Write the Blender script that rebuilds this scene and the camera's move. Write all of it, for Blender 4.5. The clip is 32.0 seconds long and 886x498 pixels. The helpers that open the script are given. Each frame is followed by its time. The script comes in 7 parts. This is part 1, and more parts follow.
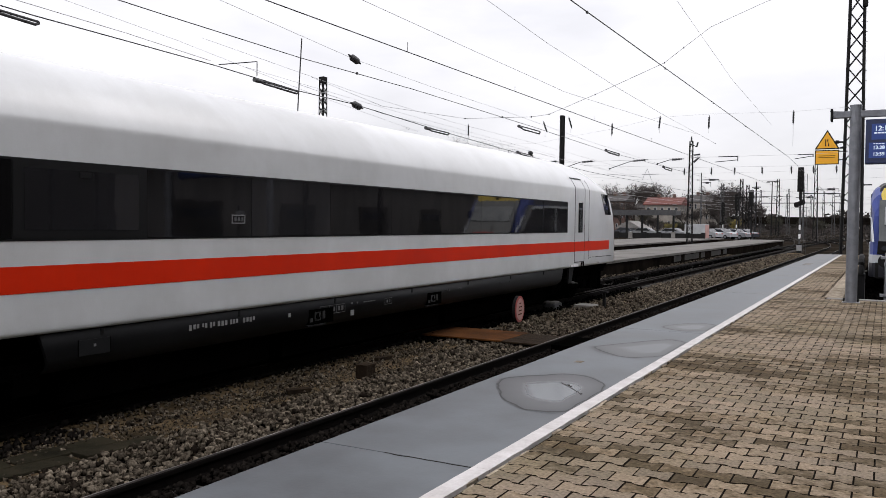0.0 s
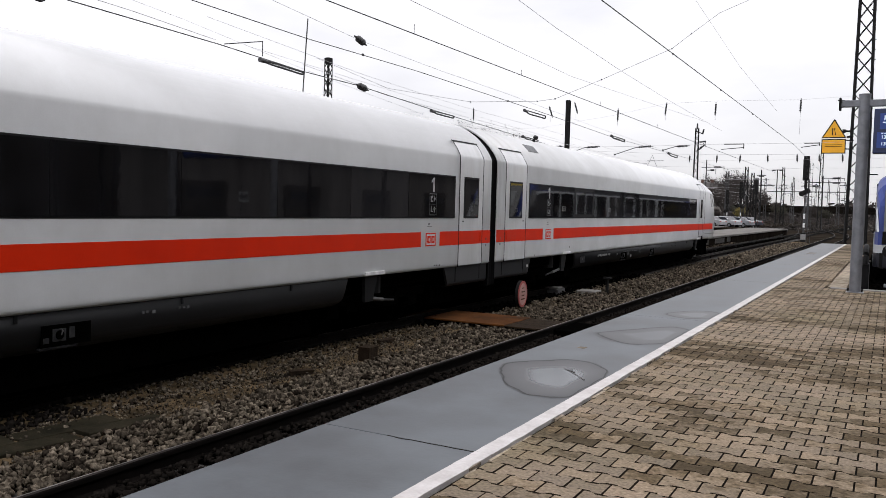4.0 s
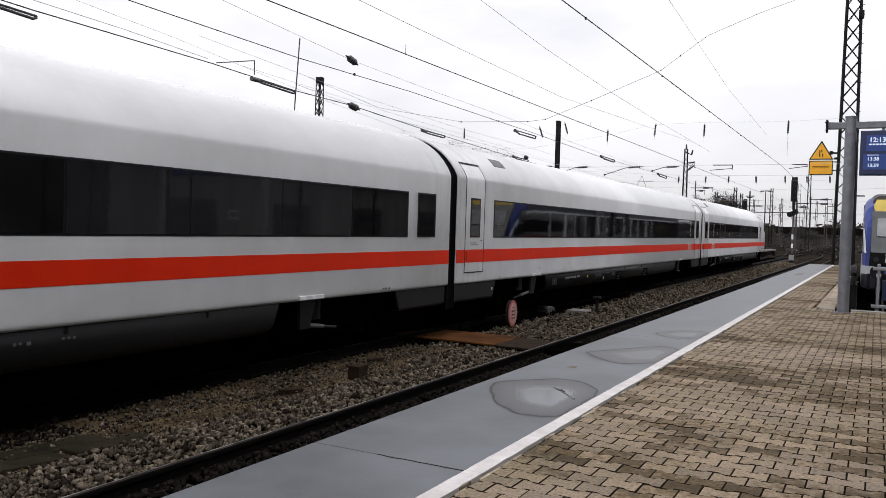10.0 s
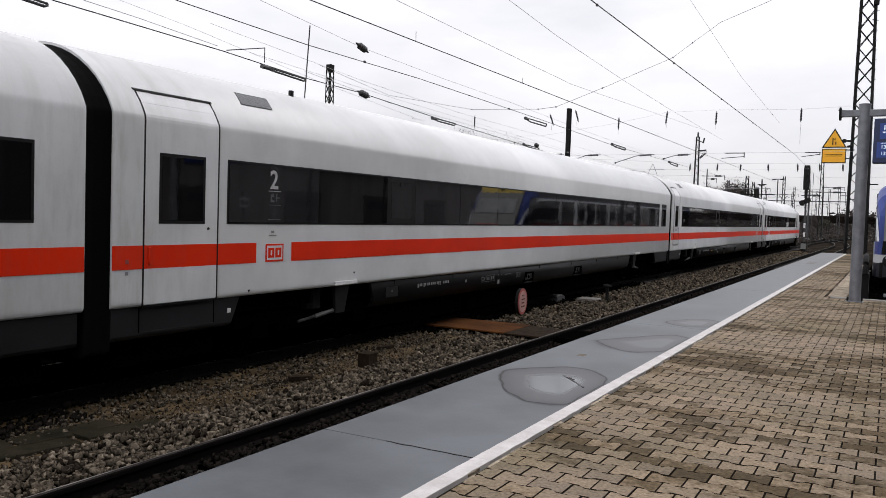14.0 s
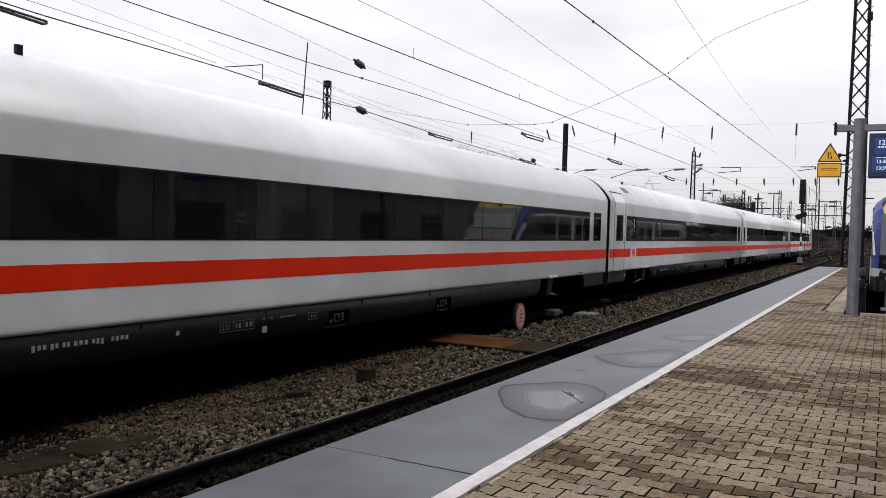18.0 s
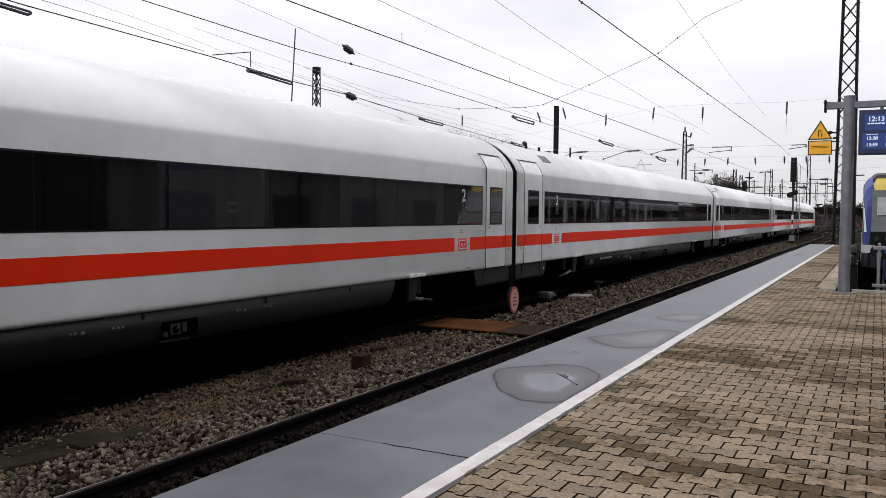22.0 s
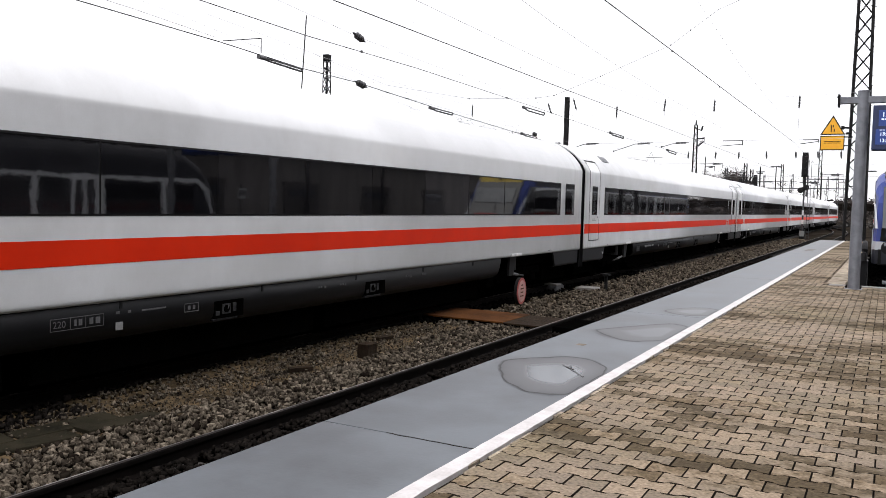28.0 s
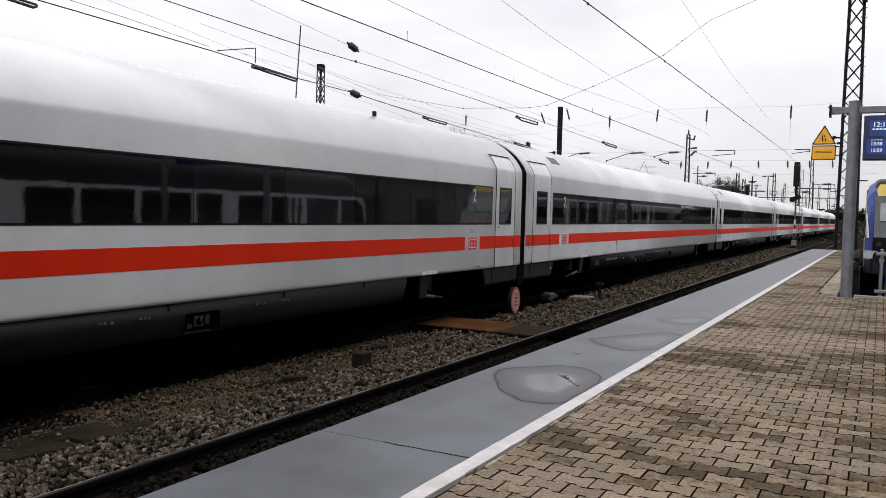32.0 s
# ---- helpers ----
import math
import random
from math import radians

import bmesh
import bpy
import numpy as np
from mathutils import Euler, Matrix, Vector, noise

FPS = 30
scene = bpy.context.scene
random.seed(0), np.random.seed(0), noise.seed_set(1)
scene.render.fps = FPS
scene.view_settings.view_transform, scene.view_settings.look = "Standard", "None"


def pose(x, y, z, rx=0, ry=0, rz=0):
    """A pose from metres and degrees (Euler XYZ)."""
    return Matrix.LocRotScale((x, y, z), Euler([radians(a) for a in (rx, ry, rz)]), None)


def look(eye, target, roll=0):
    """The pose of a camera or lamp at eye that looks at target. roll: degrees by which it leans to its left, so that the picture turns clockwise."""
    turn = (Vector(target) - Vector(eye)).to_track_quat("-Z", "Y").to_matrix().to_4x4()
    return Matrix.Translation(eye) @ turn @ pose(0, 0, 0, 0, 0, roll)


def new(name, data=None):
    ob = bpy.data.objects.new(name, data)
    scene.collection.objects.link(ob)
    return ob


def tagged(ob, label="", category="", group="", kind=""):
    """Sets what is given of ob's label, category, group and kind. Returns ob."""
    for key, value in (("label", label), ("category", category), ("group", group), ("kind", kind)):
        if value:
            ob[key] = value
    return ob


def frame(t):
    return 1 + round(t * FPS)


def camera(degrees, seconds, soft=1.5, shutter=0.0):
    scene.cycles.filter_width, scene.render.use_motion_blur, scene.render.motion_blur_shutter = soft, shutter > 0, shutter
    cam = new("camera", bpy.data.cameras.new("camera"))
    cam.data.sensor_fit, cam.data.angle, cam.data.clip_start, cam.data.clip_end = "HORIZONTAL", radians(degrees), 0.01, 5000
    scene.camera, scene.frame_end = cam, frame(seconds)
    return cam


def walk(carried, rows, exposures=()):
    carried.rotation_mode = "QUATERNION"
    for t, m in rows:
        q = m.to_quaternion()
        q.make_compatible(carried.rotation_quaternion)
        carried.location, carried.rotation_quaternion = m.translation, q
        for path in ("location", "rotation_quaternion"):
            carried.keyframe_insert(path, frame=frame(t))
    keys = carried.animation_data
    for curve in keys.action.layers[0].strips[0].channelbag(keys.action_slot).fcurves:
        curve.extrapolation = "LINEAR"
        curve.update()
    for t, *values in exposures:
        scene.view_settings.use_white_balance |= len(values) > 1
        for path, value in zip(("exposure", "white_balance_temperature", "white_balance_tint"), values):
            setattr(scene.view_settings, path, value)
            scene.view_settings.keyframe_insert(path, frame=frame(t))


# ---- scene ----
cam = camera(57.0, 32.0, soft=0.78)


def view(x, y, z, yaw, pitch, roll):
    """A hand-held view: turned left of the track by yaw, tilted by pitch, leaning by roll."""
    a, p = radians(yaw), radians(pitch)
    way = Vector((-math.sin(a) * math.cos(p), math.cos(a) * math.cos(p), math.sin(p)))
    eye = Vector((x, y, z))
    return look(eye, eye + way, roll)


walk(cam, [
    (0, view(0.016, -0.008, 1.416, 28.50, -1.85, 0.67)),
    (0.5, view(0.005, -0.017, 1.418, 28.39, -2.20, 0.49)),
    (1, view(-0.018, 0.025, 1.408, 28.51, -2.32, 0.28)),
    (1.5, view(0.002, -0.013, 1.417, 28.70, -2.29, 0.38)),
    (2, view(-0.006, 0.013, 1.415, 28.41, -2.52, 0.86)),
    (2.5, view(-0.000, 0.003, 1.413, 27.80, -2.65, 1.13)),
    (4.5, view(-0.010, 0.002, 1.421, 29.07, -3.01, 1.39)),
    (5, view(0.005, -0.010, 1.427, 29.71, -2.54, 0.82)),
    (5.5, view(-0.038, -0.021, 1.435, 29.82, -2.50, 0.57)),
    (6, view(-0.001, 0.005, 1.423, 29.58, -2.43, 1.26)),
    (6.5, view(0.010, -0.016, 1.426, 29.66, -1.90, 1.54)),
    (7, view(0.006, -0.036, 1.428, 29.62, -2.23, 1.62)),
    (7.5, view(-0.005, 0.003, 1.419, 29.79, -1.88, 1.64)),
    (8, view(0.002, -0.025, 1.428, 29.08, -2.15, 2.14)),
    (8.5, view(-0.008, -0.006, 1.420, 29.00, -1.90, 2.22)),
    (9, view(0.003, -0.037, 1.427, 28.77, -2.04, 2.46)),
    (9.5, view(-0.007, -0.014, 1.420, 28.46, -1.72, 1.78)),
    (10, view(-0.002, -0.017, 1.414, 28.04, -1.64, 1.78)),
    (10.5, view(-0.000, -0.034, 1.432, 28.08, -1.82, 1.94)),
    (11, view(-0.001, -0.022, 1.418, 27.84, -1.59, 1.71)),
    (11.5, view(0.000, -0.033, 1.422, 27.72, -1.76, 2.06)),
    (12, view(-0.003, -0.021, 1.420, 28.08, -2.00, 1.97)),
    (12.5, view(0.001, -0.021, 1.415, 28.35, -2.29, 1.97)),
    (13, view(-0.013, 0.002, 1.419, 28.56, -2.37, 1.79)),
    (13.5, view(0.010, -0.033, 1.423, 28.73, -2.24, 1.63)),
    (14, view(0.002, -0.016, 1.414, 28.72, -2.51, 1.88)),
    (14.5, view(0.004, -0.021, 1.417, 28.46, -2.51, 1.80)),
    (16.5, view(0.003, -0.022, 1.417, 28.47, -2.32, 1.30)),
    (17, view(-0.000, -0.025, 1.422, 28.13, -1.92, 1.63)),
    (17.5, view(-0.012, -0.016, 1.420, 28.56, -1.55, 1.88)),
    (18, view(-0.001, -0.042, 1.424, 28.55, -1.46, 1.71)),
    (18.5, view(0.003, -0.038, 1.423, 27.77, -2.31, 1.16)),
    (19, view(-0.008, -0.021, 1.415, 27.32, -2.34, 0.73)),
    (19.5, view(0.008, -0.020, 1.417, 27.64, -2.19, 0.45)),
    (20, view(0.010, -0.031, 1.417, 28.09, -1.45, -0.03)),
    (20.5, view(0.006, -0.026, 1.414, 28.51, -1.75, 0.17)),
    (21, view(-0.000, -0.029, 1.418, 28.56, -2.41, 0.55)),
    (21.5, view(-0.008, -0.013, 1.410, 28.26, -2.28, 0.28)),
    (22, view(0.004, -0.032, 1.424, 28.05, -2.51, 0.61)),
    (22.5, view(0.000, -0.015, 1.420, 27.89, -2.84, 0.98)),
    (23, view(0.007, -0.038, 1.424, 28.15, -2.98, 1.42)),
    (23.5, view(0.006, -0.024, 1.424, 28.00, -3.34, 1.86)),
    (24, view(0.000, -0.006, 1.410, 26.72, -3.84, 1.51)),
    (24.5, view(-0.015, 0.002, 1.412, 26.38, -4.37, 1.92)),
    (25, view(-0.023, 0.028, 1.407, 26.76, -4.47, 1.62)),
    (25.5, view(-0.022, 0.007, 1.413, 26.97, -4.49, 1.52)),
    (27.5, view(-0.010, 0.002, 1.416, 28.41, -3.21, 1.29)),
    (28, view(-0.009, 0.000, 1.421, 28.60, -3.23, 1.49)),
    (28.5, view(0.003, -0.020, 1.423, 28.77, -3.63, 1.21)),
    (29, view(-0.021, 0.018, 1.410, 28.72, -3.12, 0.46)),
    (29.5, view(-0.003, -0.016, 1.418, 28.91, -2.67, 0.29)),
    (30, view(-0.001, -0.032, 1.425, 29.01, -2.33, 0.90)),
    (30.5, view(-0.010, -0.025, 1.426, 28.90, -1.72, 0.87)),
    (31, view(-0.002, -0.011, 1.413, 28.70, -1.59, 0.82)),
    (31.5, view(-0.029, 0.025, 1.406, 28.39, -1.71, 0.96)),
    (32, view(-0.013, -0.029, 1.423, 28.15, -2.57, 1.49)),
], exposures=[(0.0, -0.65, 6500, 14), (6.0, -0.60, 6500, 14), (9.0, -0.63, 6500, 14), (13.0, -0.68, 6500, 14), (20.0, -0.73, 6500, 14), (23.0, -0.60, 6500, 14), (25.0, -0.29, 6500, 14), (28.0, -0.20, 6500, 14), (29.0, -0.38, 6500, 14), (30.0, -0.55, 6500, 14), (31.0, -0.70, 6500, 14), (32.0, -0.70, 6500, 14)])

# ---- light: an overcast noon, bright cloud all over, a weak wide sun ----
world = bpy.data.worlds.new("overcast_sky")
scene.world = world
world.use_nodes = True
wn, wl = world.node_tree.nodes, world.node_tree.links
wn.clear()
w_out, w_bg = wn.new("ShaderNodeOutputWorld"), wn.new("ShaderNodeBackground")
w_sky = wn.new("ShaderNodeTexSky")
w_sky.sky_type, w_sky.sun_disc = "NISHITA", False
w_sky.sun_elevation, w_sky.sun_rotation = radians(38), radians(200)
w_co, w_map = wn.new("ShaderNodeTexCoord"), wn.new("ShaderNodeMapping")
w_map.inputs["Scale"].default_value = (1.0, 1.0, 3.2)
w_noise, w_ramp, w_mix, w_scale = (wn.new("ShaderNodeTexNoise"), wn.new("ShaderNodeValToRGB"), wn.new("ShaderNodeMixRGB"),
                                   wn.new("ShaderNodeVectorMath"))
w_noise.inputs["Scale"].default_value, w_noise.inputs["Detail"].default_value = 2.2, 6.0
w_noise.inputs["Roughness"].default_value = 0.55
w_ramp.color_ramp.elements[0].position, w_ramp.color_ramp.elements[0].color = 0.36, (0.91, 0.92, 0.94, 1)
w_ramp.color_ramp.elements[1].position, w_ramp.color_ramp.elements[1].color = 0.58, (1.12, 1.125, 1.14, 1)
w_scale.operation = "SCALE"
w_scale.inputs["Scale"].default_value = 0.10
w_mix.inputs["Fac"].default_value = 0.12
wl.new(w_co.outputs["Generated"], w_map.inputs["Vector"])
wl.new(w_map.outputs["Vector"], w_noise.inputs["Vector"])
wl.new(w_noise.outputs["Fac"], w_ramp.inputs["Fac"])
wl.new(w_sky.outputs["Color"], w_scale.inputs[0])
wl.new(w_ramp.outputs["Color"], w_mix.inputs["Color1"])
wl.new(w_scale.outputs["Vector"], w_mix.inputs["Color2"])
# an overcast sky is brightest overhead
w_sep, w_up, w_grad = wn.new("ShaderNodeSeparateXYZ"), wn.new("ShaderNodeMapRange"), wn.new("ShaderNodeVectorMath")
w_up.inputs["From Min"].default_value, w_up.inputs["From Max"].default_value = 0.0, 0.6
w_up.inputs["To Min"].default_value, w_up.inputs["To Max"].default_value = 1.42, 2.5
w_grad.operation = "SCALE"
wl.new(w_co.outputs["Generated"], w_sep.inputs["Vector"])
wl.new(w_sep.outputs["Z"], w_up.inputs["Value"])
# the cloud is thinner behind the viewer, where the sun stands
w_side, w_both = wn.new("ShaderNodeMapRange"), wn.new("ShaderNodeMath")
w_side.inputs["From Min"].default_value, w_side.inputs["From Max"].default_value = -1.0, 1.0
w_side.inputs["To Min"].default_value, w_side.inputs["To Max"].default_value = 1.22, 0.90
w_both.operation = "MULTIPLY"
wl.new(w_sep.outputs["Y"], w_side.inputs["Value"])
wl.new(w_up.outputs["Result"], w_both.inputs[0])
wl.new(w_side.outputs["Result"], w_both.inputs[1])
wl.new(w_mix.outputs["Color"], w_grad.inputs[0])
wl.new(w_both.outputs[0], w_grad.inputs["Scale"])
wl.new(w_grad.outputs["Vector"], w_bg.inputs["Color"])
wl.new(w_bg.outputs["Background"], w_out.inputs["Surface"])
w_bg.inputs["Strength"].default_value = 1.0
sun = new("sun", bpy.data.lights.new("sun", "SUN"))
sun.data.energy, sun.data.angle, sun.data.color = 0.6, radians(25), (1.0, 0.97, 0.93)
sun.matrix_world = look((0, 0, 60), (-20, 12, 0))


# ---- materials ----
def material(name, base, rough=0.5, metal=0.0, second=None, scale=3.0, amount=0.5, bump=0.0, bump_scale=60.0, grain=0.08,
             spread=0.0, dark=None, dark_few=1.4, place="Object", spec=0.5, coat=0.0, stretch=(1, 1, 1), rough_var=0.1):
    """Paint, metal or stone: two scales of variation, a fine relief, and a spread from piece to piece."""
    m = bpy.data.materials.new(name)
    m.use_nodes = True
    n, l = m.node_tree.nodes, m.node_tree.links
    p = n["Principled BSDF"]
    co = n.new("ShaderNodeTexCoord")
    mp = n.new("ShaderNodeMapping")
    mp.inputs["Scale"].default_value = stretch
    if place == "World":
        geo = n.new("ShaderNodeNewGeometry")
        l.new(geo.outputs["Position"], mp.inputs["Vector"])
    else:
        l.new(co.outputs[place], mp.inputs["Vector"])
    big, fine = n.new("ShaderNodeTexNoise"), n.new("ShaderNodeTexNoise")
    big.inputs["Scale"].default_value, big.inputs["Detail"].default_value = scale, 5.0
    big.inputs["Roughness"].default_value = 0.6
    fine.inputs["Scale"].default_value, fine.inputs["Detail"].default_value = bump_scale, 3.0
    for t in (big, fine):
        l.new(mp.outputs["Vector"], t.inputs["Vector"])
    second = second or tuple(c * 0.75 for c in base)
    ramp = n.new("ShaderNodeValToRGB")
    ramp.color_ramp.elements[0].position, ramp.color_ramp.elements[1].position = 0.5 - 0.25 * amount, 0.5 + 0.25 * amount
    ramp.color_ramp.elements[0].color, ramp.color_ramp.elements[1].color = (*second, 1), (*base, 1)
    l.new(big.outputs["Fac"], ramp.inputs["Fac"])
    last = ramp.outputs["Color"]
    mul = n.new("ShaderNodeMath")
    mul.operation = "MULTIPLY_ADD"
    mul.inputs[1].default_value, mul.inputs[2].default_value = 2 * grain, 1 - grain
    l.new(fine.outputs["Fac"], mul.inputs[0])
    val = mul.outputs[0]
    if spread or dark:
        info, isl, add, fr = n.new("ShaderNodeObjectInfo"), n.new("ShaderNodeNewGeometry"), n.new("ShaderNodeMath"), n.new("ShaderNodeMath")
        add.operation, fr.operation = "ADD", "FRACT"
        l.new(info.outputs["Random"], add.inputs[0])
        l.new(isl.outputs["Random Per Island"], add.inputs[1])
        l.new(add.outputs[0], fr.inputs[0])
        if dark:
            mix = n.new("ShaderNodeMixRGB")
            curve = n.new("ShaderNodeMath")
            curve.operation = "POWER"
            curve.inputs[1].default_value = dark_few
            l.new(fr.outputs[0], curve.inputs[0])
            l.new(curve.outputs[0], mix.inputs["Fac"])
            l.new(last, mix.inputs["Color1"])
            mix.inputs["Color2"].default_value = (*dark, 1)
            last = mix.outputs["Color"]
        if spread:
            m2 = n.new("ShaderNodeMath")
            m2.operation = "MULTIPLY_ADD"
            m2.inputs[1].default_value, m2.inputs[2].default_value = 2 * spread, 1 - spread
            l.new(fr.outputs[0], m2.inputs[0])
            m3 = n.new("ShaderNodeMath")
            m3.operation = "MULTIPLY"
            l.new(m2.outputs[0], m3.inputs[0])
            l.new(val, m3.inputs[1])
            val = m3.outputs[0]
    sc = n.new("ShaderNodeVectorMath")
    sc.operation = "SCALE"
    l.new(last, sc.inputs[0])
    l.new(val, sc.inputs["Scale"])
    l.new(sc.outputs["Vector"], p.inputs["Base Color"])
    rr = n.new("ShaderNodeMath")
    rr.operation = "MULTIPLY_ADD"
    rr.inputs[1].default_value, rr.inputs[2].default_value = 2 * rough_var, rough - rough_var
    rr.use_clamp = True
    l.new(big.outputs["Fac"], rr.inputs[0])
    l.new(rr.outputs[0], p.inputs["Roughness"])
    p.inputs["Metallic"].default_value = metal
    p.inputs["Specular IOR Level"].default_value = spec
    p.inputs["Coat Weight"].default_value = coat
    p.inputs["Coat Roughness"].default_value = 0.22
    if bump:
        b = n.new("ShaderNodeBump")
        b.inputs["Strength"].default_value, b.inputs["Distance"].default_value = bump, 0.01
        l.new(fine.outputs["Fac"], b.inputs["Height"])
        l.new(b.outputs["Normal"], p.inputs["Normal"])
    return m


def glowing(name, color, strength):
    m = bpy.data.materials.new(name)
    m.use_nodes = True
    p = m.node_tree.nodes["Principled BSDF"]
    p.inputs["Base Color"].default_value = (*color, 1)
    p.inputs["Emission Color"].default_value = (*color, 1)
    p.inputs["Emission Strength"].default_value = strength
    return m


def paver_material():
    """Sandy concrete pavers: some soaked dark, in drifts and singly, with a coarse pitted face."""
    m = bpy.data.materials.new("sandy_concrete_paver")
    m.use_nodes = True
    n, l = m.node_tree.nodes, m.node_tree.links
    p = n["Principled BSDF"]
    geo, info = n.new("ShaderNodeNewGeometry"), n.new("ShaderNodeObjectInfo")
    mp = n.new("ShaderNodeMapping")
    mp.inputs["Scale"].default_value = (0.42, 1.0, 1.0)
    l.new(geo.outputs["Position"], mp.inputs["Vector"])
    drift, blotch, pit = n.new("ShaderNodeTexNoise"), n.new("ShaderNodeTexNoise"), n.new("ShaderNodeTexNoise")
    for t, s, d, v in ((drift, 0.8, 3.0, mp.outputs["Vector"]), (blotch, 17.0, 5.0, geo.outputs["Position"]), (pit, 48.0, 4.0, geo.outputs["Position"])):
        t.inputs["Scale"].default_value, t.inputs["Detail"].default_value = s, d
        l.new(v, t.inputs["Vector"])

    def calc(op, a, b):
        q = n.new("ShaderNodeMath")
        q.operation = op
        for i, v in enumerate((a, b)):
            if isinstance(v, float):
                q.inputs[i].default_value = v
            else:
                l.new(v, q.inputs[i])
        return q.outputs[0]

    one = calc("FRACT", calc("ADD", info.outputs["Random"], geo.outputs["Random Per Island"]), 0.0)
    two = calc("FRACT", calc("MULTIPLY", one, 7.31), 0.0)
    wet = calc("ADD", calc("MULTIPLY", drift.outputs["Fac"], 1.55), calc("ADD", calc("MULTIPLY", one, 0.34), calc("MULTIPLY", blotch.outputs["Fac"], 0.55)))
    ramp = n.new("ShaderNodeValToRGB")
    e = ramp.color_ramp.elements
    e[0].position, e[0].color = 0.0, (0.228, 0.183, 0.139, 1)
    e[1].position, e[1].color = 1.0, (0.046, 0.031, 0.016, 1)
    for pos, c in ((0.42, (0.198, 0.159, 0.114)), (0.50, (0.140, 0.108, 0.072)), (0.60, (0.082, 0.062, 0.037))):
        q = e.new(pos)
        q.color = (*c, 1)
    # pavers grow darker away from the white line
    apart, darkened = n.new("ShaderNodeSeparateXYZ"), n.new("ShaderNodeMapRange")
    l.new(geo.outputs["Position"], apart.inputs["Vector"])
    darkened.inputs["From Min"].default_value, darkened.inputs["From Max"].default_value = -0.6, 1.6
    darkened.inputs["To Min"].default_value, darkened.inputs["To Max"].default_value = 0.0, 0.30
    l.new(apart.outputs["X"], darkened.inputs["Value"])
    l.new(calc("SUBTRACT", calc("ADD", wet, darkened.outputs["Result"]), 0.815), ramp.inputs["Fac"])
    tint = n.new("ShaderNodeMixRGB")
    tint.blend_type, tint.inputs["Color2"].default_value = "MULTIPLY", (1.03, 0.99, 0.95, 1)
    l.new(two, tint.inputs["Fac"])
    l.new(ramp.outputs["Color"], tint.inputs["Color1"])
    # a film of moss in broad patches
    moss, lift, green = n.new("ShaderNodeTexNoise"), n.new("ShaderNodeMapRange"), n.new("ShaderNodeMixRGB")
    moss.inputs["Scale"].default_value, moss.inputs["Detail"].default_value = 0.55, 4.0
    l.new(geo.outputs["Position"], moss.inputs["Vector"])
    lift.inputs["From Min"].default_value, lift.inputs["From Max"].default_value = 0.50, 0.68
    l.new(moss.outputs["Fac"], lift.inputs["Value"])
    l.new(lift.outputs["Result"], green.inputs["Fac"])
    green.blend_type, green.inputs["Color2"].default_value = "MULTIPLY", (0.74, 0.76, 0.68, 1)
    l.new(tint.outputs["Color"], green.inputs["Color1"])
    sc = n.new("ShaderNodeVectorMath")
    sc.operation = "SCALE"
    l.new(green.outputs["Color"], sc.inputs[0])
    l.new(calc("MULTIPLY", calc("ADD", calc("MULTIPLY", pit.outputs["Fac"], 1.7), 0.15), calc("ADD", calc("MULTIPLY", two, 0.36), 0.82)), sc.inputs["Scale"])
    l.new(sc.outputs["Vector"], p.inputs["Base Color"])
    p.inputs["Roughness"].default_value, p.inputs["Specular IOR Level"].default_value = 0.85, 0.08
    b = n.new("ShaderNodeBump")
    b.inputs["Strength"].default_value, b.inputs["Distance"].default_value = 0.5, 0.006
    l.new(pit.outputs["Fac"], b.inputs["Height"])
    l.new(b.outputs["Normal"], p.inputs["Normal"])
    return m


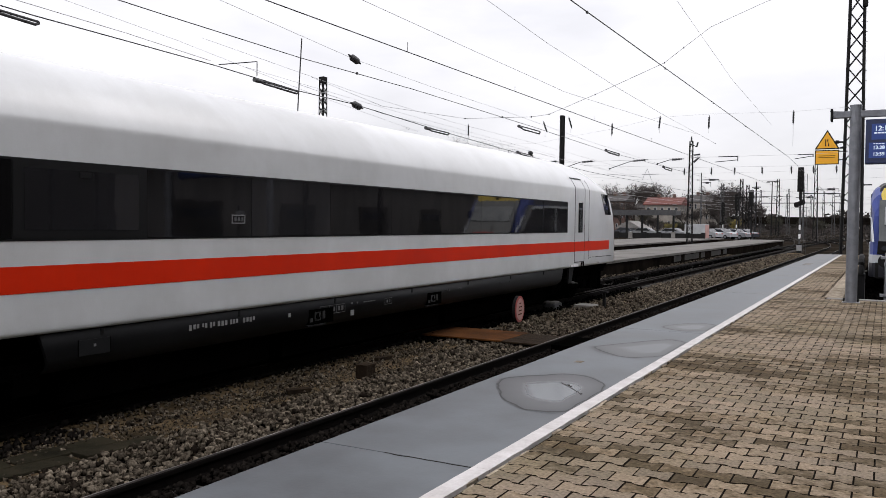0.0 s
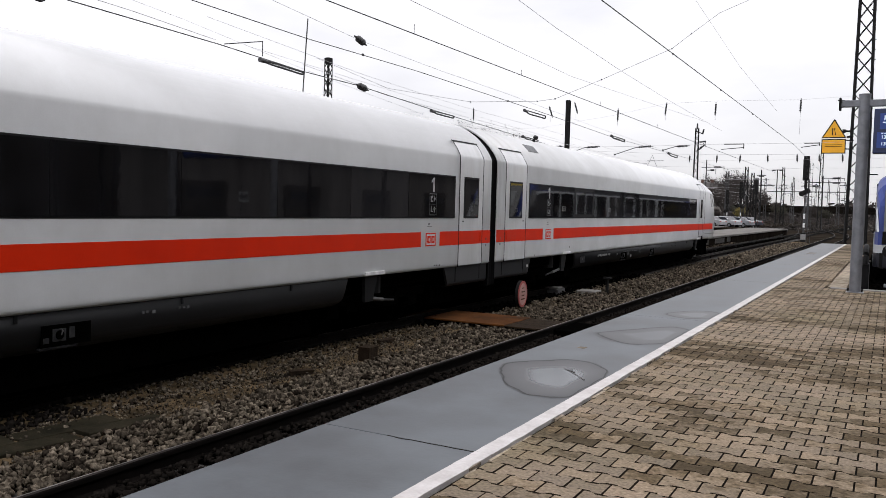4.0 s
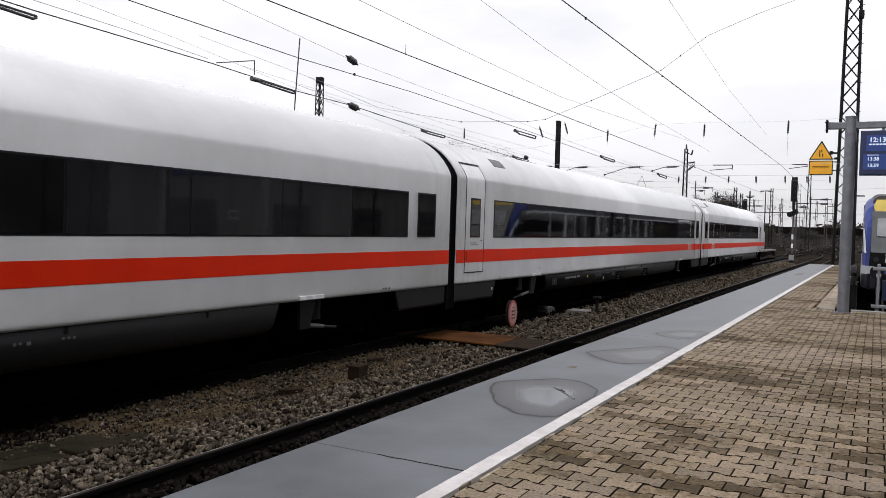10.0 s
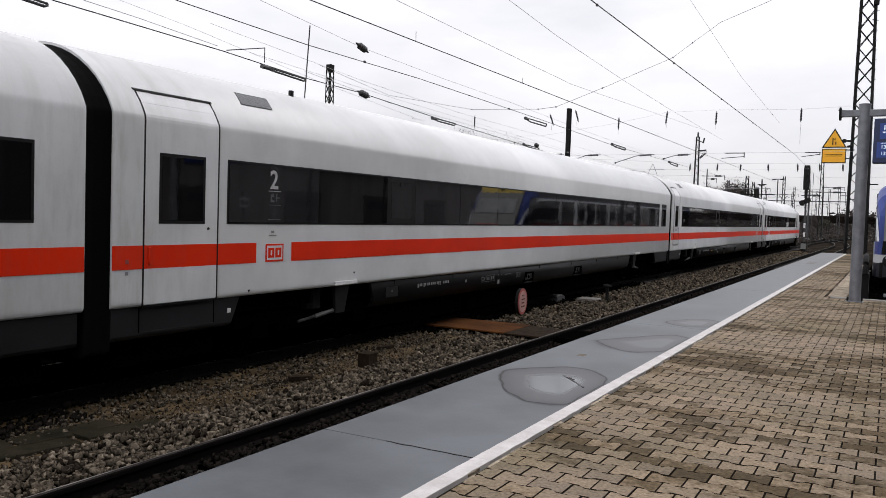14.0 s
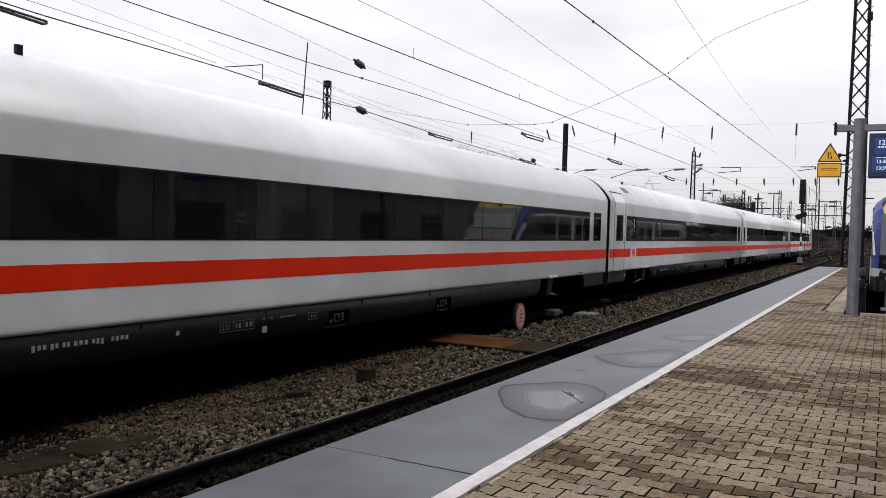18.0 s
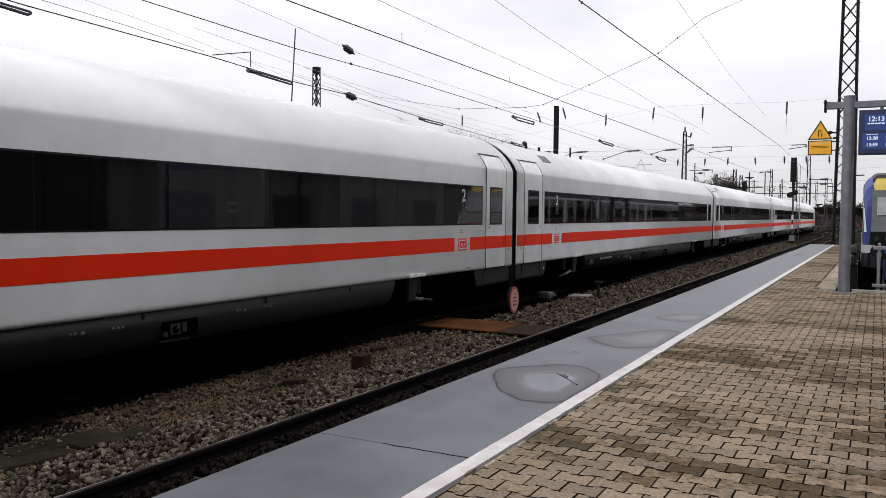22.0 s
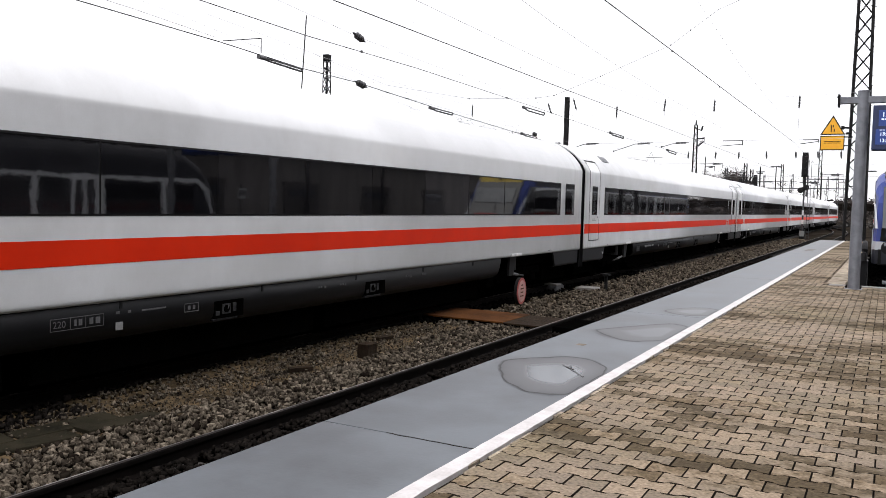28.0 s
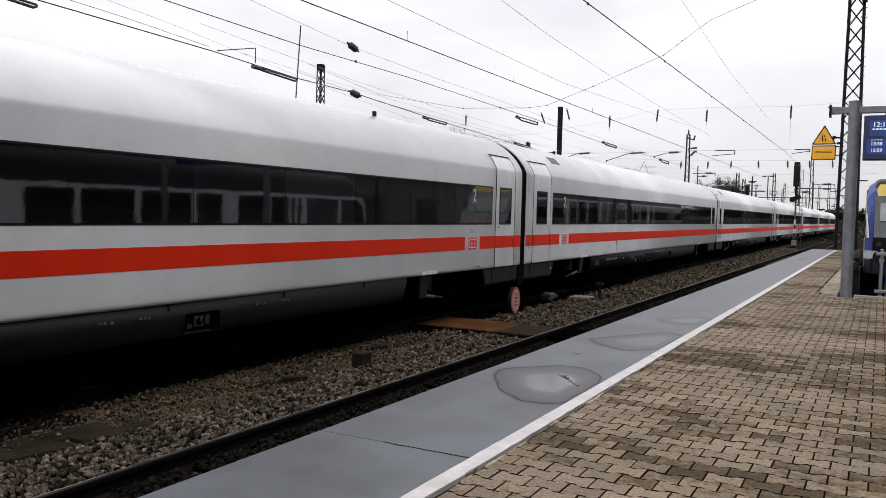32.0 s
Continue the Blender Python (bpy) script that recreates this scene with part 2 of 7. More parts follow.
def puddle_material(name, wet, gloss, rim=0.93):
    """A drying puddle from its middle to its rim: a film of water, damp coating, a dark line of dirt."""
    m = bpy.data.materials.new(name)
    m.use_nodes = True
    n, l = m.node_tree.nodes, m.node_tree.links
    p = n["Principled BSDF"]
    uv, geo, ln, no, ad = n.new("ShaderNodeTexCoord"), n.new("ShaderNodeNewGeometry"), n.new("ShaderNodeVectorMath"), n.new("ShaderNodeTexNoise"), n.new("ShaderNodeMath")
    ln.operation, ad.operation = "LENGTH", "MULTIPLY_ADD"
    no.inputs["Scale"].default_value, no.inputs["Detail"].default_value = 3.5, 4.0
    l.new(uv.outputs["UV"], ln.inputs[0])
    l.new(geo.outputs["Position"], no.inputs["Vector"])
    l.new(no.outputs["Fac"], ad.inputs[0])
    ad.inputs[1].default_value = 0.16
    l.new(ln.outputs["Value"], ad.inputs[2])
    ramp, rough = n.new("ShaderNodeValToRGB"), n.new("ShaderNodeValToRGB")
    e = ramp.color_ramp.elements
    e[0].position, e[0].color = 0.46, (0.066 * wet, 0.074 * wet, 0.082 * wet, 1)
    e[1].position, e[1].color = 1.0, (0.056, 0.064, 0.071, 1)
    for pos, v in ((0.60, 0.062 * wet), (0.80, 0.054), (rim, 0.047), (rim + 0.022, 0.012), (rim + 0.06, 0.042)):
        q = e.new(pos)
        q.color = (v * 0.97, v, v * 1.05, 1)
    r = rough.color_ramp.elements
    r[0].position, r[0].color = 0.46, (gloss, gloss, gloss, 1)
    r[1].position, r[1].color = 0.62, (0.36, 0.36, 0.36, 1)
    l.new(ad.outputs[0], ramp.inputs["Fac"])
    l.new(ad.outputs[0], rough.inputs["Fac"])
    l.new(ramp.outputs["Color"], p.inputs["Base Color"])
    l.new(rough.outputs["Color"], p.inputs["Roughness"])
    shine = n.new("ShaderNodeValToRGB")
    q = shine.color_ramp.elements
    q[0].position, q[0].color = 0.62, (0.24, 0.24, 0.24, 1)
    q[1].position, q[1].color = rim, (0.13, 0.13, 0.13, 1)
    for pos, v in ((rim + 0.022, 0.035), (rim + 0.06, 0.12)):
        z = q.new(pos)
        z.color = (v, v, v, 1)
    l.new(ad.outputs[0], shine.inputs["Fac"])
    l.new(shine.outputs["Color"], p.inputs["Specular IOR Level"])
    return m


TRAIN_WHITE = material("train_white_paint", (0.640, 0.651, 0.655), 0.38, scale=0.7, second=(0.550, 0.558, 0.556), grain=0.05, coat=1.0)
TRAIN_RED = material("train_red_paint", (0.70, 0.026, 0.002), 0.5, scale=0.7, second=(0.61, 0.021, 0.002), grain=0.04, spec=0.12)
TRAIN_SKIRT = material("train_dark_grey_skirt", (0.0115, 0.0119, 0.0132), 0.55, scale=1.2, second=(0.0075, 0.0078, 0.0086), grain=0.2, spec=0.26, rough_var=0.05)
BLACK_RUBBER = material("black_rubber", (0.0045, 0.0045, 0.005), 0.65, scale=5, grain=0.1, spec=0.22)
BELLOWS = material("matt_black_bellows", (0.0022, 0.0022, 0.0024), 0.95, scale=5, grain=0.1, spec=0.05)
# set near black so the underside's shade sits in its colour
BOGIE_STEEL = material("near_black_bogie_steel", (0.0018, 0.0017, 0.0016), 1.0, scale=4, second=(0.001, 0.001, 0.0009), grain=0.2, spec=0.0)
GLASS_DARK = material("tinted_window_glass", (0.0034, 0.0034, 0.0042), 0.03, scale=1.0, grain=0.0, rough_var=0.0, spec=0.85, bump=0.05, bump_scale=3.5)
GLASS_GREY = material("tinted_glass_before_grey_seats", (0.0095, 0.0094, 0.0108), 0.03, scale=2.2, second=(0.0035, 0.0035, 0.0042), grain=0.0, rough_var=0.0, spec=0.85, bump=0.05, bump_scale=3.5)
GLASS_BLIND = material("tinted_glass_over_blind", (0.0175, 0.0173, 0.0195), 0.03, scale=1.0, grain=0.0, rough_var=0.0, spec=0.85, bump=0.05, bump_scale=3.5)


def streaked(m, strength):
    """Brown wash-down streaks at the coach ends, beside the bellows, laid over a paint."""
    n, l = m.node_tree.nodes, m.node_tree.links
    p = n["Principled BSDF"]
    paint = p.inputs["Base Color"].links[0].from_socket
    co, sep, mp, no = n.new("ShaderNodeTexCoord"), n.new("ShaderNodeSeparateXYZ"), n.new("ShaderNodeMapping"), n.new("ShaderNodeTexNoise")
    l.new(co.outputs["Object"], sep.inputs["Vector"])
    l.new(co.outputs["Object"], mp.inputs["Vector"])
    mp.inputs["Scale"].default_value = (0.4, 2.6, 0.5)
    no.inputs["Scale"].default_value, no.inputs["Detail"].default_value = 1.7, 6.0
    no.inputs["Roughness"].default_value = 0.65
    l.new(mp.outputs["Vector"], no.inputs["Vector"])
    fold, end, few, mul, mix = n.new("ShaderNodeMath"), n.new("ShaderNodeMapRange"), n.new("ShaderNodeMapRange"), n.new("ShaderNodeMath"), n.new("ShaderNodeMixRGB")
    fold.operation, fold.inputs[1].default_value = "PINGPONG", 13.2
    l.new(sep.outputs["Y"], fold.inputs[0])
    end.inputs["From Min"].default_value, end.inputs["From Max"].default_value = 0.2, 2.2
    end.inputs["To Min"].default_value, end.inputs["To Max"].default_value = strength, strength * 0.12
    l.new(fold.outputs[0], end.inputs["Value"])
    few.inputs["From Min"].default_value, few.inputs["From Max"].default_value = 0.46, 0.80
    l.new(no.outputs["Fac"], few.inputs["Value"])
    mul.operation = "MULTIPLY"
    l.new(end.outputs["Result"], mul.inputs[0])
    l.new(few.outputs["Result"], mul.inputs[1])
    l.new(mul.outputs[0], mix.inputs["Fac"])
    l.new(paint, mix.inputs["Color1"])
    mix.inputs["Color2"].default_value = (0.16, 0.125, 0.085, 1)
    l.new(mix.outputs["Color"], p.inputs["Base Color"])


streaked(TRAIN_WHITE, 0.42)
streaked(TRAIN_RED, 0.30)
GRILLE = material("grey_roof_grille", (0.17, 0.175, 0.18), 0.6, scale=20, second=(0.11, 0.115, 0.12), grain=0.2)
FRAME_GREY = material("pale_icon_print", (0.24, 0.24, 0.24), 0.6, scale=20, grain=0.1)
SOOT = material("brown_soot_streak", (0.20, 0.165, 0.12), 0.8, scale=14, second=(0.09, 0.07, 0.05), amount=0.8, grain=0.2)
WHITE_MARK = material("white_lettering", (0.75, 0.75, 0.75), 0.5, scale=8, grain=0.05)
NUMBER_WHITE = material("worn_white_number", (0.46, 0.46, 0.46), 0.5, scale=8, grain=0.1)
GREY_MARK = material("faded_grey_lettering", (0.20, 0.20, 0.20), 0.6, scale=8, grain=0.1)
DIM_MARK = material("worn_grey_lettering", (0.105, 0.105, 0.108), 0.7, scale=8, grain=0.2, spec=0.2)
VALVE_GREY = material("grimy_grey_valve_plate", (0.036, 0.036, 0.037), 0.7, scale=14, second=(0.016, 0.016, 0.017), grain=0.3, spec=0.2)
DAMPER = material("pale_damper_paint", (0.085, 0.085, 0.085), 0.5, scale=6, grain=0.1)
PAVER = paver_material()
JOINT_SAND = material("dark_joint_sand", (0.016, 0.0115, 0.0075), 0.95, scale=6, grain=0.2, spec=0.1, bump=0.3, place="World")
PLATFORM_COAT = material("grey_platform_coating", (0.080, 0.092, 0.102), 0.42, scale=0.8, second=(0.030, 0.035, 0.040), amount=0.42, grain=0.06, spec=0.4,
                         bump=0.05, bump_scale=35, place="World", rough_var=0.12)
LINE_WHITE = material("white_line_paint", (0.60, 0.575, 0.565), 0.65, scale=5.0, second=(0.40, 0.37, 0.355), amount=0.9, grain=0.14, bump=0.2,
                      bump_scale=50, place="World")
EDGING = material("pale_edging_stone", (0.34, 0.29, 0.225), 0.9, scale=6, spec=0.1, second=(0.15, 0.12, 0.085), grain=0.2, spread=0.35, bump=0.3, place="World")
CONCRETE = material("weathered_concrete", (0.22, 0.21, 0.195), 0.85, scale=1.2, second=(0.14, 0.13, 0.12), grain=0.12, bump=0.3, place="World")
CONCRETE_OLD = material("old_grey_platform_concrete", (0.14, 0.131, 0.118), 0.9, scale=0.6, second=(0.075, 0.069, 0.061), grain=0.15, bump=0.3, place="World")
CONCRETE_DARK = material("sooty_concrete", (0.034, 0.030, 0.026), 0.9, scale=0.8, second=(0.012, 0.011, 0.010), grain=0.15, bump=0.3, place="World")
SOOTY_WALL = material("soot_black_platform_wall", (0.016, 0.013, 0.0105), 1.0, scale=0.9, second=(0.004, 0.0034, 0.003), amount=0.8, grain=0.25, bump=0.4, spec=0.0, place="World")
BALLAST = material("track_ballast_stone", (0.60, 0.505, 0.385), 0.95, scale=22, second=(0.085, 0.066, 0.046), grain=0.25, spread=0.45, spec=0.0, dark_few=0.36,
                   dark=(0.006, 0.0045, 0.0035), place="World")
BALLAST_DARK = material("dark_ballast_stone", (0.026, 0.022, 0.019), 1.0, scale=9, second=(0.008, 0.0068, 0.0058), grain=0.2, spread=0.4, spec=0.0,
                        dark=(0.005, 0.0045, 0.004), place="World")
# near black copy of the ballast; shade under the train painted into its colour
BALLAST_BLACK = material("near_black_ballast_stone", (0.0028, 0.0026, 0.0023), 1.0, scale=9, second=(0.0014, 0.0013, 0.0012), grain=0.2, spread=0.4, spec=0.0, place="World")
DIRT = material("brown_dirt_and_gravel", (0.135, 0.095, 0.052), 0.95, scale=2.6, second=(0.022, 0.0165, 0.0095), amount=0.7, grain=0.5, spec=0.05, bump=1.0,
                bump_scale=26, place="World")
YARD = material("yard_gravel", (0.034, 0.028, 0.022), 1.0, scale=0.25, second=(0.009, 0.0075, 0.006), amount=0.8, grain=0.45, spec=0.0, bump=0.6, bump_scale=12, place="World")
RAIL_SIDE = material("rusty_rail_side", (0.0055, 0.0042, 0.0036), 0.95, scale=5, second=(0.003, 0.0024, 0.002), grain=0.2, spec=0.06)
RAIL_TREAD = material("rusty_rail_tread", (0.026, 0.022, 0.020), 0.8, scale=3, second=(0.012, 0.010, 0.009), grain=0.1, spec=0.1)
RAIL_HEAD = material("worn_rail_head", (0.22, 0.205, 0.195), 0.5, scale=3, second=(0.045, 0.040, 0.036), metal=0.3, spec=0.25, grain=0.1)
# darker rail head copy; under the train its colour stands in for shade
RAIL_HEAD_DULL = material("dull_rail_head", (0.055, 0.048, 0.043), 0.8, scale=3, second=(0.028, 0.024, 0.021), grain=0.1, spec=0.05)
SLEEPER = material("sleeper_concrete", (0.03, 0.025, 0.021), 0.9, scale=4, second=(0.012, 0.010, 0.008), grain=0.2, bump=0.4)
RUST = material("rusty_steel_plate", (0.125, 0.048, 0.014), 0.92, scale=1.1, second=(0.026, 0.012, 0.0055), amount=0.8, grain=0.3, spec=0.08, bump=0.4, place="World")
MOSSY_SLAB = material("mossy_concrete_slab", (0.036, 0.031, 0.020), 0.95, scale=3.5, second=(0.011, 0.010, 0.0065), amount=0.8, grain=0.3, spec=0.05, bump=0.5, place="World")
OLD_WOOD = material("weathered_wood", (0.034, 0.023, 0.014), 0.9, scale=3, second=(0.012, 0.008, 0.005), grain=0.3, spec=0.08, bump=0.5, stretch=(1, 8, 1))
GALV = material("galvanised_grey_steel", (0.20, 0.21, 0.23), 0.5, scale=6, second=(0.145, 0.152, 0.168), metal=0.35, grain=0.1, bump=0.06)
MAST_STEEL = material("dark_mast_steel", (0.011, 0.0105, 0.0105), 0.8, scale=3, second=(0.006, 0.006, 0.006), grain=0.15, spec=0.2)
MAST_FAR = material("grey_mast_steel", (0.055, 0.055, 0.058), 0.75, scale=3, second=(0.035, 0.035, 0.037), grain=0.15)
WIRE = material("dark_copper_wire", (0.03, 0.03, 0.031), 0.6, scale=3, grain=0.05)
# paleness painted in: thin wires wash out against the bright sky
WIRE_THIN = material("rope_washed_pale_by_sky", (0.52, 0.52, 0.53), 0.6, scale=3, grain=0.05)
INSULATOR = material("dark_glazed_insulator", (0.02, 0.02, 0.022), 0.3, scale=6, grain=0.05)
SIGN_YELLOW = material("yellow_sign_face", (0.86, 0.42, 0.010), 0.5, scale=3, second=(0.78, 0.37, 0.01), grain=0.05)
SIGN_BLACK = material("black_sign_print", (0.007, 0.0065, 0.006), 0.6, scale=3, grain=0.05, spec=0.2)
DISPLAY_BLUE = material("dark_blue_display_case", (0.010, 0.022, 0.085), 0.35, scale=2, grain=0.03)
DISPLAY_FIELD = glowing("lit_display_field", (0.012, 0.035, 0.16), 0.55)
DISPLAY_TEXT = glowing("lit_display_text", (0.62, 0.72, 0.85), 0.75)
BLUE_PAINT = material("blue_train_paint", (0.040, 0.062, 0.235), 0.35, scale=1, second=(0.032, 0.05, 0.20), grain=0.02, spec=0.15)
YELLOW_PAINT = material("yellow_train_paint", (0.60, 0.44, 0.04), 0.4, scale=1, second=(0.52, 0.38, 0.04), grain=0.02, coat=0.3)
PALE_PAINT = material("pale_train_paint", (0.50, 0.52, 0.54), 0.4, scale=1, second=(0.44, 0.46, 0.48), grain=0.02, coat=0.3)
SIGNAL_RED = material("red_sign_paint", (0.34, 0.06, 0.05), 0.6, scale=4, second=(0.24, 0.045, 0.04), grain=0.1)
PINK_FACE = material("faded_pink_sign_face", (0.46, 0.27, 0.24), 0.6, scale=4, second=(0.36, 0.2, 0.18), grain=0.1)
ROOF_RED = material("red_roof_tiles", (0.125, 0.037, 0.027), 0.85, scale=0.6, second=(0.085, 0.03, 0.024), grain=0.2)
ROOF_DARK = material("dark_roof", (0.05, 0.044, 0.042), 0.85, scale=0.6, second=(0.032, 0.029, 0.028), grain=0.2)
PLASTER = material("pale_house_plaster", (0.27, 0.245, 0.215), 0.9, scale=0.4, second=(0.18, 0.162, 0.142), grain=0.1)
PLASTER_RED = material("brick_red_plaster", (0.115, 0.075, 0.06), 0.9, scale=0.4, second=(0.08, 0.042, 0.035), grain=0.15)
PANE = material("house_window_pane", (0.03, 0.034, 0.04), 0.08, scale=1, grain=0.0, rough_var=0.02)
BARK = material("tree_bark", (0.035, 0.028, 0.023), 0.9, scale=4, second=(0.02, 0.016, 0.013), grain=0.2)
TWIG = material("bare_twigs", (0.064, 0.055, 0.050), 0.9, scale=1, second=(0.034, 0.029, 0.027), grain=0.2, spread=0.3, spec=0.1)
LEAF = material("dull_autumn_leaves", (0.035, 0.032, 0.017), 0.9, scale=0.7, second=(0.016, 0.015, 0.009), grain=0.2, spread=0.35)
LEAF_YELLOW = material("yellow_green_leaves", (0.16, 0.125, 0.03), 0.9, scale=0.7, second=(0.08, 0.07, 0.02), grain=0.2, spread=0.3)
CAR_WHITE = material("white_car_paint", (0.40, 0.41, 0.42), 0.35, scale=1, grain=0.02, coat=0.4)
CAR_GREY = material("silver_car_paint", (0.32, 0.33, 0.35), 0.3, scale=1, grain=0.02, coat=0.5, metal=0.3)
CAR_DARK = material("dark_car_paint", (0.03, 0.035, 0.05), 0.3, scale=1, grain=0.02, coat=0.5)
BLIND = material("grey_sunblind_behind_glass", (0.22, 0.235, 0.23), 0.3, scale=2, second=(0.13, 0.14, 0.15), grain=0.05)
SCREEN = material("grey_windscreen_glass", (0.055, 0.062, 0.061), 0.08, scale=1, second=(0.03, 0.035, 0.035), grain=0.0)
LENS = material("clear_headlamp_lens", (0.55, 0.56, 0.58), 0.1, scale=2, grain=0.0)
PUDDLE = puddle_material("thin_rain_water", 0.95, 0.13)
PUDDLE_DRY = puddle_material("nearly_dried_rain_water", 0.72, 0.30, 0.90)
HALL = material("added_hall_wall", (0.034, 0.030, 0.026), 0.9, scale=0.3, second=(0.014, 0.0125, 0.011), grain=0.15, spec=0.2)
SHED_WALL = material("pale_shed_wall", (0.17, 0.158, 0.15), 0.9, scale=0.35, second=(0.10, 0.094, 0.09), grain=0.15, spec=0.2, stretch=(1, 3, 0.4))
DARK_BLUE = material("dark_blue_flank_paint", (0.008, 0.009, 0.016), 0.4, scale=1, second=(0.006, 0.007, 0.012), grain=0.02)


# ---- building blocks ----
def part(name, bm, mat, parent=None, label="", smooth=False):
    """Links a bmesh (or a mesh) as one object under a thing or a part."""
    if isinstance(bm, bpy.types.Mesh):
        me = bm
    else:
        me = bpy.data.meshes.new(name)
        bm.to_mesh(me)
        bm.free()
    if mat and not me.materials:
        me.materials.append(mat)
    if smooth:
        me.polygons.foreach_set("use_smooth", [True] * len(me.polygons))
    ob = new(name, me)
    ob.parent = parent
    if label:
        ob["label"] = label
    return ob


def thing(name, label, category, m=None, group="", kind=""):
    ob = new(name)
    ob.empty_display_size = 0.2
    if m is not None:
        ob.matrix_world = m
    return tagged(ob, label, category, group, kind)


def box(x0, x1, y0, y1, z0, z1, bevel=0.0, bm=None, m=None):
    bm = bm or bmesh.new()
    made = bmesh.ops.create_cube(bm, size=1.0, matrix=Matrix.Translation(((x0 + x1) / 2, (y0 + y1) / 2, (z0 + z1) / 2))
                                 @ Matrix.Diagonal((abs(x1 - x0), abs(y1 - y0), abs(z1 - z0), 1)))
    vs = made["verts"]
    if bevel:
        es = list({e for v in vs for e in v.link_edges})
        got = bmesh.ops.bevel(bm, geom=es, offset=bevel, segments=2, affect="EDGES", profile=0.6)
        vs = list({v for f in got["faces"] for v in f.verts} | {v for v in vs if v.is_valid})
    if m is not None:
        bmesh.ops.transform(bm, matrix=m, verts=[v for v in vs if v.is_valid])
    return bm


def rod(a, b, r, bm=None, r2=None, n=8):
    """A round bar from a to b."""
    bm = bm or bmesh.new()
    a, b = Vector(a), Vector(b)
    d = b - a
    m = Matrix.Translation((a + b) / 2) @ d.to_track_quat("Z", "Y").to_matrix().to_4x4()
    bmesh.ops.create_cone(bm, cap_ends=True, segments=n, radius1=r, radius2=r if r2 is None else r2, depth=d.length, matrix=m)
    return bm


def bar(a, b, w, h, bm=None):
    """A square bar from a to b."""
    bm = bm or bmesh.new()
    a, b = Vector(a), Vector(b)
    d = b - a
    m = Matrix.Translation((a + b) / 2) @ d.to_track_quat("Z", "Y").to_matrix().to_4x4() @ Matrix.Diagonal((w, h, d.length, 1))
    bmesh.ops.create_cube(bm, size=1.0, matrix=m)
    return bm


def loft(rows, closed=True, caps=True, bm=None):
    """Skins rows of points, each row as many points."""
    bm = bm or bmesh.new()
    vs = [[bm.verts.new(p) for p in row] for row in rows]
    n = len(vs[0])
    for a, b in zip(vs, vs[1:]):
        for i in range(n if closed else n - 1):
            j = (i + 1) % n
            bm.faces.new((a[i], a[j], b[j], b[i]))
    if caps and closed:
        bm.faces.new(vs[0][::-1])
        bm.faces.new(vs[-1])
    bmesh.ops.recalc_face_normals(bm, faces=bm.faces)
    return bm


def prism(outline, z0, z1, bm=None):
    """An upright prism over an outline of x, y."""
    bm = bm or bmesh.new()
    lo, hi = [bm.verts.new((x, y, z0)) for x, y in outline], [bm.verts.new((x, y, z1)) for x, y in outline]
    bm.faces.new(hi)
    bm.faces.new(lo[::-1])
    for i in range(len(lo)):
        j = (i + 1) % len(lo)
        bm.faces.new((lo[i], lo[j], hi[j], hi[i]))
    bmesh.ops.recalc_face_normals(bm, faces=bm.faces)
    return bm


def sweep(pts, r, n=6):
    """One round strand through points."""
    pts = [Vector(p) for p in pts]
    rows = []
    for i, p in enumerate(pts):
        d = (pts[min(i + 1, len(pts) - 1)] - pts[max(i - 1, 0)]).normalized()
        u = d.cross(Vector((0, 0, 1)) if abs(d.z) < 0.9 else Vector((1, 0, 0))).normalized()
        v = d.cross(u)
        rows.append([p + r * (math.cos(k * math.tau / n) * u + math.sin(k * math.tau / n) * v) for k in range(n)])
    return loft(rows)


def lettering(name, words, size, mat, parent, m, depth=0.002, align="LEFT", bold=0.0):
    """Words in the built-in font, as a mesh."""
    cu = bpy.data.curves.new(name, "FONT")
    cu.body, cu.size, cu.extrude, cu.align_x, cu.resolution_u = words, size, depth, align, 3
    cu.offset = bold
    tmp = bpy.data.objects.new(name, cu)
    scene.collection.objects.link(tmp)
    me = bpy.data.meshes.new_from_object(tmp.evaluated_get(bpy.context.evaluated_depsgraph_get()))
    bpy.data.objects.remove(tmp)
    ob = part(name, me, mat, parent)
    ob.matrix_local = m
    return ob

# ---- plan: y runs along the track, x to the platform side, z = 0 on the platform ----
EDGE, LINE_A, LINE_B = -3.14, -2.06, -1.945          # platform edge, white line from and to
NEAR_TRACK, TRAIN_TRACK, TRACK_3, TRACK_4 = -4.74, -9.07, -17.5, -29.0
RAIL_TOP, GROUND = -0.79, -1.0
BAY_TRACK = 0.97
PLATFORM_END, BAY_END = 47.0, 18.0

# ---- ground ----
bm = bmesh.new()
xs = [-2600, -600, -200, -60, -30, -12, -3, 6, 30, 90, 300, 2600]
ys = [-2600, -400, -100, -20, 0, 20, 60, 140, 300, 700, 2600]
grid = [[bm.verts.new((x, y, GROUND)) for y in ys] for x in xs]
for i in range(len(xs) - 1):
    for j in range(len(ys) - 1):
        bm.faces.new((grid[i][j], grid[i + 1][j], grid[i + 1][j + 1], grid[i][j + 1]))
tagged(part("ground", bm, YARD), "brown grey railway yard ground of fine gravel", "ground", kind="structure")

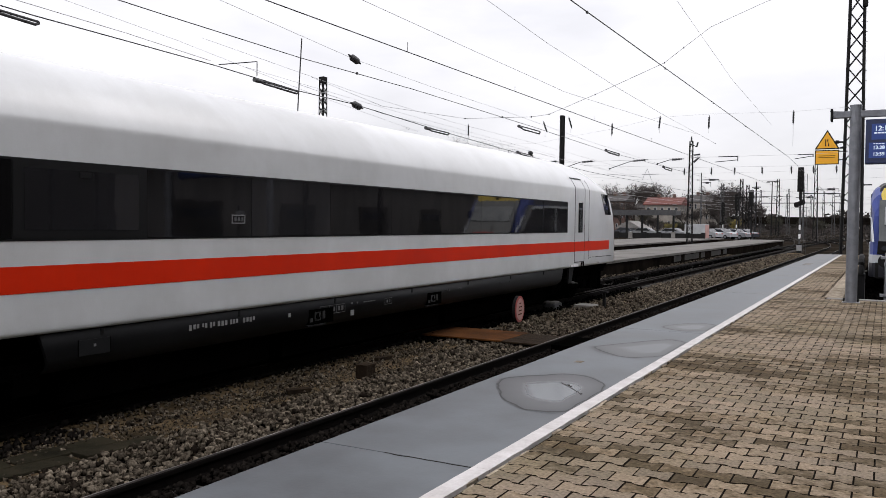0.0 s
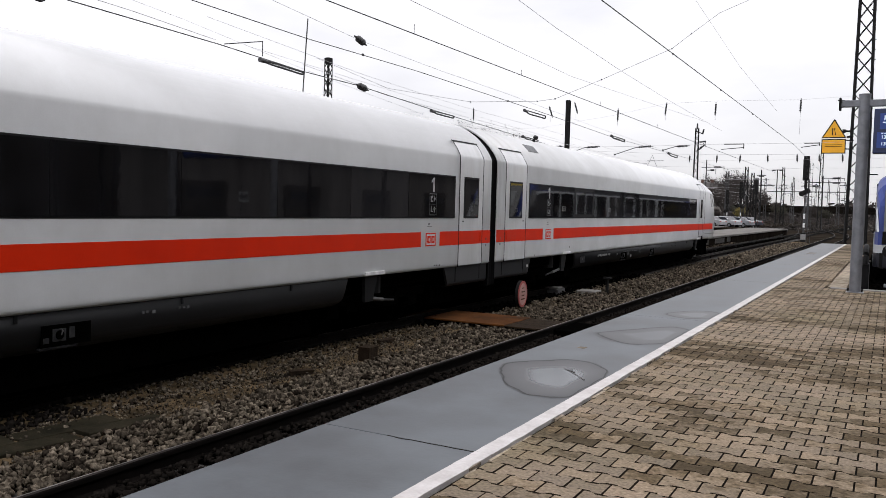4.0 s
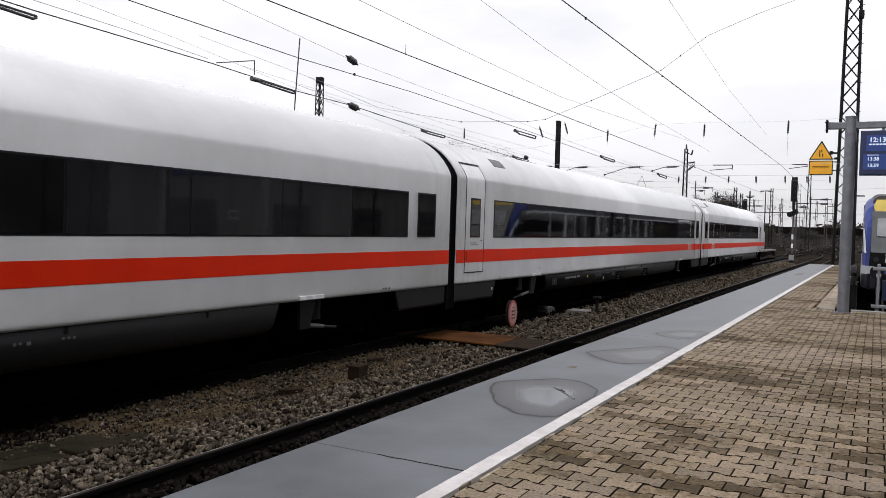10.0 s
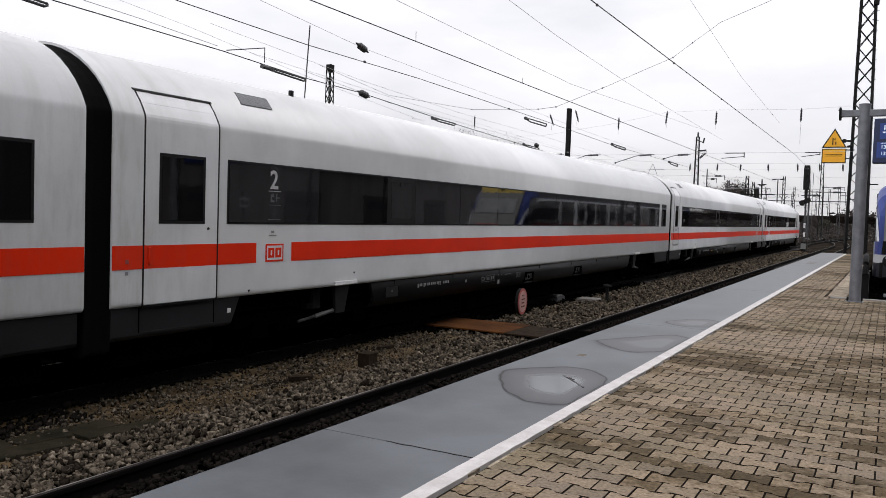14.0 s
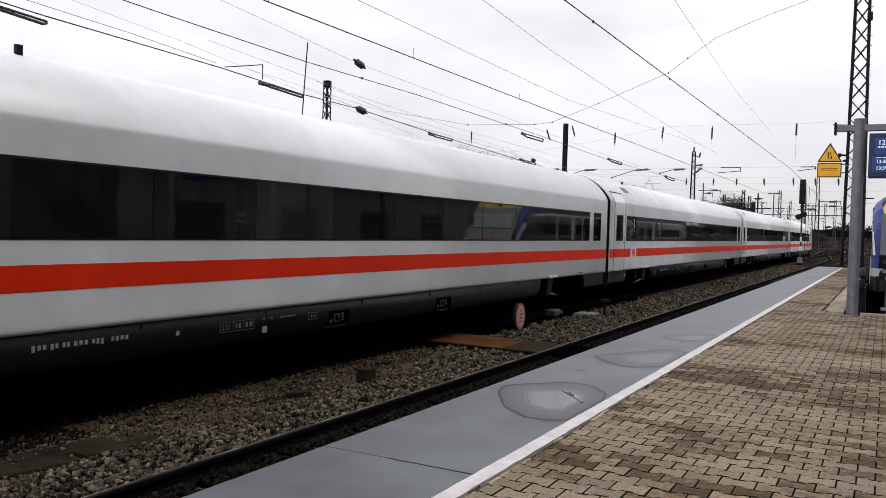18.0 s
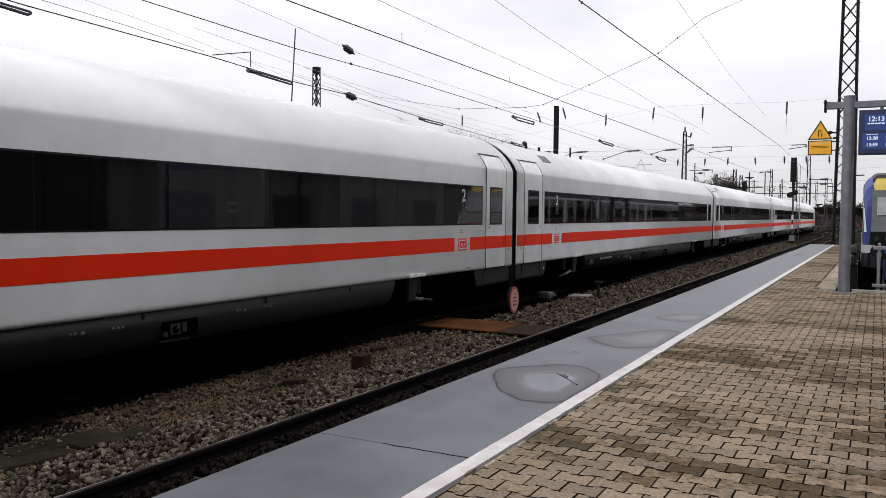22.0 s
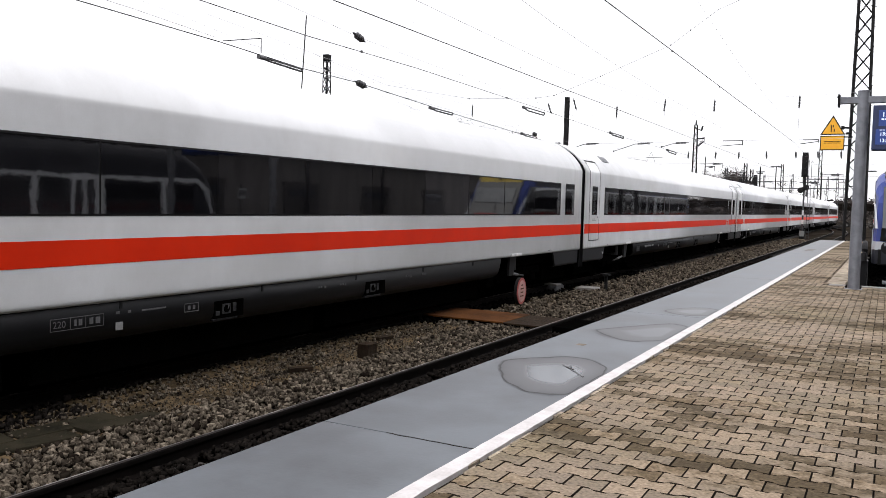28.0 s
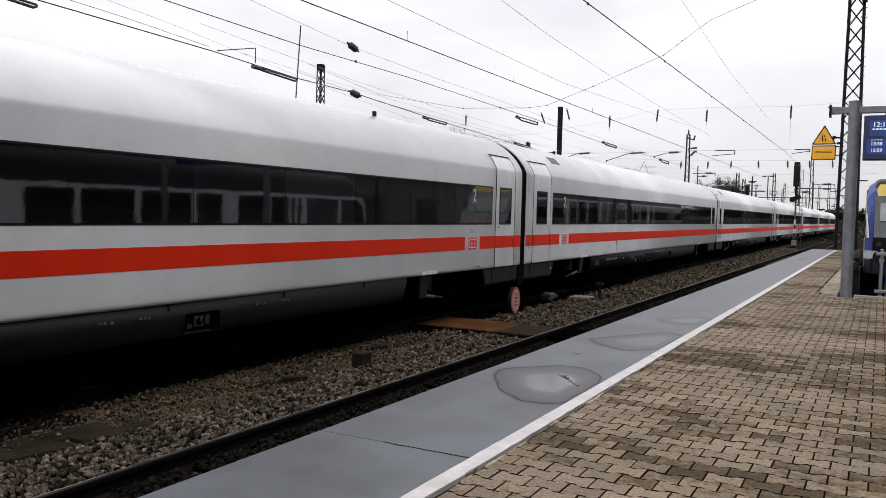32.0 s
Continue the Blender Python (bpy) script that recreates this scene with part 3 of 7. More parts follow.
# ---- the platform: body, coated edge strip, white line, pavers ----
platform = thing("platform", "station platform with concrete pavers, grey coated edge and white line", "platform", kind="structure")
body = bmesh.new()
prism([(EDGE + 0.03, -25), (6.0, -25), (6.0, BAY_END), (-1.0, BAY_END), (-1.0, PLATFORM_END), (EDGE + 0.03, PLATFORM_END)], GROUND - 0.1, -0.03, body)
part("platform_body", body, CONCRETE_DARK, platform)
part("paving_bed", prism([(LINE_B, -25), (6.0, -25), (6.0, BAY_END), (-1.06, BAY_END), (-1.06, PLATFORM_END), (LINE_B, PLATFORM_END)], -0.03, -0.022),
     JOINT_SAND, platform)
slab_cuts = [-25, -9.5, -2.3, 4.2, 11.0, 18.2, 25.4, 32.6, 39.8, PLATFORM_END]
for a, b in zip(slab_cuts, slab_cuts[1:]):
    part("edge_slab", box(EDGE, LINE_A, a + 0.003, b - 0.003, -0.16, 0.0, 0.006), PLATFORM_COAT, platform)
for a, b in zip(slab_cuts, slab_cuts[1:]):
    n_ = max(2, int((b - a) / 0.11))
    line_rng = random.Random(int(a * 10) + 900)
    ys_ = [a + 0.001 + (b - a - 0.002) * i / n_ for i in range(n_ + 1)]
    left_ = [(LINE_A + 0.001 + line_rng.uniform(-0.001, 0.004), y) for y in ys_]
    right_ = [(LINE_B - line_rng.uniform(0.0, 0.009), y) for y in ys_]
    part("white_line", prism(left_ + right_[::-1], -0.1, 0.004), LINE_WHITE, platform)
# pale kerb slabs at the mouth of the bay
for i in range(16):
    part("kerb_slab", box(-1.05, -0.72 + 0.01 * (i % 2), 18.05 + 1.0 * i, 19.02 + 1.0 * i, -0.2, 0.010 + 0.004 * (i % 3), 0.012), EDGING, platform)
part("bay_wall", box(-1.0, 6.0, BAY_END - 0.25, BAY_END, -0.9, 0.01, 0.01), CONCRETE, platform)
part("platform_end_wall", box(EDGE + 0.02, -0.98, PLATFORM_END - 0.15, PLATFORM_END + 0.05, -1.05, 0.004, 0.01), CONCRETE, platform)


def bone(x, y, w, h):
    """Outline of a bone-shaped paver: broad heads, a narrow waist, slanted shoulders."""
    a, g, k = 0.0125, 0.0046, 0.0032
    pts = [(0.0, 1), (0.21, 1), (0.34, -1), (0.66, -1), (0.79, 1), (1.0, 1)]
    low = [(x + k + (w - 2 * k) * u, y + g - a * v) for u, v in pts]
    high = [(x + k + (w - 2 * k) * u, y + h - g + a * v) for u, v in pts]
    return low + high[::-1]


def paver_mesh(name):
    out = bone(-0.1, -0.0765, 0.2, 0.153)
    b = bmesh.new()
    lo, mid = [b.verts.new((x, y, -0.04)) for x, y in out], [b.verts.new((x, y, -0.006)) for x, y in out]
    hi = [b.verts.new((x - math.copysign(0.002, x), y - math.copysign(0.0028, y), 0.0)) for x, y in out]
    for r, s in ((lo, mid), (mid, hi)):
        for i in range(len(out)):
            j = (i + 1) % len(out)
            b.faces.new((r[i], r[j], s[j], s[i]))
    top = b.faces.new(hi)
    for f in b.faces:
        f.material_index = 0 if f is top else 1
    me = bpy.data.meshes.new(name)
    b.to_mesh(me)
    b.free()
    me.materials.append(PAVER)
    me.materials.append(JOINT_SAND)
    return me


PAVER_MESH = paver_mesh("paver")
rng = random.Random(7)
paver_places = []
row = 0
y = -10.0
while y < PLATFORM_END - 0.3:
    x_stop = 5.6 if y < BAY_END - 0.35 else -1.12
    x = LINE_B + 0.035 - (0.1 if row % 2 else 0.0)
    while x < x_stop:
        paver_places.append((x + 0.1, y + 0.0765))
        x += 0.2
    y += 0.153
    row += 1
near = [p for p in paver_places if 2.6 < p[1] < 6.0 and LINE_B + 0.1 < p[0] < 0.35][:300]
near_set = set(near)
# the rest of the pavers, joined
co = np.array([v.co[:] for v in PAVER_MESH.vertices])
polys = [list(p.vertices) for p in PAVER_MESH.polygons]
all_v, all_f = [], []
for px, py in paver_places:
    if (px, py) in near_set or py > 30:
        continue
    c = co.copy()
    if px < LINE_B + 0.1:
        c[:, 0] = np.maximum(c[:, 0], LINE_B + 0.036 - px)
    tilt_x, tilt_y = rng.uniform(-0.008, 0.008), rng.uniform(-0.008, 0.008)
    c[:, 2] += rng.uniform(-0.0025, 0.0015) + c[:, 0] * tilt_x + c[:, 1] * tilt_y
    base = len(all_v)
    all_v.extend((c + (px, py, 0)).tolist())
    all_f.extend([[base + i for i in f] for f in polys])
me = bpy.data.meshes.new("pavers")
me.from_pydata(all_v, [], all_f)
me.materials.append(PAVER)
me.materials.append(JOINT_SAND)
me.polygons.foreach_set("material_index", ([p.material_index for p in PAVER_MESH.polygons] * (len(all_f) // len(polys))))
tagged(part("pavers", me, PAVER, platform), kind="stuff")
part("far_paving", box(LINE_B + 0.01, -1.06, 30, PLATFORM_END - 0.15, -0.02, 0.0), PAVER, platform)
# pale half pavers along the white line
EDGING_MESH = None
for i in range(110):
    if EDGING_MESH is None:
        e = part("edging_stone", box(LINE_B + 0.009, LINE_B + 0.035, 1.8 + 0.004, 1.8 + 0.153 - 0.008, -0.02, -0.001, 0.002), EDGING, platform)
        EDGING_MESH = e.data
    else:
        e = part("edging_stone", EDGING_MESH, None, platform)
    e.location = (rng.uniform(-0.004, 0.002), 0.153 * i, rng.uniform(-0.004, 0.001))
    e.rotation_euler = (0, 0, rng.uniform(-0.03, 0.03))


# ---- tracks ----
def rail_rows(x, ys, gauge, bend=None):
    prof = [(-0.0725, 0.0), (-0.0725, 0.012), (-0.012, 0.03), (-0.009, 0.115), (-0.036, 0.125), (-0.036, 0.156), (-0.028, 0.168),
            (-0.010, 0.1685), (0.028, 0.168), (0.036, 0.156), (0.036, 0.125), (0.009, 0.115), (0.012, 0.03), (0.0725, 0.012), (0.0725, 0.0)]
    return [[(x + gauge + (bend(y) if bend else 0) + px, y, RAIL_TOP - 0.168 + pz) for px, pz in prof] for y in ys]


def track(name, x, y0, y1, label, sleepers=(0, 0), bend=None, head=RAIL_HEAD_DULL):
    t = thing(name, label, "railway track", kind="structure")
    ys = [y0, y1] if not bend else [y0] + [v for v in range(20, int(y1), 4)] + [y1]
    for s in (-1, 1):
        bm = loft(rail_rows(x, ys, s * 0.7535, bend))
        r = part("rail", bm, RAIL_SIDE, t)
        r.data.materials.append(head)
        r.data.materials.append(RAIL_TREAD)
        for p in r.data.polygons:
            if p.index % 15 == 6 and p.index < len(r.data.polygons) - 2:
                p.material_index = 1
            elif p.center.z > RAIL_TOP - 0.004 and abs(p.normal.z) > 0.4:
                p.material_index = 2
    a, b = sleepers
    k = 0
    me = None
    while a + 0.6 * k < b:
        yy = a + 0.6 * k
        if me is None:
            s = part("sleeper", box(-1.3, 1.3, -0.13, 0.13, -0.2, 0.0, 0.02), SLEEPER, t)
            me = s.data
        else:
            s = part("sleeper", me, None, t)
        s.location = (x + (bend(yy) if bend else 0), yy, RAIL_TOP - 0.172)
        k += 1
    return t


def bend_near(y):
    d = max(0.0, y - 96.0)
    return -0.0021 * min(d, 72.0) ** 2 - 0.30 * max(0.0, d - 72.0)


track("track_near", NEAR_TRACK, -30, 186, "platform track with rusty sides and worn rail heads", (1.0, 62.0), bend_near, RAIL_HEAD)
track("track_train", TRAIN_TRACK, -60, 330, "track under the passing train", (26.0, 90.0))


def bend_switch(y):
    d = min(max(0.0, y - 78.0), 60.0)
    return -0.0022 * d * d / (1 + d / 60.0) - 0.22 * max(0.0, y - 138.0)


def bend_cross(y):
    d = max(0.0, y - 105.0)
    return 0.0016 * d * d / (1 + d / 40.0)


track("track_switch", TRAIN_TRACK - 0.3, 78, 190, "branch track swinging off across the yard", (0, 0), bend_switch)
track("track_cross", TRAIN_TRACK - 0.2, 105, 260, "branch track swinging towards the platform side", (0, 0), bend_cross)
track("track_far", TRACK_3, -60, 330, "further track between the low platforms")
track("track_yard", TRACK_4, -60, 330, "yard track beyond the low platform")
track("track_bay", BAY_TRACK, BAY_END + 1.6, 200, "bay track under the blue and yellow train", (20.0, 30.0))


# ---- ballast: loose stones, thick near the camera, thinner far off ----
def stones(name, areas, mat, label, seed):
    """areas: x0, x1, y0, y1, stones to the square metre, size, height."""
    v0 = np.array([(x, y, z) for x in (-0.72, 0.72) for y in (-0.72, 0.72) for z in (-0.72, 0.72)])
    f0 = np.array([(0, 1, 3), (0, 3, 2), (4, 6, 7), (4, 7, 5), (0, 4, 5), (0, 5, 1), (2, 3, 7), (2, 7, 6), (0, 2, 6), (0, 6, 4), (1, 5, 7), (1, 7, 3)])
    r = np.random.RandomState(seed)
    V, F, at = [], [], 0
    for x0, x1, y0, y1, per, size, h in areas:
        n = int((x1 - x0) * (y1 - y0) * per)
        c = np.stack([r.uniform(x0, x1, n), r.uniform(y0, y1, n), np.full(n, 0.0)], 1)
        c[:, 2] = h + r.uniform(-1.3, 1.0, n) * size
        s = size * r.uniform(0.55, 1.25, (n, 1, 1)) * r.uniform(0.55, 1.3, (n, 1, 3))
        v = (v0[None] + r.uniform(-0.42, 0.42, (n, len(v0), 3))) * s
        a, b = r.uniform(0, 6.28, n), r.uniform(-1.4, 1.4, n)
        ca, sa, cb, sb = np.cos(a), np.sin(a), np.cos(b), np.sin(b)
        x, y, z = v[..., 0], v[..., 1], v[..., 2]
        y, z = y * cb[:, None] - z * sb[:, None], y * sb[:, None] + z * cb[:, None]
        x, y = x * ca[:, None] - y * sa[:, None], x * sa[:, None] + y * ca[:, None]
        V.append((np.stack([x, y, z], -1) + c[:, None]).reshape(-1, 3))
        F.append((f0[None] + (at + np.arange(n) * len(v0))[:, None, None]).reshape(-1, 3))
        at += n * len(v0)
    V, F = np.concatenate(V), np.concatenate(F)
    me = bpy.data.meshes.new(name)
    me.vertices.add(len(V))
    me.vertices.foreach_set("co", V.ravel())
    me.loops.add(len(F) * 3)
    me.loops.foreach_set("vertex_index", F.ravel())
    me.polygons.add(len(F))
    me.polygons.foreach_set("loop_start", np.arange(len(F)) * 3)
    me.update()
    return tagged(part(name, me, mat), label, "ballast", kind="stuff")


B0 = GROUND + 0.04
stones("ballast", [(-6.80, -5.68, 2.6, 12.0, 520, 0.034, B0), (-5.68, -5.56, 2.6, 12.0, 130, 0.028, B0 - 0.01), (-7.8, -6.6, 3.0, 14.0, 560, 0.0095, B0 - 0.020), (-7.7, -6.75, 6.4, 14.0, 22, 0.024, B0 - 0.014), (-7.1, -5.55, 12.0, 22.0, 360, 0.033, B0), (-7.9, -5.55, 22, 40, 130, 0.042, B0),
                   (-7.8, -6.75, 3.0, 14.0, 120, 0.015, B0 - 0.014), (-8.25, -7.45, 6.0, 14.0, 210, 0.021, B0 - 0.012), (-7.9, -7.3, 4.6, 6.0, 160, 0.022, B0 - 0.012), (-7.8, -7.2, 14, 24, 170, 0.036, B0), (-7.9, -5.6, 40, 75, 45, 0.055, B0),
                   (-12.6, -10.2, 24, 70, 25, 0.055, B0)], BALLAST, "grey and brown crushed ballast stones between the tracks", 3)
# the first two areas stand for the train's shade, painted as darker stone
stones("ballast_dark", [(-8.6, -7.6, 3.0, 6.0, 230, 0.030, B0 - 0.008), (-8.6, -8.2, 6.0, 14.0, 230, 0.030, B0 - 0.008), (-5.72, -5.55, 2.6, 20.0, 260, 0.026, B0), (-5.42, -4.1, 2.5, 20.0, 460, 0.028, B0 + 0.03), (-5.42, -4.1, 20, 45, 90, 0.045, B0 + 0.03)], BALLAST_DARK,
       "dark ballast stones of the platform track and, as painted shade, beside the train", 4)
# these stones carry the train's shade in their colour
stones("ballast_oily", [(-10.6, -8.55, 2.0, 14.0, 170, 0.036, B0 + 0.02), (-10.6, -7.75, 14.0, 30.0, 170, 0.036, B0 + 0.02), (-10.6, -8.3, 30, 90, 30, 0.06, B0 + 0.02)], BALLAST_BLACK, "ballast stones under the train, shade painted in as near black", 5)
# trodden dirt between the two tracks
bm = bmesh.new()
nx, ny = 22, 150
g = []
for i in range(nx + 1):
    r_ = []
    for j in range(ny + 1):
        x, y = -8.4 + i * (1.8 / nx), -2 + j * 0.55
        z = GROUND + 0.012 + 0.022 * noise.noise(Vector((x * 1.3, y * 1.1, 0))) + 0.012 * noise.noise(Vector((x * 5, y * 5, 3)))
        r_.append(bm.verts.new((x, y, z)))
    g.append(r_)
for i in range(nx):
    for j in range(ny):
        bm.faces.new((g[i][j], g[i + 1][j], g[i + 1][j + 1], g[i][j + 1]))
tagged(part("trackbed_dirt", bm, DIRT, smooth=True), "trodden brown dirt between the tracks", "ground", kind="structure")

bm = bmesh.new()
box(-0.98, 6.0, BAY_END, 120, GROUND - 0.05, GROUND + 0.03, 0, bm)
tagged(part("bay_trackbed", bm, BALLAST_BLACK), "near black trackbed of the bay", "trackbed", kind="structure")
stones("ballast_bay", [(-0.9, 3.2, 18.1, 60.0, 60, 0.05, GROUND + 0.05)], BALLAST_BLACK, "near black ballast stones in the bay", 6)

# bed sheets painted near black: shade under the train and between stones
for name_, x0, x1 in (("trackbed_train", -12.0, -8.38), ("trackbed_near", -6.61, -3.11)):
    tagged(part(name_, box(x0, x1, -20, 62, GROUND - 0.05, GROUND + 0.016), BALLAST_BLACK), "near black trackbed under the rails, shade painted in", "trackbed", kind="structure")

# ---- the long white train ----
CAR, HALF = 26.4, 1.45
SIDE_LOW, SHOULDER, ROOF = 0.21, 2.44, 3.30


def hull(w=1.0, top=ROOF, low=SIDE_LOW, shoulder=SHOULDER):
    """Half a cross-section of the car body, from the sill over the shoulder to the ridge."""
    pts = [(HALF * w - 0.03, low), (HALF * w - 0.006, low + 0.025), (HALF * w, low + 0.055), (HALF * w, low + 0.09), (HALF * w, shoulder - 0.06), (HALF * w - 0.003, shoulder - 0.02), (HALF * w - 0.012, shoulder + 0.012)]
    a0 = radians(24)
    for i in range(1, 11):
        a = a0 + i / 10 * (math.pi / 2 - a0)
        pts.append((HALF * w * math.cos(a) / math.cos(a0), shoulder + (top - shoulder) * (math.sin(a) - math.sin(a0)) / (1 - math.sin(a0))))
    pts[-1] = (0.0, top)
    return pts


def ring(y, w=1.0, top=ROOF, low=SIDE_LOW, shoulder=SHOULDER):
    h = hull(w, top, low, shoulder)
    return [(x, y, z) for x, z in h] + [(-x, y, z) for x, z in h[-2::-1]]


def hull_x(z):
    h = hull()
    for (xa, za), (xb, zb) in zip(h[1:], h[2:]):
        if za <= z <= zb:
            return xa + (xb - xa) * (z - za) / max(1e-6, zb - za)
    return HALF


def patch(y0, y1, z0, z1, proud=0.004, side=1, lean=0.0, bm=None):
    """A thin sheet that follows the flank of the car."""
    zs = [z0] + [z for z in (2.38, 2.42, 2.452, 2.54, 2.61, 2.68, 2.75, 2.82, 2.9, 2.98, 3.06) if z0 < z < z1] + [z1]
    out, inn = [], []
    for z in zs:
        x = hull_x(z)
        k = lean * (z - z0)
        out.append([(side * (x + proud), y0 + k, z), (side * (x + proud), y1 + k, z)])
        inn.append([(side * (x - 0.01), y0 + k, z), (side * (x - 0.01), y1 + k, z)])
    rows = [[a[0], a[1], b[1], b[0]] for a, b in zip(out, inn)]
    return loft(rows, closed=True, caps=True, bm=bm)


def frame_lines(y0, y1, z0, z1, w, proud, bottom=True):
    """The dark gasket round a door."""
    bm = patch(y0, y0 + w, z0, z1, proud)
    patch(y1 - w, y1, z0, z1, proud, bm=bm)
    if bottom:
        patch(y0 + w, y1 - w, z0, z0 + w, proud, bm=bm)
    return bm


def window(name, coach, y0, y1, z0=1.20, z1=2.00, side=1):
    w = part(name, patch(y0, y1, z0 - 0.02, z1 + 0.02, 0.004, side), BLACK_RUBBER, coach)
    part("pane", patch(y0 + 0.035, y1 - 0.035, z0 + 0.015, z1 - 0.015, 0.008, side), GLASS_DARK, w)
    return w


def window_band(coach, y0, y1, seed, side=1, vent=6.27, half=0.46):
    """A ribbon of flush panes in one black surround, with one small framed pane that opens."""
    r = random.Random(seed)
    band = part("window_band", patch(y0, y1, 1.18, 2.02, 0.004, side), BLACK_RUBBER, coach, "long flush band of dark tinted windows")
    a, b = vent - half, vent + half
    before, after = max(2, round((a - y0) / 1.75)), round((y1 - b) / 1.75)
    cuts = [(y0 + 0.03 + (a - y0 - 0.03) * i / before, y0 + 0.03 + (a - y0 - 0.03) * (i + 1) / before) for i in range(before)]
    cuts += [(b + (y1 - 0.03 - b) * i / after, b + (y1 - 0.03 - b) * (i + 1) / after) for i in range(after)]
    for p0, p1 in cuts:
        kind = r.random()
        g = r.choice((0.004, 0.006, 0.016))
        part("pane", patch(p0 + g, p1 - g, 1.205, 1.995, 0.009, side), GLASS_BLIND if kind > 0.80 else (GLASS_GREY if kind > 0.42 else GLASS_DARK), band)
    frame_ = part("vent_frame", patch(a, b, 1.21, 1.99, 0.010, side), BLACK_RUBBER, band)
    part("vent_pane", patch(vent - half + 0.12, vent + half - 0.12, 1.29, 1.925, 0.013, side), GLASS_BLIND, frame_, "small opening pane in a broad black frame")
    part("vent_handle", patch(vent - 0.07, vent + 0.07, 1.85, 1.915, 0.022, side), BLACK_RUBBER, frame_)
    return band


def window_note(coach, y, z=1.37):
    """A small pale notice stuck behind the glass, with dark print."""
    nt = part("window_note", patch(y, y + 0.26, z, z + 0.12, 0.0115), GREY_MARK if coach.name.startswith("train_control") else DIM_MARK, coach, "small pale notice on the glass")
    part("note_face", patch(y + 0.02, y + 0.24, z + 0.016, z + 0.104, 0.0125), GLASS_GREY, nt)
    for k in range(3):
        part("note_print", patch(y + 0.05 + 0.065 * k, y + 0.09 + 0.065 * k, z + 0.035, z + 0.085, 0.0135), DIM_MARK, nt)


def door(coach, y0, y1, wy0, wy1, at_front, narrow=False):
    low = 0.43 if narrow else 0.2
    d = part("door", patch(y0, y1, low + 0.03, 2.72, 0.003), TRAIN_WHITE, coach, "white sliding plug door with black gasket")
    part("gasket", frame_lines(y0 - 0.010, y1 + 0.010, low, 2.74, 0.021, 0.006), BLACK_RUBBER, d)
    if narrow:
        part("drip_rail", patch(y0 - 0.012, y1 + 0.012, 2.735, 2.765, 0.02), BLACK_RUBBER, d)
        part("mark", patch(wy0 + 0.04, wy1 - 0.16, 1.055, 1.075, 0.005), GREY_MARK, d)
        part("mark", patch(wy0 + 0.04, wy1 - 0.08, 1.02, 1.035, 0.005), GREY_MARK, d)
    else:
        part("drip_rail", patch(y0 - 0.03, y1 + 0.025, 2.735, 2.757, 0.02), BLACK_RUBBER, d)
    part("door_window", patch(wy0, wy1, 1.18, 2.02, 0.006), BLACK_RUBBER, d)
    part("door_pane", patch(wy0 + 0.04, wy1 - 0.04, 1.22, 1.98, 0.009), GLASS_DARK, d)
    if coach.name.startswith("train_control"):
        part("window_note", patch((wy0 + wy1) / 2 - 0.06, (wy0 + wy1) / 2 + 0.08, 1.32, 1.42, 0.0105), DIM_MARK, d)
        part("note_face", patch((wy0 + wy1) / 2 - 0.045, (wy0 + wy1) / 2 + 0.065, 1.335, 1.405, 0.012), GLASS_GREY, d)
    if not narrow:
        st = part("step_cover", box(1.396, 1.4035, y0, y1, -0.10, 0.175, 0.002), TRAIN_SKIRT, coach, "dark grey folding step cover")
        # paler strip painted as the highlight on the cover's lower edge
        part("step_edge", box(1.398, 1.406, y0, y1, -0.106, -0.098), VALVE_GREY, st)
        part("step_seam", box(1.398, 1.406, y0 - 0.012, y0, -0.1, 0.19), BOGIE_STEEL, st)
        part("step_seam", box(1.398, 1.406, y1, y1 + 0.012, -0.1, 0.19), BOGIE_STEEL, st)
    hy = y1 - 0.09 if at_front else y0 + 0.09
    part("door_handle", box(HALF + 0.002, HALF + 0.022, hy - 0.02, hy + 0.02, 0.70, 0.90, 0.004), TRAIN_RED, d)
    part("door_button", rod((HALF, wy1 + 0.06 if not at_front else wy0 - 0.02, 1.12), (HALF + 0.014, wy1 + 0.06 if not at_front else wy0 - 0.02, 1.12), 0.018), BLACK_RUBBER, d)


def badge(coach, y0, y1):
    """A square red-framed white badge with two plain red blocks."""
    b = part("badge", patch(y0, y1, 0.655, 0.905, 0.005), TRAIN_RED, coach, "white badge with a red frame")
    part("badge_face", patch(y0 + 0.028, y1 - 0.028, 0.68, 0.88, 0.007), TRAIN_WHITE, b)
    w = (y1 - y0 - 0.12) / 2
    for k in range(2):
        part("badge_block", patch(y0 + 0.05 + k * (w + 0.02), y0 + 0.05 + k * (w + 0.02) + w, 0.71, 0.85, 0.009), TRAIN_RED, b)
        part("badge_hole", patch(y0 + 0.05 + k * (w + 0.02) + w * 0.4, y0 + 0.05 + k * (w + 0.02) + w * 0.62, 0.745, 0.815, 0.011), TRAIN_WHITE, b)


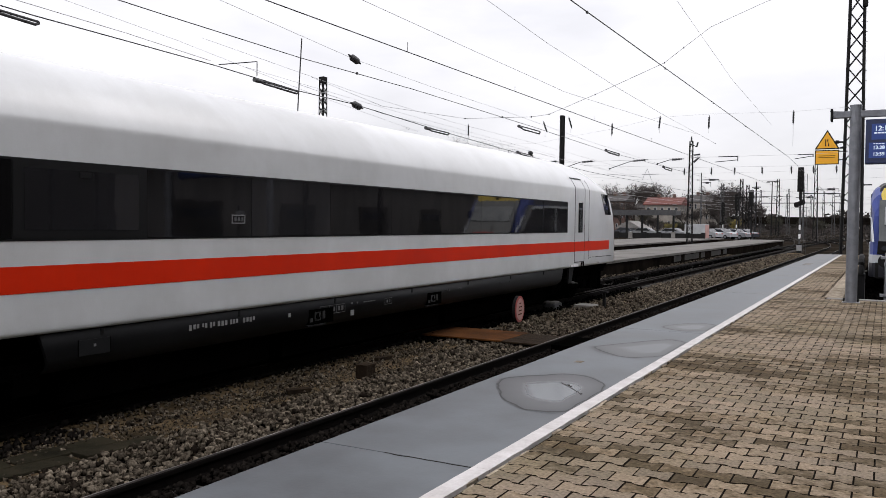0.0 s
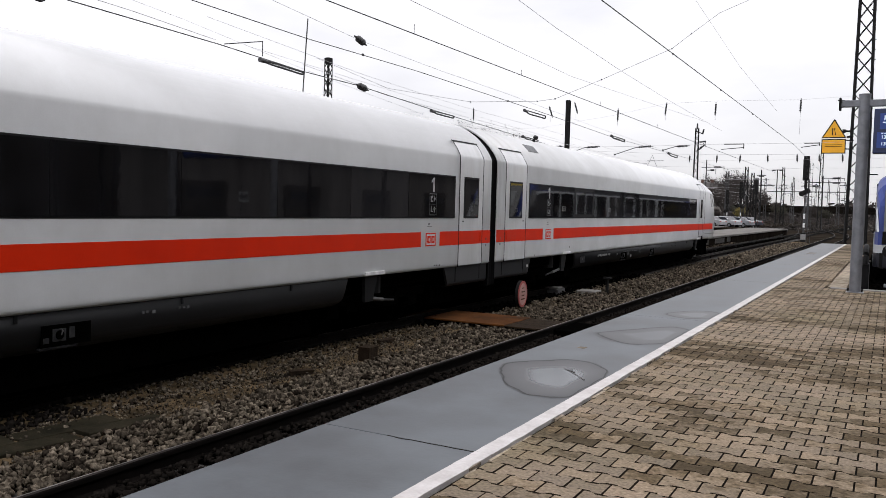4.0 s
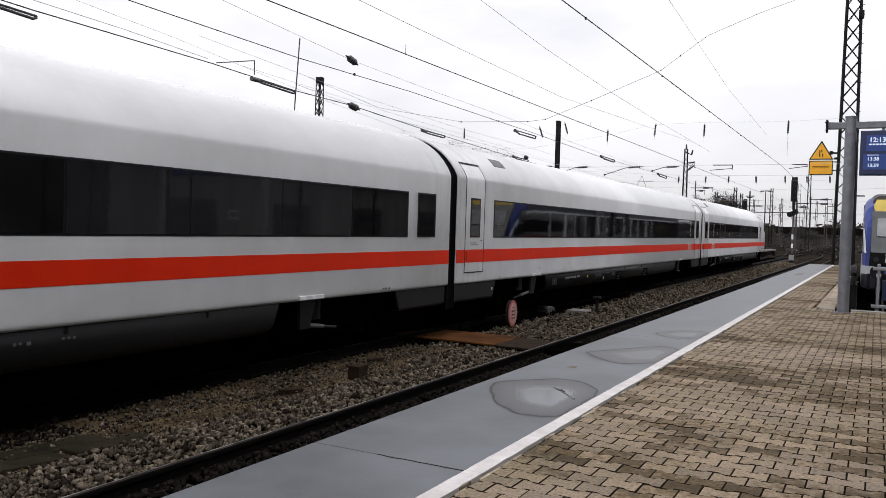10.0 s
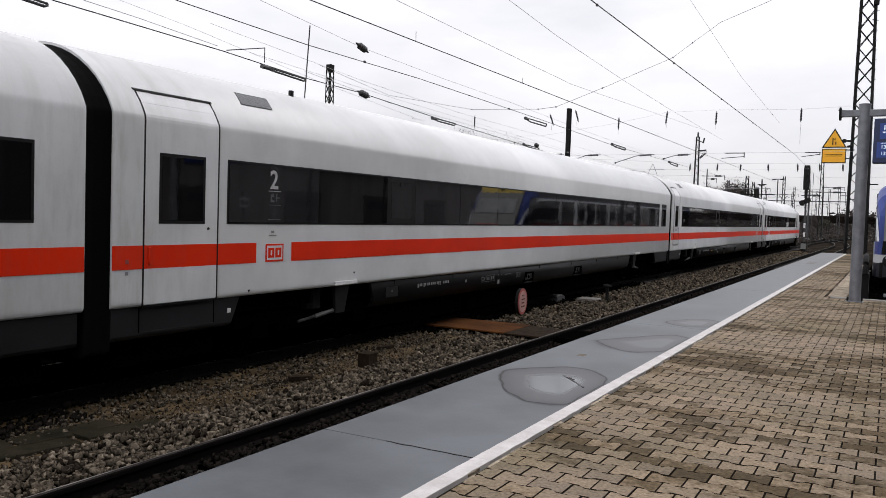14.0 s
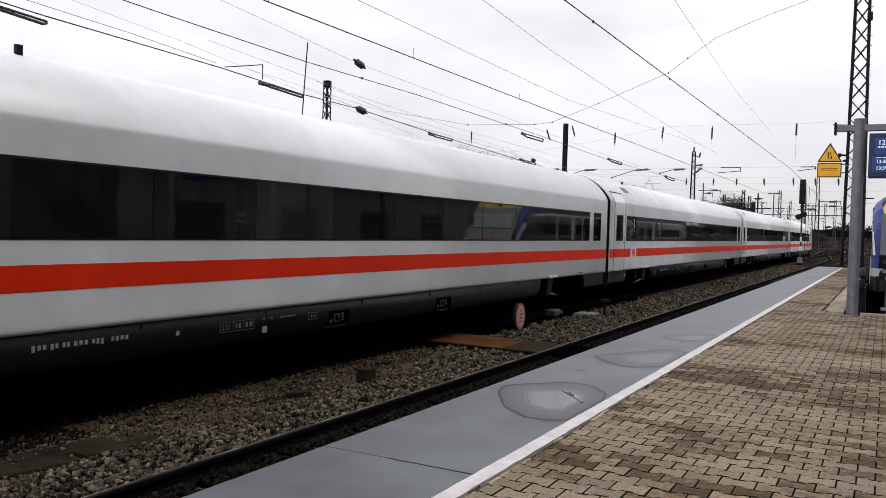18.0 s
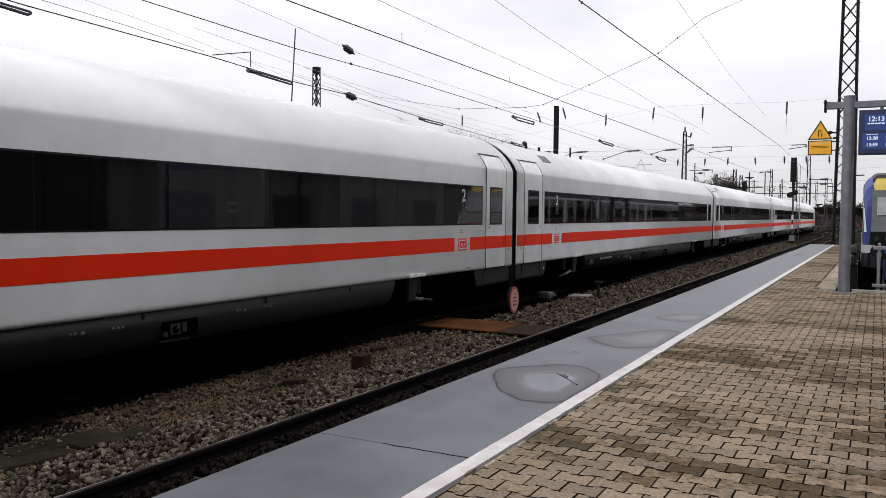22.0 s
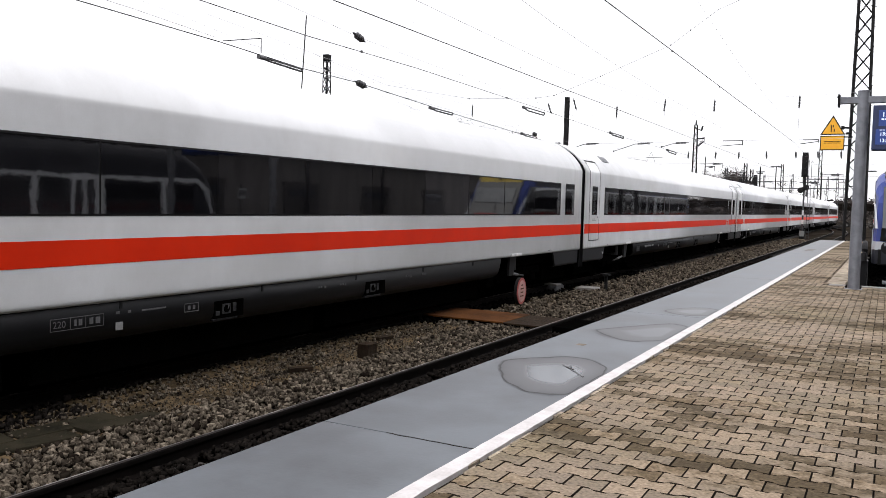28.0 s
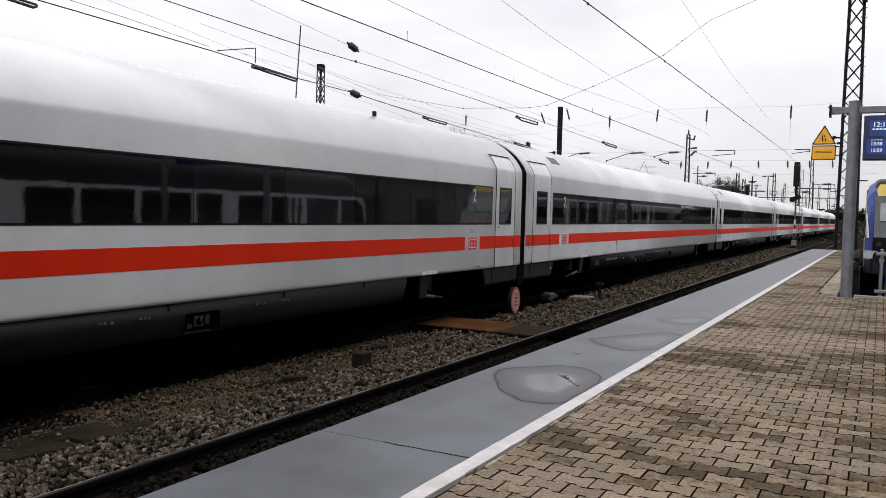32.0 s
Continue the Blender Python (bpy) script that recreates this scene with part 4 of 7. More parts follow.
def bogie(coach, y, flip):
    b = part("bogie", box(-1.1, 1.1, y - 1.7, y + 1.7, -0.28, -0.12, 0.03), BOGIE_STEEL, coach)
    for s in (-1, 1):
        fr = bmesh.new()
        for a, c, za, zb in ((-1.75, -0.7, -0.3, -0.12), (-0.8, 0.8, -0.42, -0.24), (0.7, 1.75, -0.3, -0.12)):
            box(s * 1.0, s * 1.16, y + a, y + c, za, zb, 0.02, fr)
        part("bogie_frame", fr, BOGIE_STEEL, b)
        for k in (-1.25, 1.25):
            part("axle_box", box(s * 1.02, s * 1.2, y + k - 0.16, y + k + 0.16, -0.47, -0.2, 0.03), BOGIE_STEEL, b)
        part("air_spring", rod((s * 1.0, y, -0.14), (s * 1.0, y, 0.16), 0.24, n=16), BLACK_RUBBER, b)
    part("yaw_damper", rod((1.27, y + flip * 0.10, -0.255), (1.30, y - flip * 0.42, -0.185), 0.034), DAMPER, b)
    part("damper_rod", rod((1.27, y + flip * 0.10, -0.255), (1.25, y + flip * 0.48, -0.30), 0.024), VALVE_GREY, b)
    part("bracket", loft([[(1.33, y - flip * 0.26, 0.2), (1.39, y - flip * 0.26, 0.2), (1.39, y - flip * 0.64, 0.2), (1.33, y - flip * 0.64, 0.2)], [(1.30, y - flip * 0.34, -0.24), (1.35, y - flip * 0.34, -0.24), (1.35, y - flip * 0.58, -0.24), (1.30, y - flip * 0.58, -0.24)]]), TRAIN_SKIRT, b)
    # added block, stops daylight showing through from the far side
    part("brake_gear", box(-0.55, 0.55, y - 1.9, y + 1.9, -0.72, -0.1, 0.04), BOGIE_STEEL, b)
    sets = []
    for k in (-1.25, 1.25):
        ws = bmesh.new()
        rod((-1.05, 0, 0), (1.05, 0, 0), 0.08, ws, n=10)
        for s in (-1, 1):
            rod((s * 0.685, 0, 0), (s * 0.82, 0, 0), 0.45, ws, n=28)
            rod((s * 0.68, 0, 0), (s * 0.71, 0, 0), 0.475, ws, n=28)
            rod((s * 0.82, 0, 0), (s * 0.84, 0, 0), 0.2, ws, n=14)
            for q in range(4):
                a = q * math.pi / 2
                rod((s * 0.82, 0.3 * math.cos(a), 0.3 * math.sin(a)), (s * 0.826, 0.3 * math.cos(a), 0.3 * math.sin(a)), 0.05, ws, n=8)
        w = part("wheelset", ws, BOGIE_STEEL, b)
        w.location = (0, y + k, RAIL_TOP + 0.45)
        sets.append(w)
    return sets


def skirt(coach, y0, y1, slope0=0.0, slope1=0.0, flat=False):
    """A dark apron panel below the sill."""
    rows = []
    deep = ((0.2, 1.40), (0.0, 1.40), (-0.13, 1.398), (-0.165, 1.38), (-0.185, 1.33), (-0.195, 1.2))
    for z, x in deep if flat else ((0.2, 1.40), (0.0, 1.398), (-0.08, 1.392), (-0.14, 1.37), (-0.19, 1.325), (-0.23, 1.255), (-0.26, 1.16), (-0.275, 1.04)):
        k = (0.2 - z)
        rows.append([(x, y0 + slope0 * k, z), (x, y1 - slope1 * k, z), (x - 0.05, y1 - slope1 * k, z), (x - 0.05, y0 + slope0 * k, z)])
    s = part("skirt", loft(rows), TRAIN_SKIRT, coach, "dark grey apron panel")
    for p in s.data.polygons:
        p.use_smooth = not flat and abs(p.normal.y) < 0.3 and p.area > 0.02
    return s


def marks(parent, y, z, widths, h, mat, x=1.402, gap=0.03):
    """A row of plain bars where the writing cannot be read."""
    r = random.Random(int(abs(y) * 100))
    for w in widths:
        n = 1 if w < 0.1 or h < 0.02 else int(w / 0.055)
        for k in range(n if w > 0 else 0):
            a = y + w * k / n
            low = z + (h * 0.35 * r.random() if n > 1 else 0)
            part("mark", box(x - 0.003, x + 0.003, a, a + w / n * (0.62 if n > 1 else 1.0), low, z + h), mat, parent)
        y += abs(w) + gap


def digit(coach, text, y):
    m = Matrix.Translation((HALF + 0.012, y, 1.68)) @ Matrix(((0, 0, 1, 0), (1, 0, 0, 0), (0, 1, 0, 0), (0, 0, 0, 1)))
    if text == "1":
        one = prism([(0.10, 0.0), (0.155, 0.0), (0.155, 0.27), (0.115, 0.27), (0.04, 0.215), (0.04, 0.165), (0.10, 0.205)], -0.001, 0.001)
        part("class_number", one, NUMBER_WHITE, coach).matrix_local = m
    else:
        lettering("class_number", text, 0.36, NUMBER_WHITE, coach, m, 0.001, bold=0.006)
    x0, x1 = HALF + 0.0105, HALF + 0.0125
    icons = part("icon_panel", box(x0, x1, y - 0.02, y + 0.24, 1.637, 1.648), FRAME_GREY, coach, "pale printed icons")
    ink = FRAME_GREY if text == "1" else DIM_MARK
    for za, zb, ya, yb in ((1.24, 1.251, -0.02, 0.24), (1.445, 1.452, -0.02, 0.24), (1.24, 1.648, -0.02, -0.012), (1.24, 1.648, 0.232, 0.24))[:4 if text == "1" else 2]:
        part("icon_line", box(x0, x1, y + ya, y + yb, za, zb), DIM_MARK, icons)
    for za, zb, ya, yb in ((1.49, 1.60, 0.02, 0.05), (1.49, 1.515, 0.05, 0.10), (1.56, 1.61, 0.055, 0.09), (1.50, 1.61, 0.135, 0.16), (1.54, 1.565, 0.16, 0.21),
                           (1.30, 1.41, 0.03, 0.055), (1.30, 1.325, 0.055, 0.11), (1.35, 1.375, 0.12, 0.21), (1.29, 1.40, 0.15, 0.175))[:9 if text == "1" else 5]:
        part("icon_stroke", box(x0, x1 + 0.0005, y + ya, y + yb, za, zb), ink, icons)


WHEELSETS = []


def coach(index, cls, front, rear, rear_badge, cab=False, tall=False):
    """front: door, window or cab; rear: wide or narrow door."""
    c = thing("train_coach" if not cab else "train_control_coach",
              "white control coach with slanted nose and red stripe" if cab else f"white long-distance coach with red stripe, class {cls} windows band",
              "train coach", group="coaches of the white train")
    y_end = CAR - 0.16
    if cab:
        rows = [ring(0.16), ring(22.6), ring(23.4, 1.0, 3.27), ring(24.1, 0.998, 3.15, shoulder=2.42), ring(24.7, 0.992, 2.95, shoulder=2.38), ring(25.15, 0.985, 2.62, shoulder=2.14),
                ring(25.45, 0.975, 2.25, shoulder=1.80), ring(25.7, 0.96, 1.75, shoulder=1.35), ring(25.9, 0.93, 1.25, shoulder=0.95), ring(26.1, 0.82, 1.0, shoulder=0.78), ring(26.25, 0.6, 0.9, shoulder=0.72)]
        part("body", loft(rows), TRAIN_WHITE, c, smooth=False)
    else:
        part("body", loft([ring(0.16), ring(y_end)]), TRAIN_WHITE, c)
    b = c.children[0].data
    for p in b.polygons:
        p.use_smooth = abs(p.normal.y) < 0.6
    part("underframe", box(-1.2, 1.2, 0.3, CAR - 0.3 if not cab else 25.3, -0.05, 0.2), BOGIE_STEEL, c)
    # bellows to the coach behind
    if index < 7:
        part("bellows", loft([ring(-0.17, 0.985, ROOF - 0.03, -0.3), ring(-0.06, 0.965, ROOF - 0.06, -0.3), ring(0.06, 0.965, ROOF - 0.06, -0.3), ring(0.17, 0.985, ROOF - 0.03, -0.3)]),
             BELLOWS, c, "black rubber gangway bellows")
    # the red stripe, broken for the badges
    s0, s1 = 0.165, (25.0 if cab else CAR - 0.165)
    pieces = [s0]
    if rear_badge:
        k = 0.0 if cab else -0.37
        pieces += [2.9 + k, 3.65 + k]
        badge(c, 3.09 + k, 3.47 + k)
        digit(c, cls, 3.14 + k)
        marks(c, 3.15 + k, 1.02, [0.16], 0.012, GREY_MARK, HALF + 0.002)
        marks(c, 3.2 + k, 1.06, [0.06], 0.03, GREY_MARK, HALF + 0.002)
    if index == 5:
        for ya, yb, za, zb in ((7.94, 8.03, 0.53, 0.645), (7.99, 8.05, 0.38, 0.54), (8.005, 8.04, 0.28, 0.39), (7.89, 7.95, 0.58, 0.64)):
            part("soot_streak", patch(ya, yb, za, zb, 0.002), SOOT, c, "brown soot streak")
    if front == "door":
        pieces += [CAR - 3.13, CAR - 2.41]
        badge(c, CAR - 2.95, CAR - 2.57)
        digit(c, cls, CAR - 2.83)
        marks(c, CAR - 2.9, 1.02, [0.16], 0.012, GREY_MARK, HALF + 0.002)
        marks(c, CAR - 2.86, 1.06, [0.06], 0.03, GREY_MARK, HALF + 0.002)
    pieces.append(s1)
    for a, q in zip(pieces[::2], pieces[1::2]):
        part("stripe", patch(a, q, 0.65, 0.925, 0.004), TRAIN_RED, c)
        part("stripe", patch(a, q, 0.65, 0.925, 0.004, -1), TRAIN_RED, c)
    # doors and windows
    if rear == "wide":
        door(c, 0.60, 1.79, 0.82, 1.56, False)
    else:
        door(c, 0.55, 1.46, 0.77, 1.26, False, True)
    if front == "door":
        door(c, CAR - 1.63, CAR - 0.56, CAR - 1.44, CAR - 0.76, True)
    elif front == "window":
        window("small_window", c, CAR - 1.46, CAR - 0.76)
    band_end = 21.2 if cab else CAR - 1.81
    vent = 9.85 if rear == "narrow" else 6.27
    half = 0.46
    if cab:
        vent, half = 5.965, 0.835
    window_band(c, 1.95, band_end, index, 1, vent, half)
    window_band(c, 1.95, band_end, index + 50, -1, vent, half)
    for yy in {0: (4.2, 8.21), 1: (2.2, 10.46), 4: (4.34, 11.7)}.get(index, ()):
        window_note(c, yy)
    if cab:
        d = part("cab_door", patch(21.8, 22.62, 0.36, 2.68, 0.003), TRAIN_WHITE, c, "narrow cab door")
        part("gasket", frame_lines(21.79, 22.63, 0.34, 2.70, 0.02, 0.006), BLACK_RUBBER, d)
        part("drip_rail", patch(21.75, 22.66, 2.69, 2.72, 0.02), BLACK_RUBBER, d)
        part("door_window", patch(22.08, 22.44, 1.18, 2.02, 0.007), GLASS_DARK, d)
        part("panel_seam", patch(23.0, 23.02, 0.4, 2.7, 0.003), BLACK_RUBBER, c)
        part("cab_window", loft([[(1.455, 24.12, 2.34), (1.445, 24.78, 2.34), (1.40, 24.78, 2.34), (1.41, 24.12, 2.34)],
                                 [(1.455, 24.6, 1.72), (1.438, 25.22, 1.72), (1.40, 25.22, 1.72), (1.41, 24.6, 1.72)]]), GLASS_DARK, c)
        part("nose_seam", patch(23.05, 25.3, 0.44, 0.455, 0.0), BLACK_RUBBER, c)
        for k in (0.75, 0.98):
            part("handrail", rod((HALF + 0.03, 21.9 + k * 0.6, -0.28), (HALF + 0.03, 21.9 + k * 0.6, 0.35), 0.018), BOGIE_STEEL, c)
        part("cab_step", box(1.15, 1.45, 21.7, 22.3, -0.32, -0.28), BOGIE_STEEL, c)
        part("snow_plough", loft([[(-1.2, 25.0, -0.6), (1.2, 25.0, -0.6), (1.2, 25.0, 0.15), (-1.2, 25.0, 0.15)], [(-0.7, 25.7, -0.6), (0.7, 25.7, -0.6), (0.85, 25.6, 0.15), (-0.85, 25.6, 0.15)]]), BOGIE_STEEL, c)
        for s in (-1, 1):
            part("buffer", rod((s * 0.87, 25.3, 0.25), (s * 0.87, 26.05, 0.25), 0.1, n=12), BOGIE_STEEL, c)
            part("buffer_plate", rod((s * 0.87, 26.03, 0.25), (s * 0.87, 26.08, 0.25), 0.22, n=16), BOGIE_STEEL, c)
    # aprons, bogies, equipment
    skirt(c, 5.45, CAR - 5.35, 0.35, 0.35)
    skirt(c, 0.2, 2.28, 0.0, 0.45, True)
    if not cab:
        skirt(c, CAR - 2.1, CAR - 0.2, 0.45, 0.0, True)
    for yy, fl in ((4.2, -1), (CAR - 4.2, 1)):
        WHEELSETS.extend(bogie(c, yy, fl))
        part("jacking_plate", box(1.38, 1.475, yy - fl * 0.45 - 0.3, yy - fl * 0.45 + 0.3, 0.225, 0.285, 0.006), WHITE_MARK, c)
    # underfloor boxes added to keep far-side light out from below the coach
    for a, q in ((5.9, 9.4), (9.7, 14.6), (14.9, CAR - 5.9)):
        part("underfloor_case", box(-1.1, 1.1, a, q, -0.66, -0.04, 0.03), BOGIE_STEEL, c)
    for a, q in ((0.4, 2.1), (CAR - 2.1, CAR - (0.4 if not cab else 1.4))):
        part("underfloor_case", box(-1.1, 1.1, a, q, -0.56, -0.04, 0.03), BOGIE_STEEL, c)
    o = 0.5 if cab else 0.0
    for yy, w in ((9.95, 0.62), (13.6, 0.55)) if cab else ((12.1, 0.54), (15.6, 0.6)):
        # black block for the opening; the recess shade is its colour
        recess = part("equipment_recess", box(1.30, 1.404, yy, yy + w, -0.17, 0.06), BOGIE_STEEL, c)
        part("valve_plate", box(1.395, 1.411, yy + 0.13, yy + 0.29, -0.12, 0.015, 0.004), VALVE_GREY, recess)
        part("valve_plate", box(1.395, 1.409, yy + 0.33, yy + 0.40, -0.10, 0.02, 0.004), VALVE_GREY, recess)
        part("valve_plate", box(1.395, 1.409, yy + 0.02, yy + 0.09, -0.13, -0.07, 0.004), VALVE_GREY, recess)
        part("valve_body", rod((1.40, yy + 0.21, -0.05), (1.425, yy + 0.21, -0.05), 0.048, n=14), BOGIE_STEEL, recess)
        part("valve_lever", rod((1.41, yy + 0.21, -0.09), (1.425, yy + 0.24, -0.0), 0.01), DAMPER, recess)
        part("lower_lip", box(1.34, 1.40, yy - 0.02, yy + 0.44, -0.20, -0.175, 0.005), TRAIN_SKIRT, recess)
    marks(c, 7.02 + o, 0.015, [0.04, 0.12, 0.11, 0.11, 0.20, 0.17, -0.02, 0.26], 0.07, FRAME_GREY)
    marks(c, 8.96 + o, 0.0, [0.055], 0.055, SIGN_YELLOW if index in (1, 5) else FRAME_GREY)
    plate_ = part("weight_plate", box(1.399, 1.403, 9.72 + o, 10.39 + o, 0.083, 0.09), DIM_MARK, c, "framed plate of white print")
    for za, zb, ya, yb in ((-0.045, -0.038, 0.0, 0.67), (-0.045, 0.09, 0.0, 0.007), (-0.045, 0.09, 0.663, 0.67), (-0.045, 0.09, 0.24, 0.247), (-0.045, 0.09, 0.43, 0.437)):
        part("plate_line", box(1.399, 1.403, 9.72 + o + ya, 9.72 + o + yb, za, zb), DIM_MARK, plate_)
    turn = Matrix(((0, 0, 1, 0), (1, 0, 0, 0), (0, 1, 0, 0), (0, 0, 0, 1)))
    lettering("plate_number", "220", 0.105, DIM_MARK, plate_, Matrix.Translation((1.402, 9.75 + o, -0.012)) @ turn, 0.001)
    for ya, yb in ((0.29, 0.32), (0.345, 0.39), (0.48, 0.53), (0.56, 0.62)):
        part("plate_mark", box(1.399, 1.403, 9.72 + o + ya, 9.72 + o + yb, -0.01, 0.06), DIM_MARK, plate_)
    marks(c, 10.55 + o, -0.125, [0.10], 0.09, FRAME_GREY, 1.397)
    marks(c, 10.92 + o, 0.06, [0.36], 0.018, DIM_MARK)
    marks(c, 10.55 + o, 0.06, [0.05, -0.06, 0.04], 0.03, DIM_MARK)
    for za, zb, ya, yb in ((-0.03, 0.08, 0.0, 0.008), (-0.03, 0.08, 0.232, 0.24), (0.072, 0.08, 0.0, 0.24), (-0.03, -0.022, 0.0, 0.24), (0.0, 0.05, 0.06, 0.10), (0.0, 0.05, 0.14, 0.18)):
        part("icon_line", box(1.398, 1.403, 11.58 + o + ya, 11.58 + o + yb, za, zb), DIM_MARK, c)
    marks(c, 14.3, 0.05, [0.12, 0.05, -0.3, 0.2], 0.035, DIM_MARK)
    marks(c, 16.9, 0.05, [0.12, 0.05, -0.3, 0.2], 0.04, DIM_MARK)
    hatch_ = part("apron_hatch", box(1.396, 1.4035, 5.92, 6.33, -0.09, 0.085, 0.003), TRAIN_SKIRT, c)
    part("hatch_seam", box(1.398, 1.4045, 5.912, 5.92, -0.09, 0.09), BOGIE_STEEL, hatch_)
    part("hatch_seam", box(1.398, 1.4045, 6.33, 6.338, -0.09, 0.09), BOGIE_STEEL, hatch_)
    part("hatch_lock", box(1.40, 1.406, 6.11, 6.14, 0.0, 0.03), FRAME_GREY, hatch_)
    for yy, zz in ((2.40, 0.27), (4.88, 0.40), (CAR - 2.4, 0.27)):
        tri = prism([(-0.026, 0.018), (0.026, 0.018), (0.0, -0.02)], -0.002, 0.002)
        part("lifting_mark", tri, BLACK_RUBBER, c).matrix_local = Matrix.Translation((HALF + 0.002, yy, zz)) @ turn
    marks(c, CAR - 2.6, 0.27, [0.04, 0.05], 0.022, DIM_MARK, HALF + 0.0)
    marks(c, 2.05, 0.0, [0.06], 0.06, WHITE_MARK)
    for yy in (6.2, 8.4, 10.6, 13.0, 15.3, 17.5, 19.6):
        part("apron_hinge", box(1.39, 1.41, yy, yy + 0.035, 0.12, 0.2), BLACK_RUBBER, c)
    # coupling sockets beside the bellows
    for yy in ([0.33] if rear == "wide" else []) + ([CAR - 0.4] if front == "door" else []):
        part("socket", box(HALF, HALF + 0.010, yy + 0.015, yy + 0.06, 0.715, 0.765, 0.004), SIGNAL_RED, c)
        part("socket_label", box(HALF, HALF + 0.004, yy + 0.015, yy + 0.06, 0.585, 0.625), GREY_MARK, c)
    # roof grille and aerials
    g = part("roof_grille", patch(2.45, 3.10, 2.81, 3.0, 0.008, lean=0.5), VALVE_GREY, c, "grey roof vent grille")
    for k in range(21):
        part("slat", patch(2.465 + 0.030 * k, 2.488 + 0.030 * k, 2.82, 2.99, 0.012, lean=0.5), GRILLE, g)
    if index not in (1, 3, 4):
        part("roof_aerial", box(0.54, 0.60, 21.05 if index == 6 else 4.22, 21.12 if index == 6 else 4.29, 3.1, 3.29, 0.012), BLACK_RUBBER, c)
    if tall:
        for q in (2.75, 3.71, 7.34):
            part("roof_aerial", box(0.54, 0.60, q, q + 0.08, 3.1, 3.31, 0.012), BLACK_RUBBER, c)
        part("roof_aerial", box(0.55, 0.59, 6.35, 6.42, 3.1, 3.5, 0.008), BLACK_RUBBER, c)
    return c


COACHES = [coach(0, "1", "cab", "wide", True, cab=True), coach(1, "1", "door", "narrow", False), coach(2, "2", "window", "wide", True),
           coach(3, "2", "window", "wide", True, tall=True), coach(4, "2", "door", "narrow", False), coach(5, "2", "window", "wide", True),
           coach(6, "2", "door", "wide", True)]

# ---- on the platform: display, puddles ----
board = thing("departure_board", "blue departure board hung from a grey steel portal", "display board")
POST_Y = 17.2
for px in (-0.54, 3.3):
    p_ = part("post", rod((px, POST_Y, 0.0), (px, POST_Y, 3.69), 0.102, n=20), GALV, board)
    part("base_plate", box(px - 0.15, px + 0.15, POST_Y - 0.15, POST_Y + 0.15, 0.0, 0.014, 0.005), GALV, p_)
    part("post_cap", rod((px, POST_Y, 3.69), (px, POST_Y, 3.71), 0.108, n=20), GALV, p_)
    for sx in (-0.12, 0.12):
        for sy in (-0.12, 0.12):
            part("anchor_bolt", rod((px + sx, POST_Y + sy, 0.02), (px + sx, POST_Y + sy, 0.07), 0.016), MAST_STEEL, p_)
part("crossbeam", box(-0.95, 3.4, POST_Y - 0.06, POST_Y + 0.06, 3.475, 3.60, 0.012), GALV, board)
part("clamp_plate", box(-0.97, -0.93, POST_Y - 0.1, POST_Y + 0.1, 3.42, 3.65, 0.01), MAST_STEEL, board)
for hx in (0.0, 0.42, 1.2, 2.2):
    part("hanger", box(hx - 0.03, hx + 0.03, POST_Y - 0.03, POST_Y + 0.03, 3.41, 3.50), GALV, board)
case = part("display_case", box(-0.37, 2.75, POST_Y - 0.14, POST_Y + 0.14, 2.60, 3.42, 0.015), DISPLAY_BLUE, board, "dark blue display case")
FY = POST_Y - 0.142
part("display_field", box(-0.27, 2.68, FY - 0.003, FY, 3.04, 3.33), DISPLAY_FIELD, case)
part("display_field", box(-0.31, 2.68, FY - 0.003, FY, 2.70, 2.985), DISPLAY_FIELD, case)


def on_board(text, x, z, size):
    lettering("display_text", text, size, DISPLAY_TEXT, case, Matrix.Translation((x, FY - 0.005, z)) @ pose(0, 0, 0, 90, 0, 0), 0.001, bold=size * 0.018)


on_board("12:13", -0.225, 3.205, 0.125)
on_board("Aichach", 0.095, 3.085, 0.135)
on_board("13:38", -0.245, 2.865, 0.088)
on_board("13:59", -0.245, 2.745, 0.088)


def display_bar(x0, x1, z0, z1):
    part("display_line", box(x0, x1, FY - 0.006, FY - 0.003, z0, z1), DISPLAY_TEXT, case)


for k in range(5):
    display_bar(-0.225 + 0.058 * k, -0.18 + 0.058 * k, 3.15, 3.175)
for k in range(9):
    display_bar(0.10 + 0.075 * k, 0.155 + 0.075 * k, 3.235, 3.252)
for k in range(4):
    display_bar(-0.245 + 0.05 * k, -0.205 + 0.05 * k, 2.958, 2.97)
for zz in (2.868, 2.748):
    for a, b in ((0.08, 0.12), (0.13, 0.17), (0.18, 0.22), (0.28, 0.32), (0.33, 0.37), (0.38, 0.42), (0.43, 0.47), (0.53, 0.57), (0.58, 0.62), (0.63, 0.75), (0.82, 1.0)):
        display_bar(a, b, zz, zz + 0.05)


def blot(cx, cy, out_, in_, ry, skew, point, seed, n=84):
    """Outline of a puddle that runs to a point towards the track and is stopped by the painted line."""
    r = random.Random(seed)
    ph = [r.uniform(0, 6.28) for _ in range(3)]
    pts = []
    for i in range(n):
        a = i / n * 2 * math.pi
        k = 1 + 0.05 * math.sin(3 * a + ph[0]) + 0.025 * math.sin(5 * a + ph[1]) + 0.010 * math.sin(11 * a + ph[2])
        u, v = math.cos(a) * k, math.sin(a) * k
        dx = (in_ if u > 0 else out_) * u
        pts.append((min(cx + dx, LINE_A - 0.004), cy + ry * v * (1 - point * max(0.0, -u) ** 1.3) + skew * dx))
    return pts


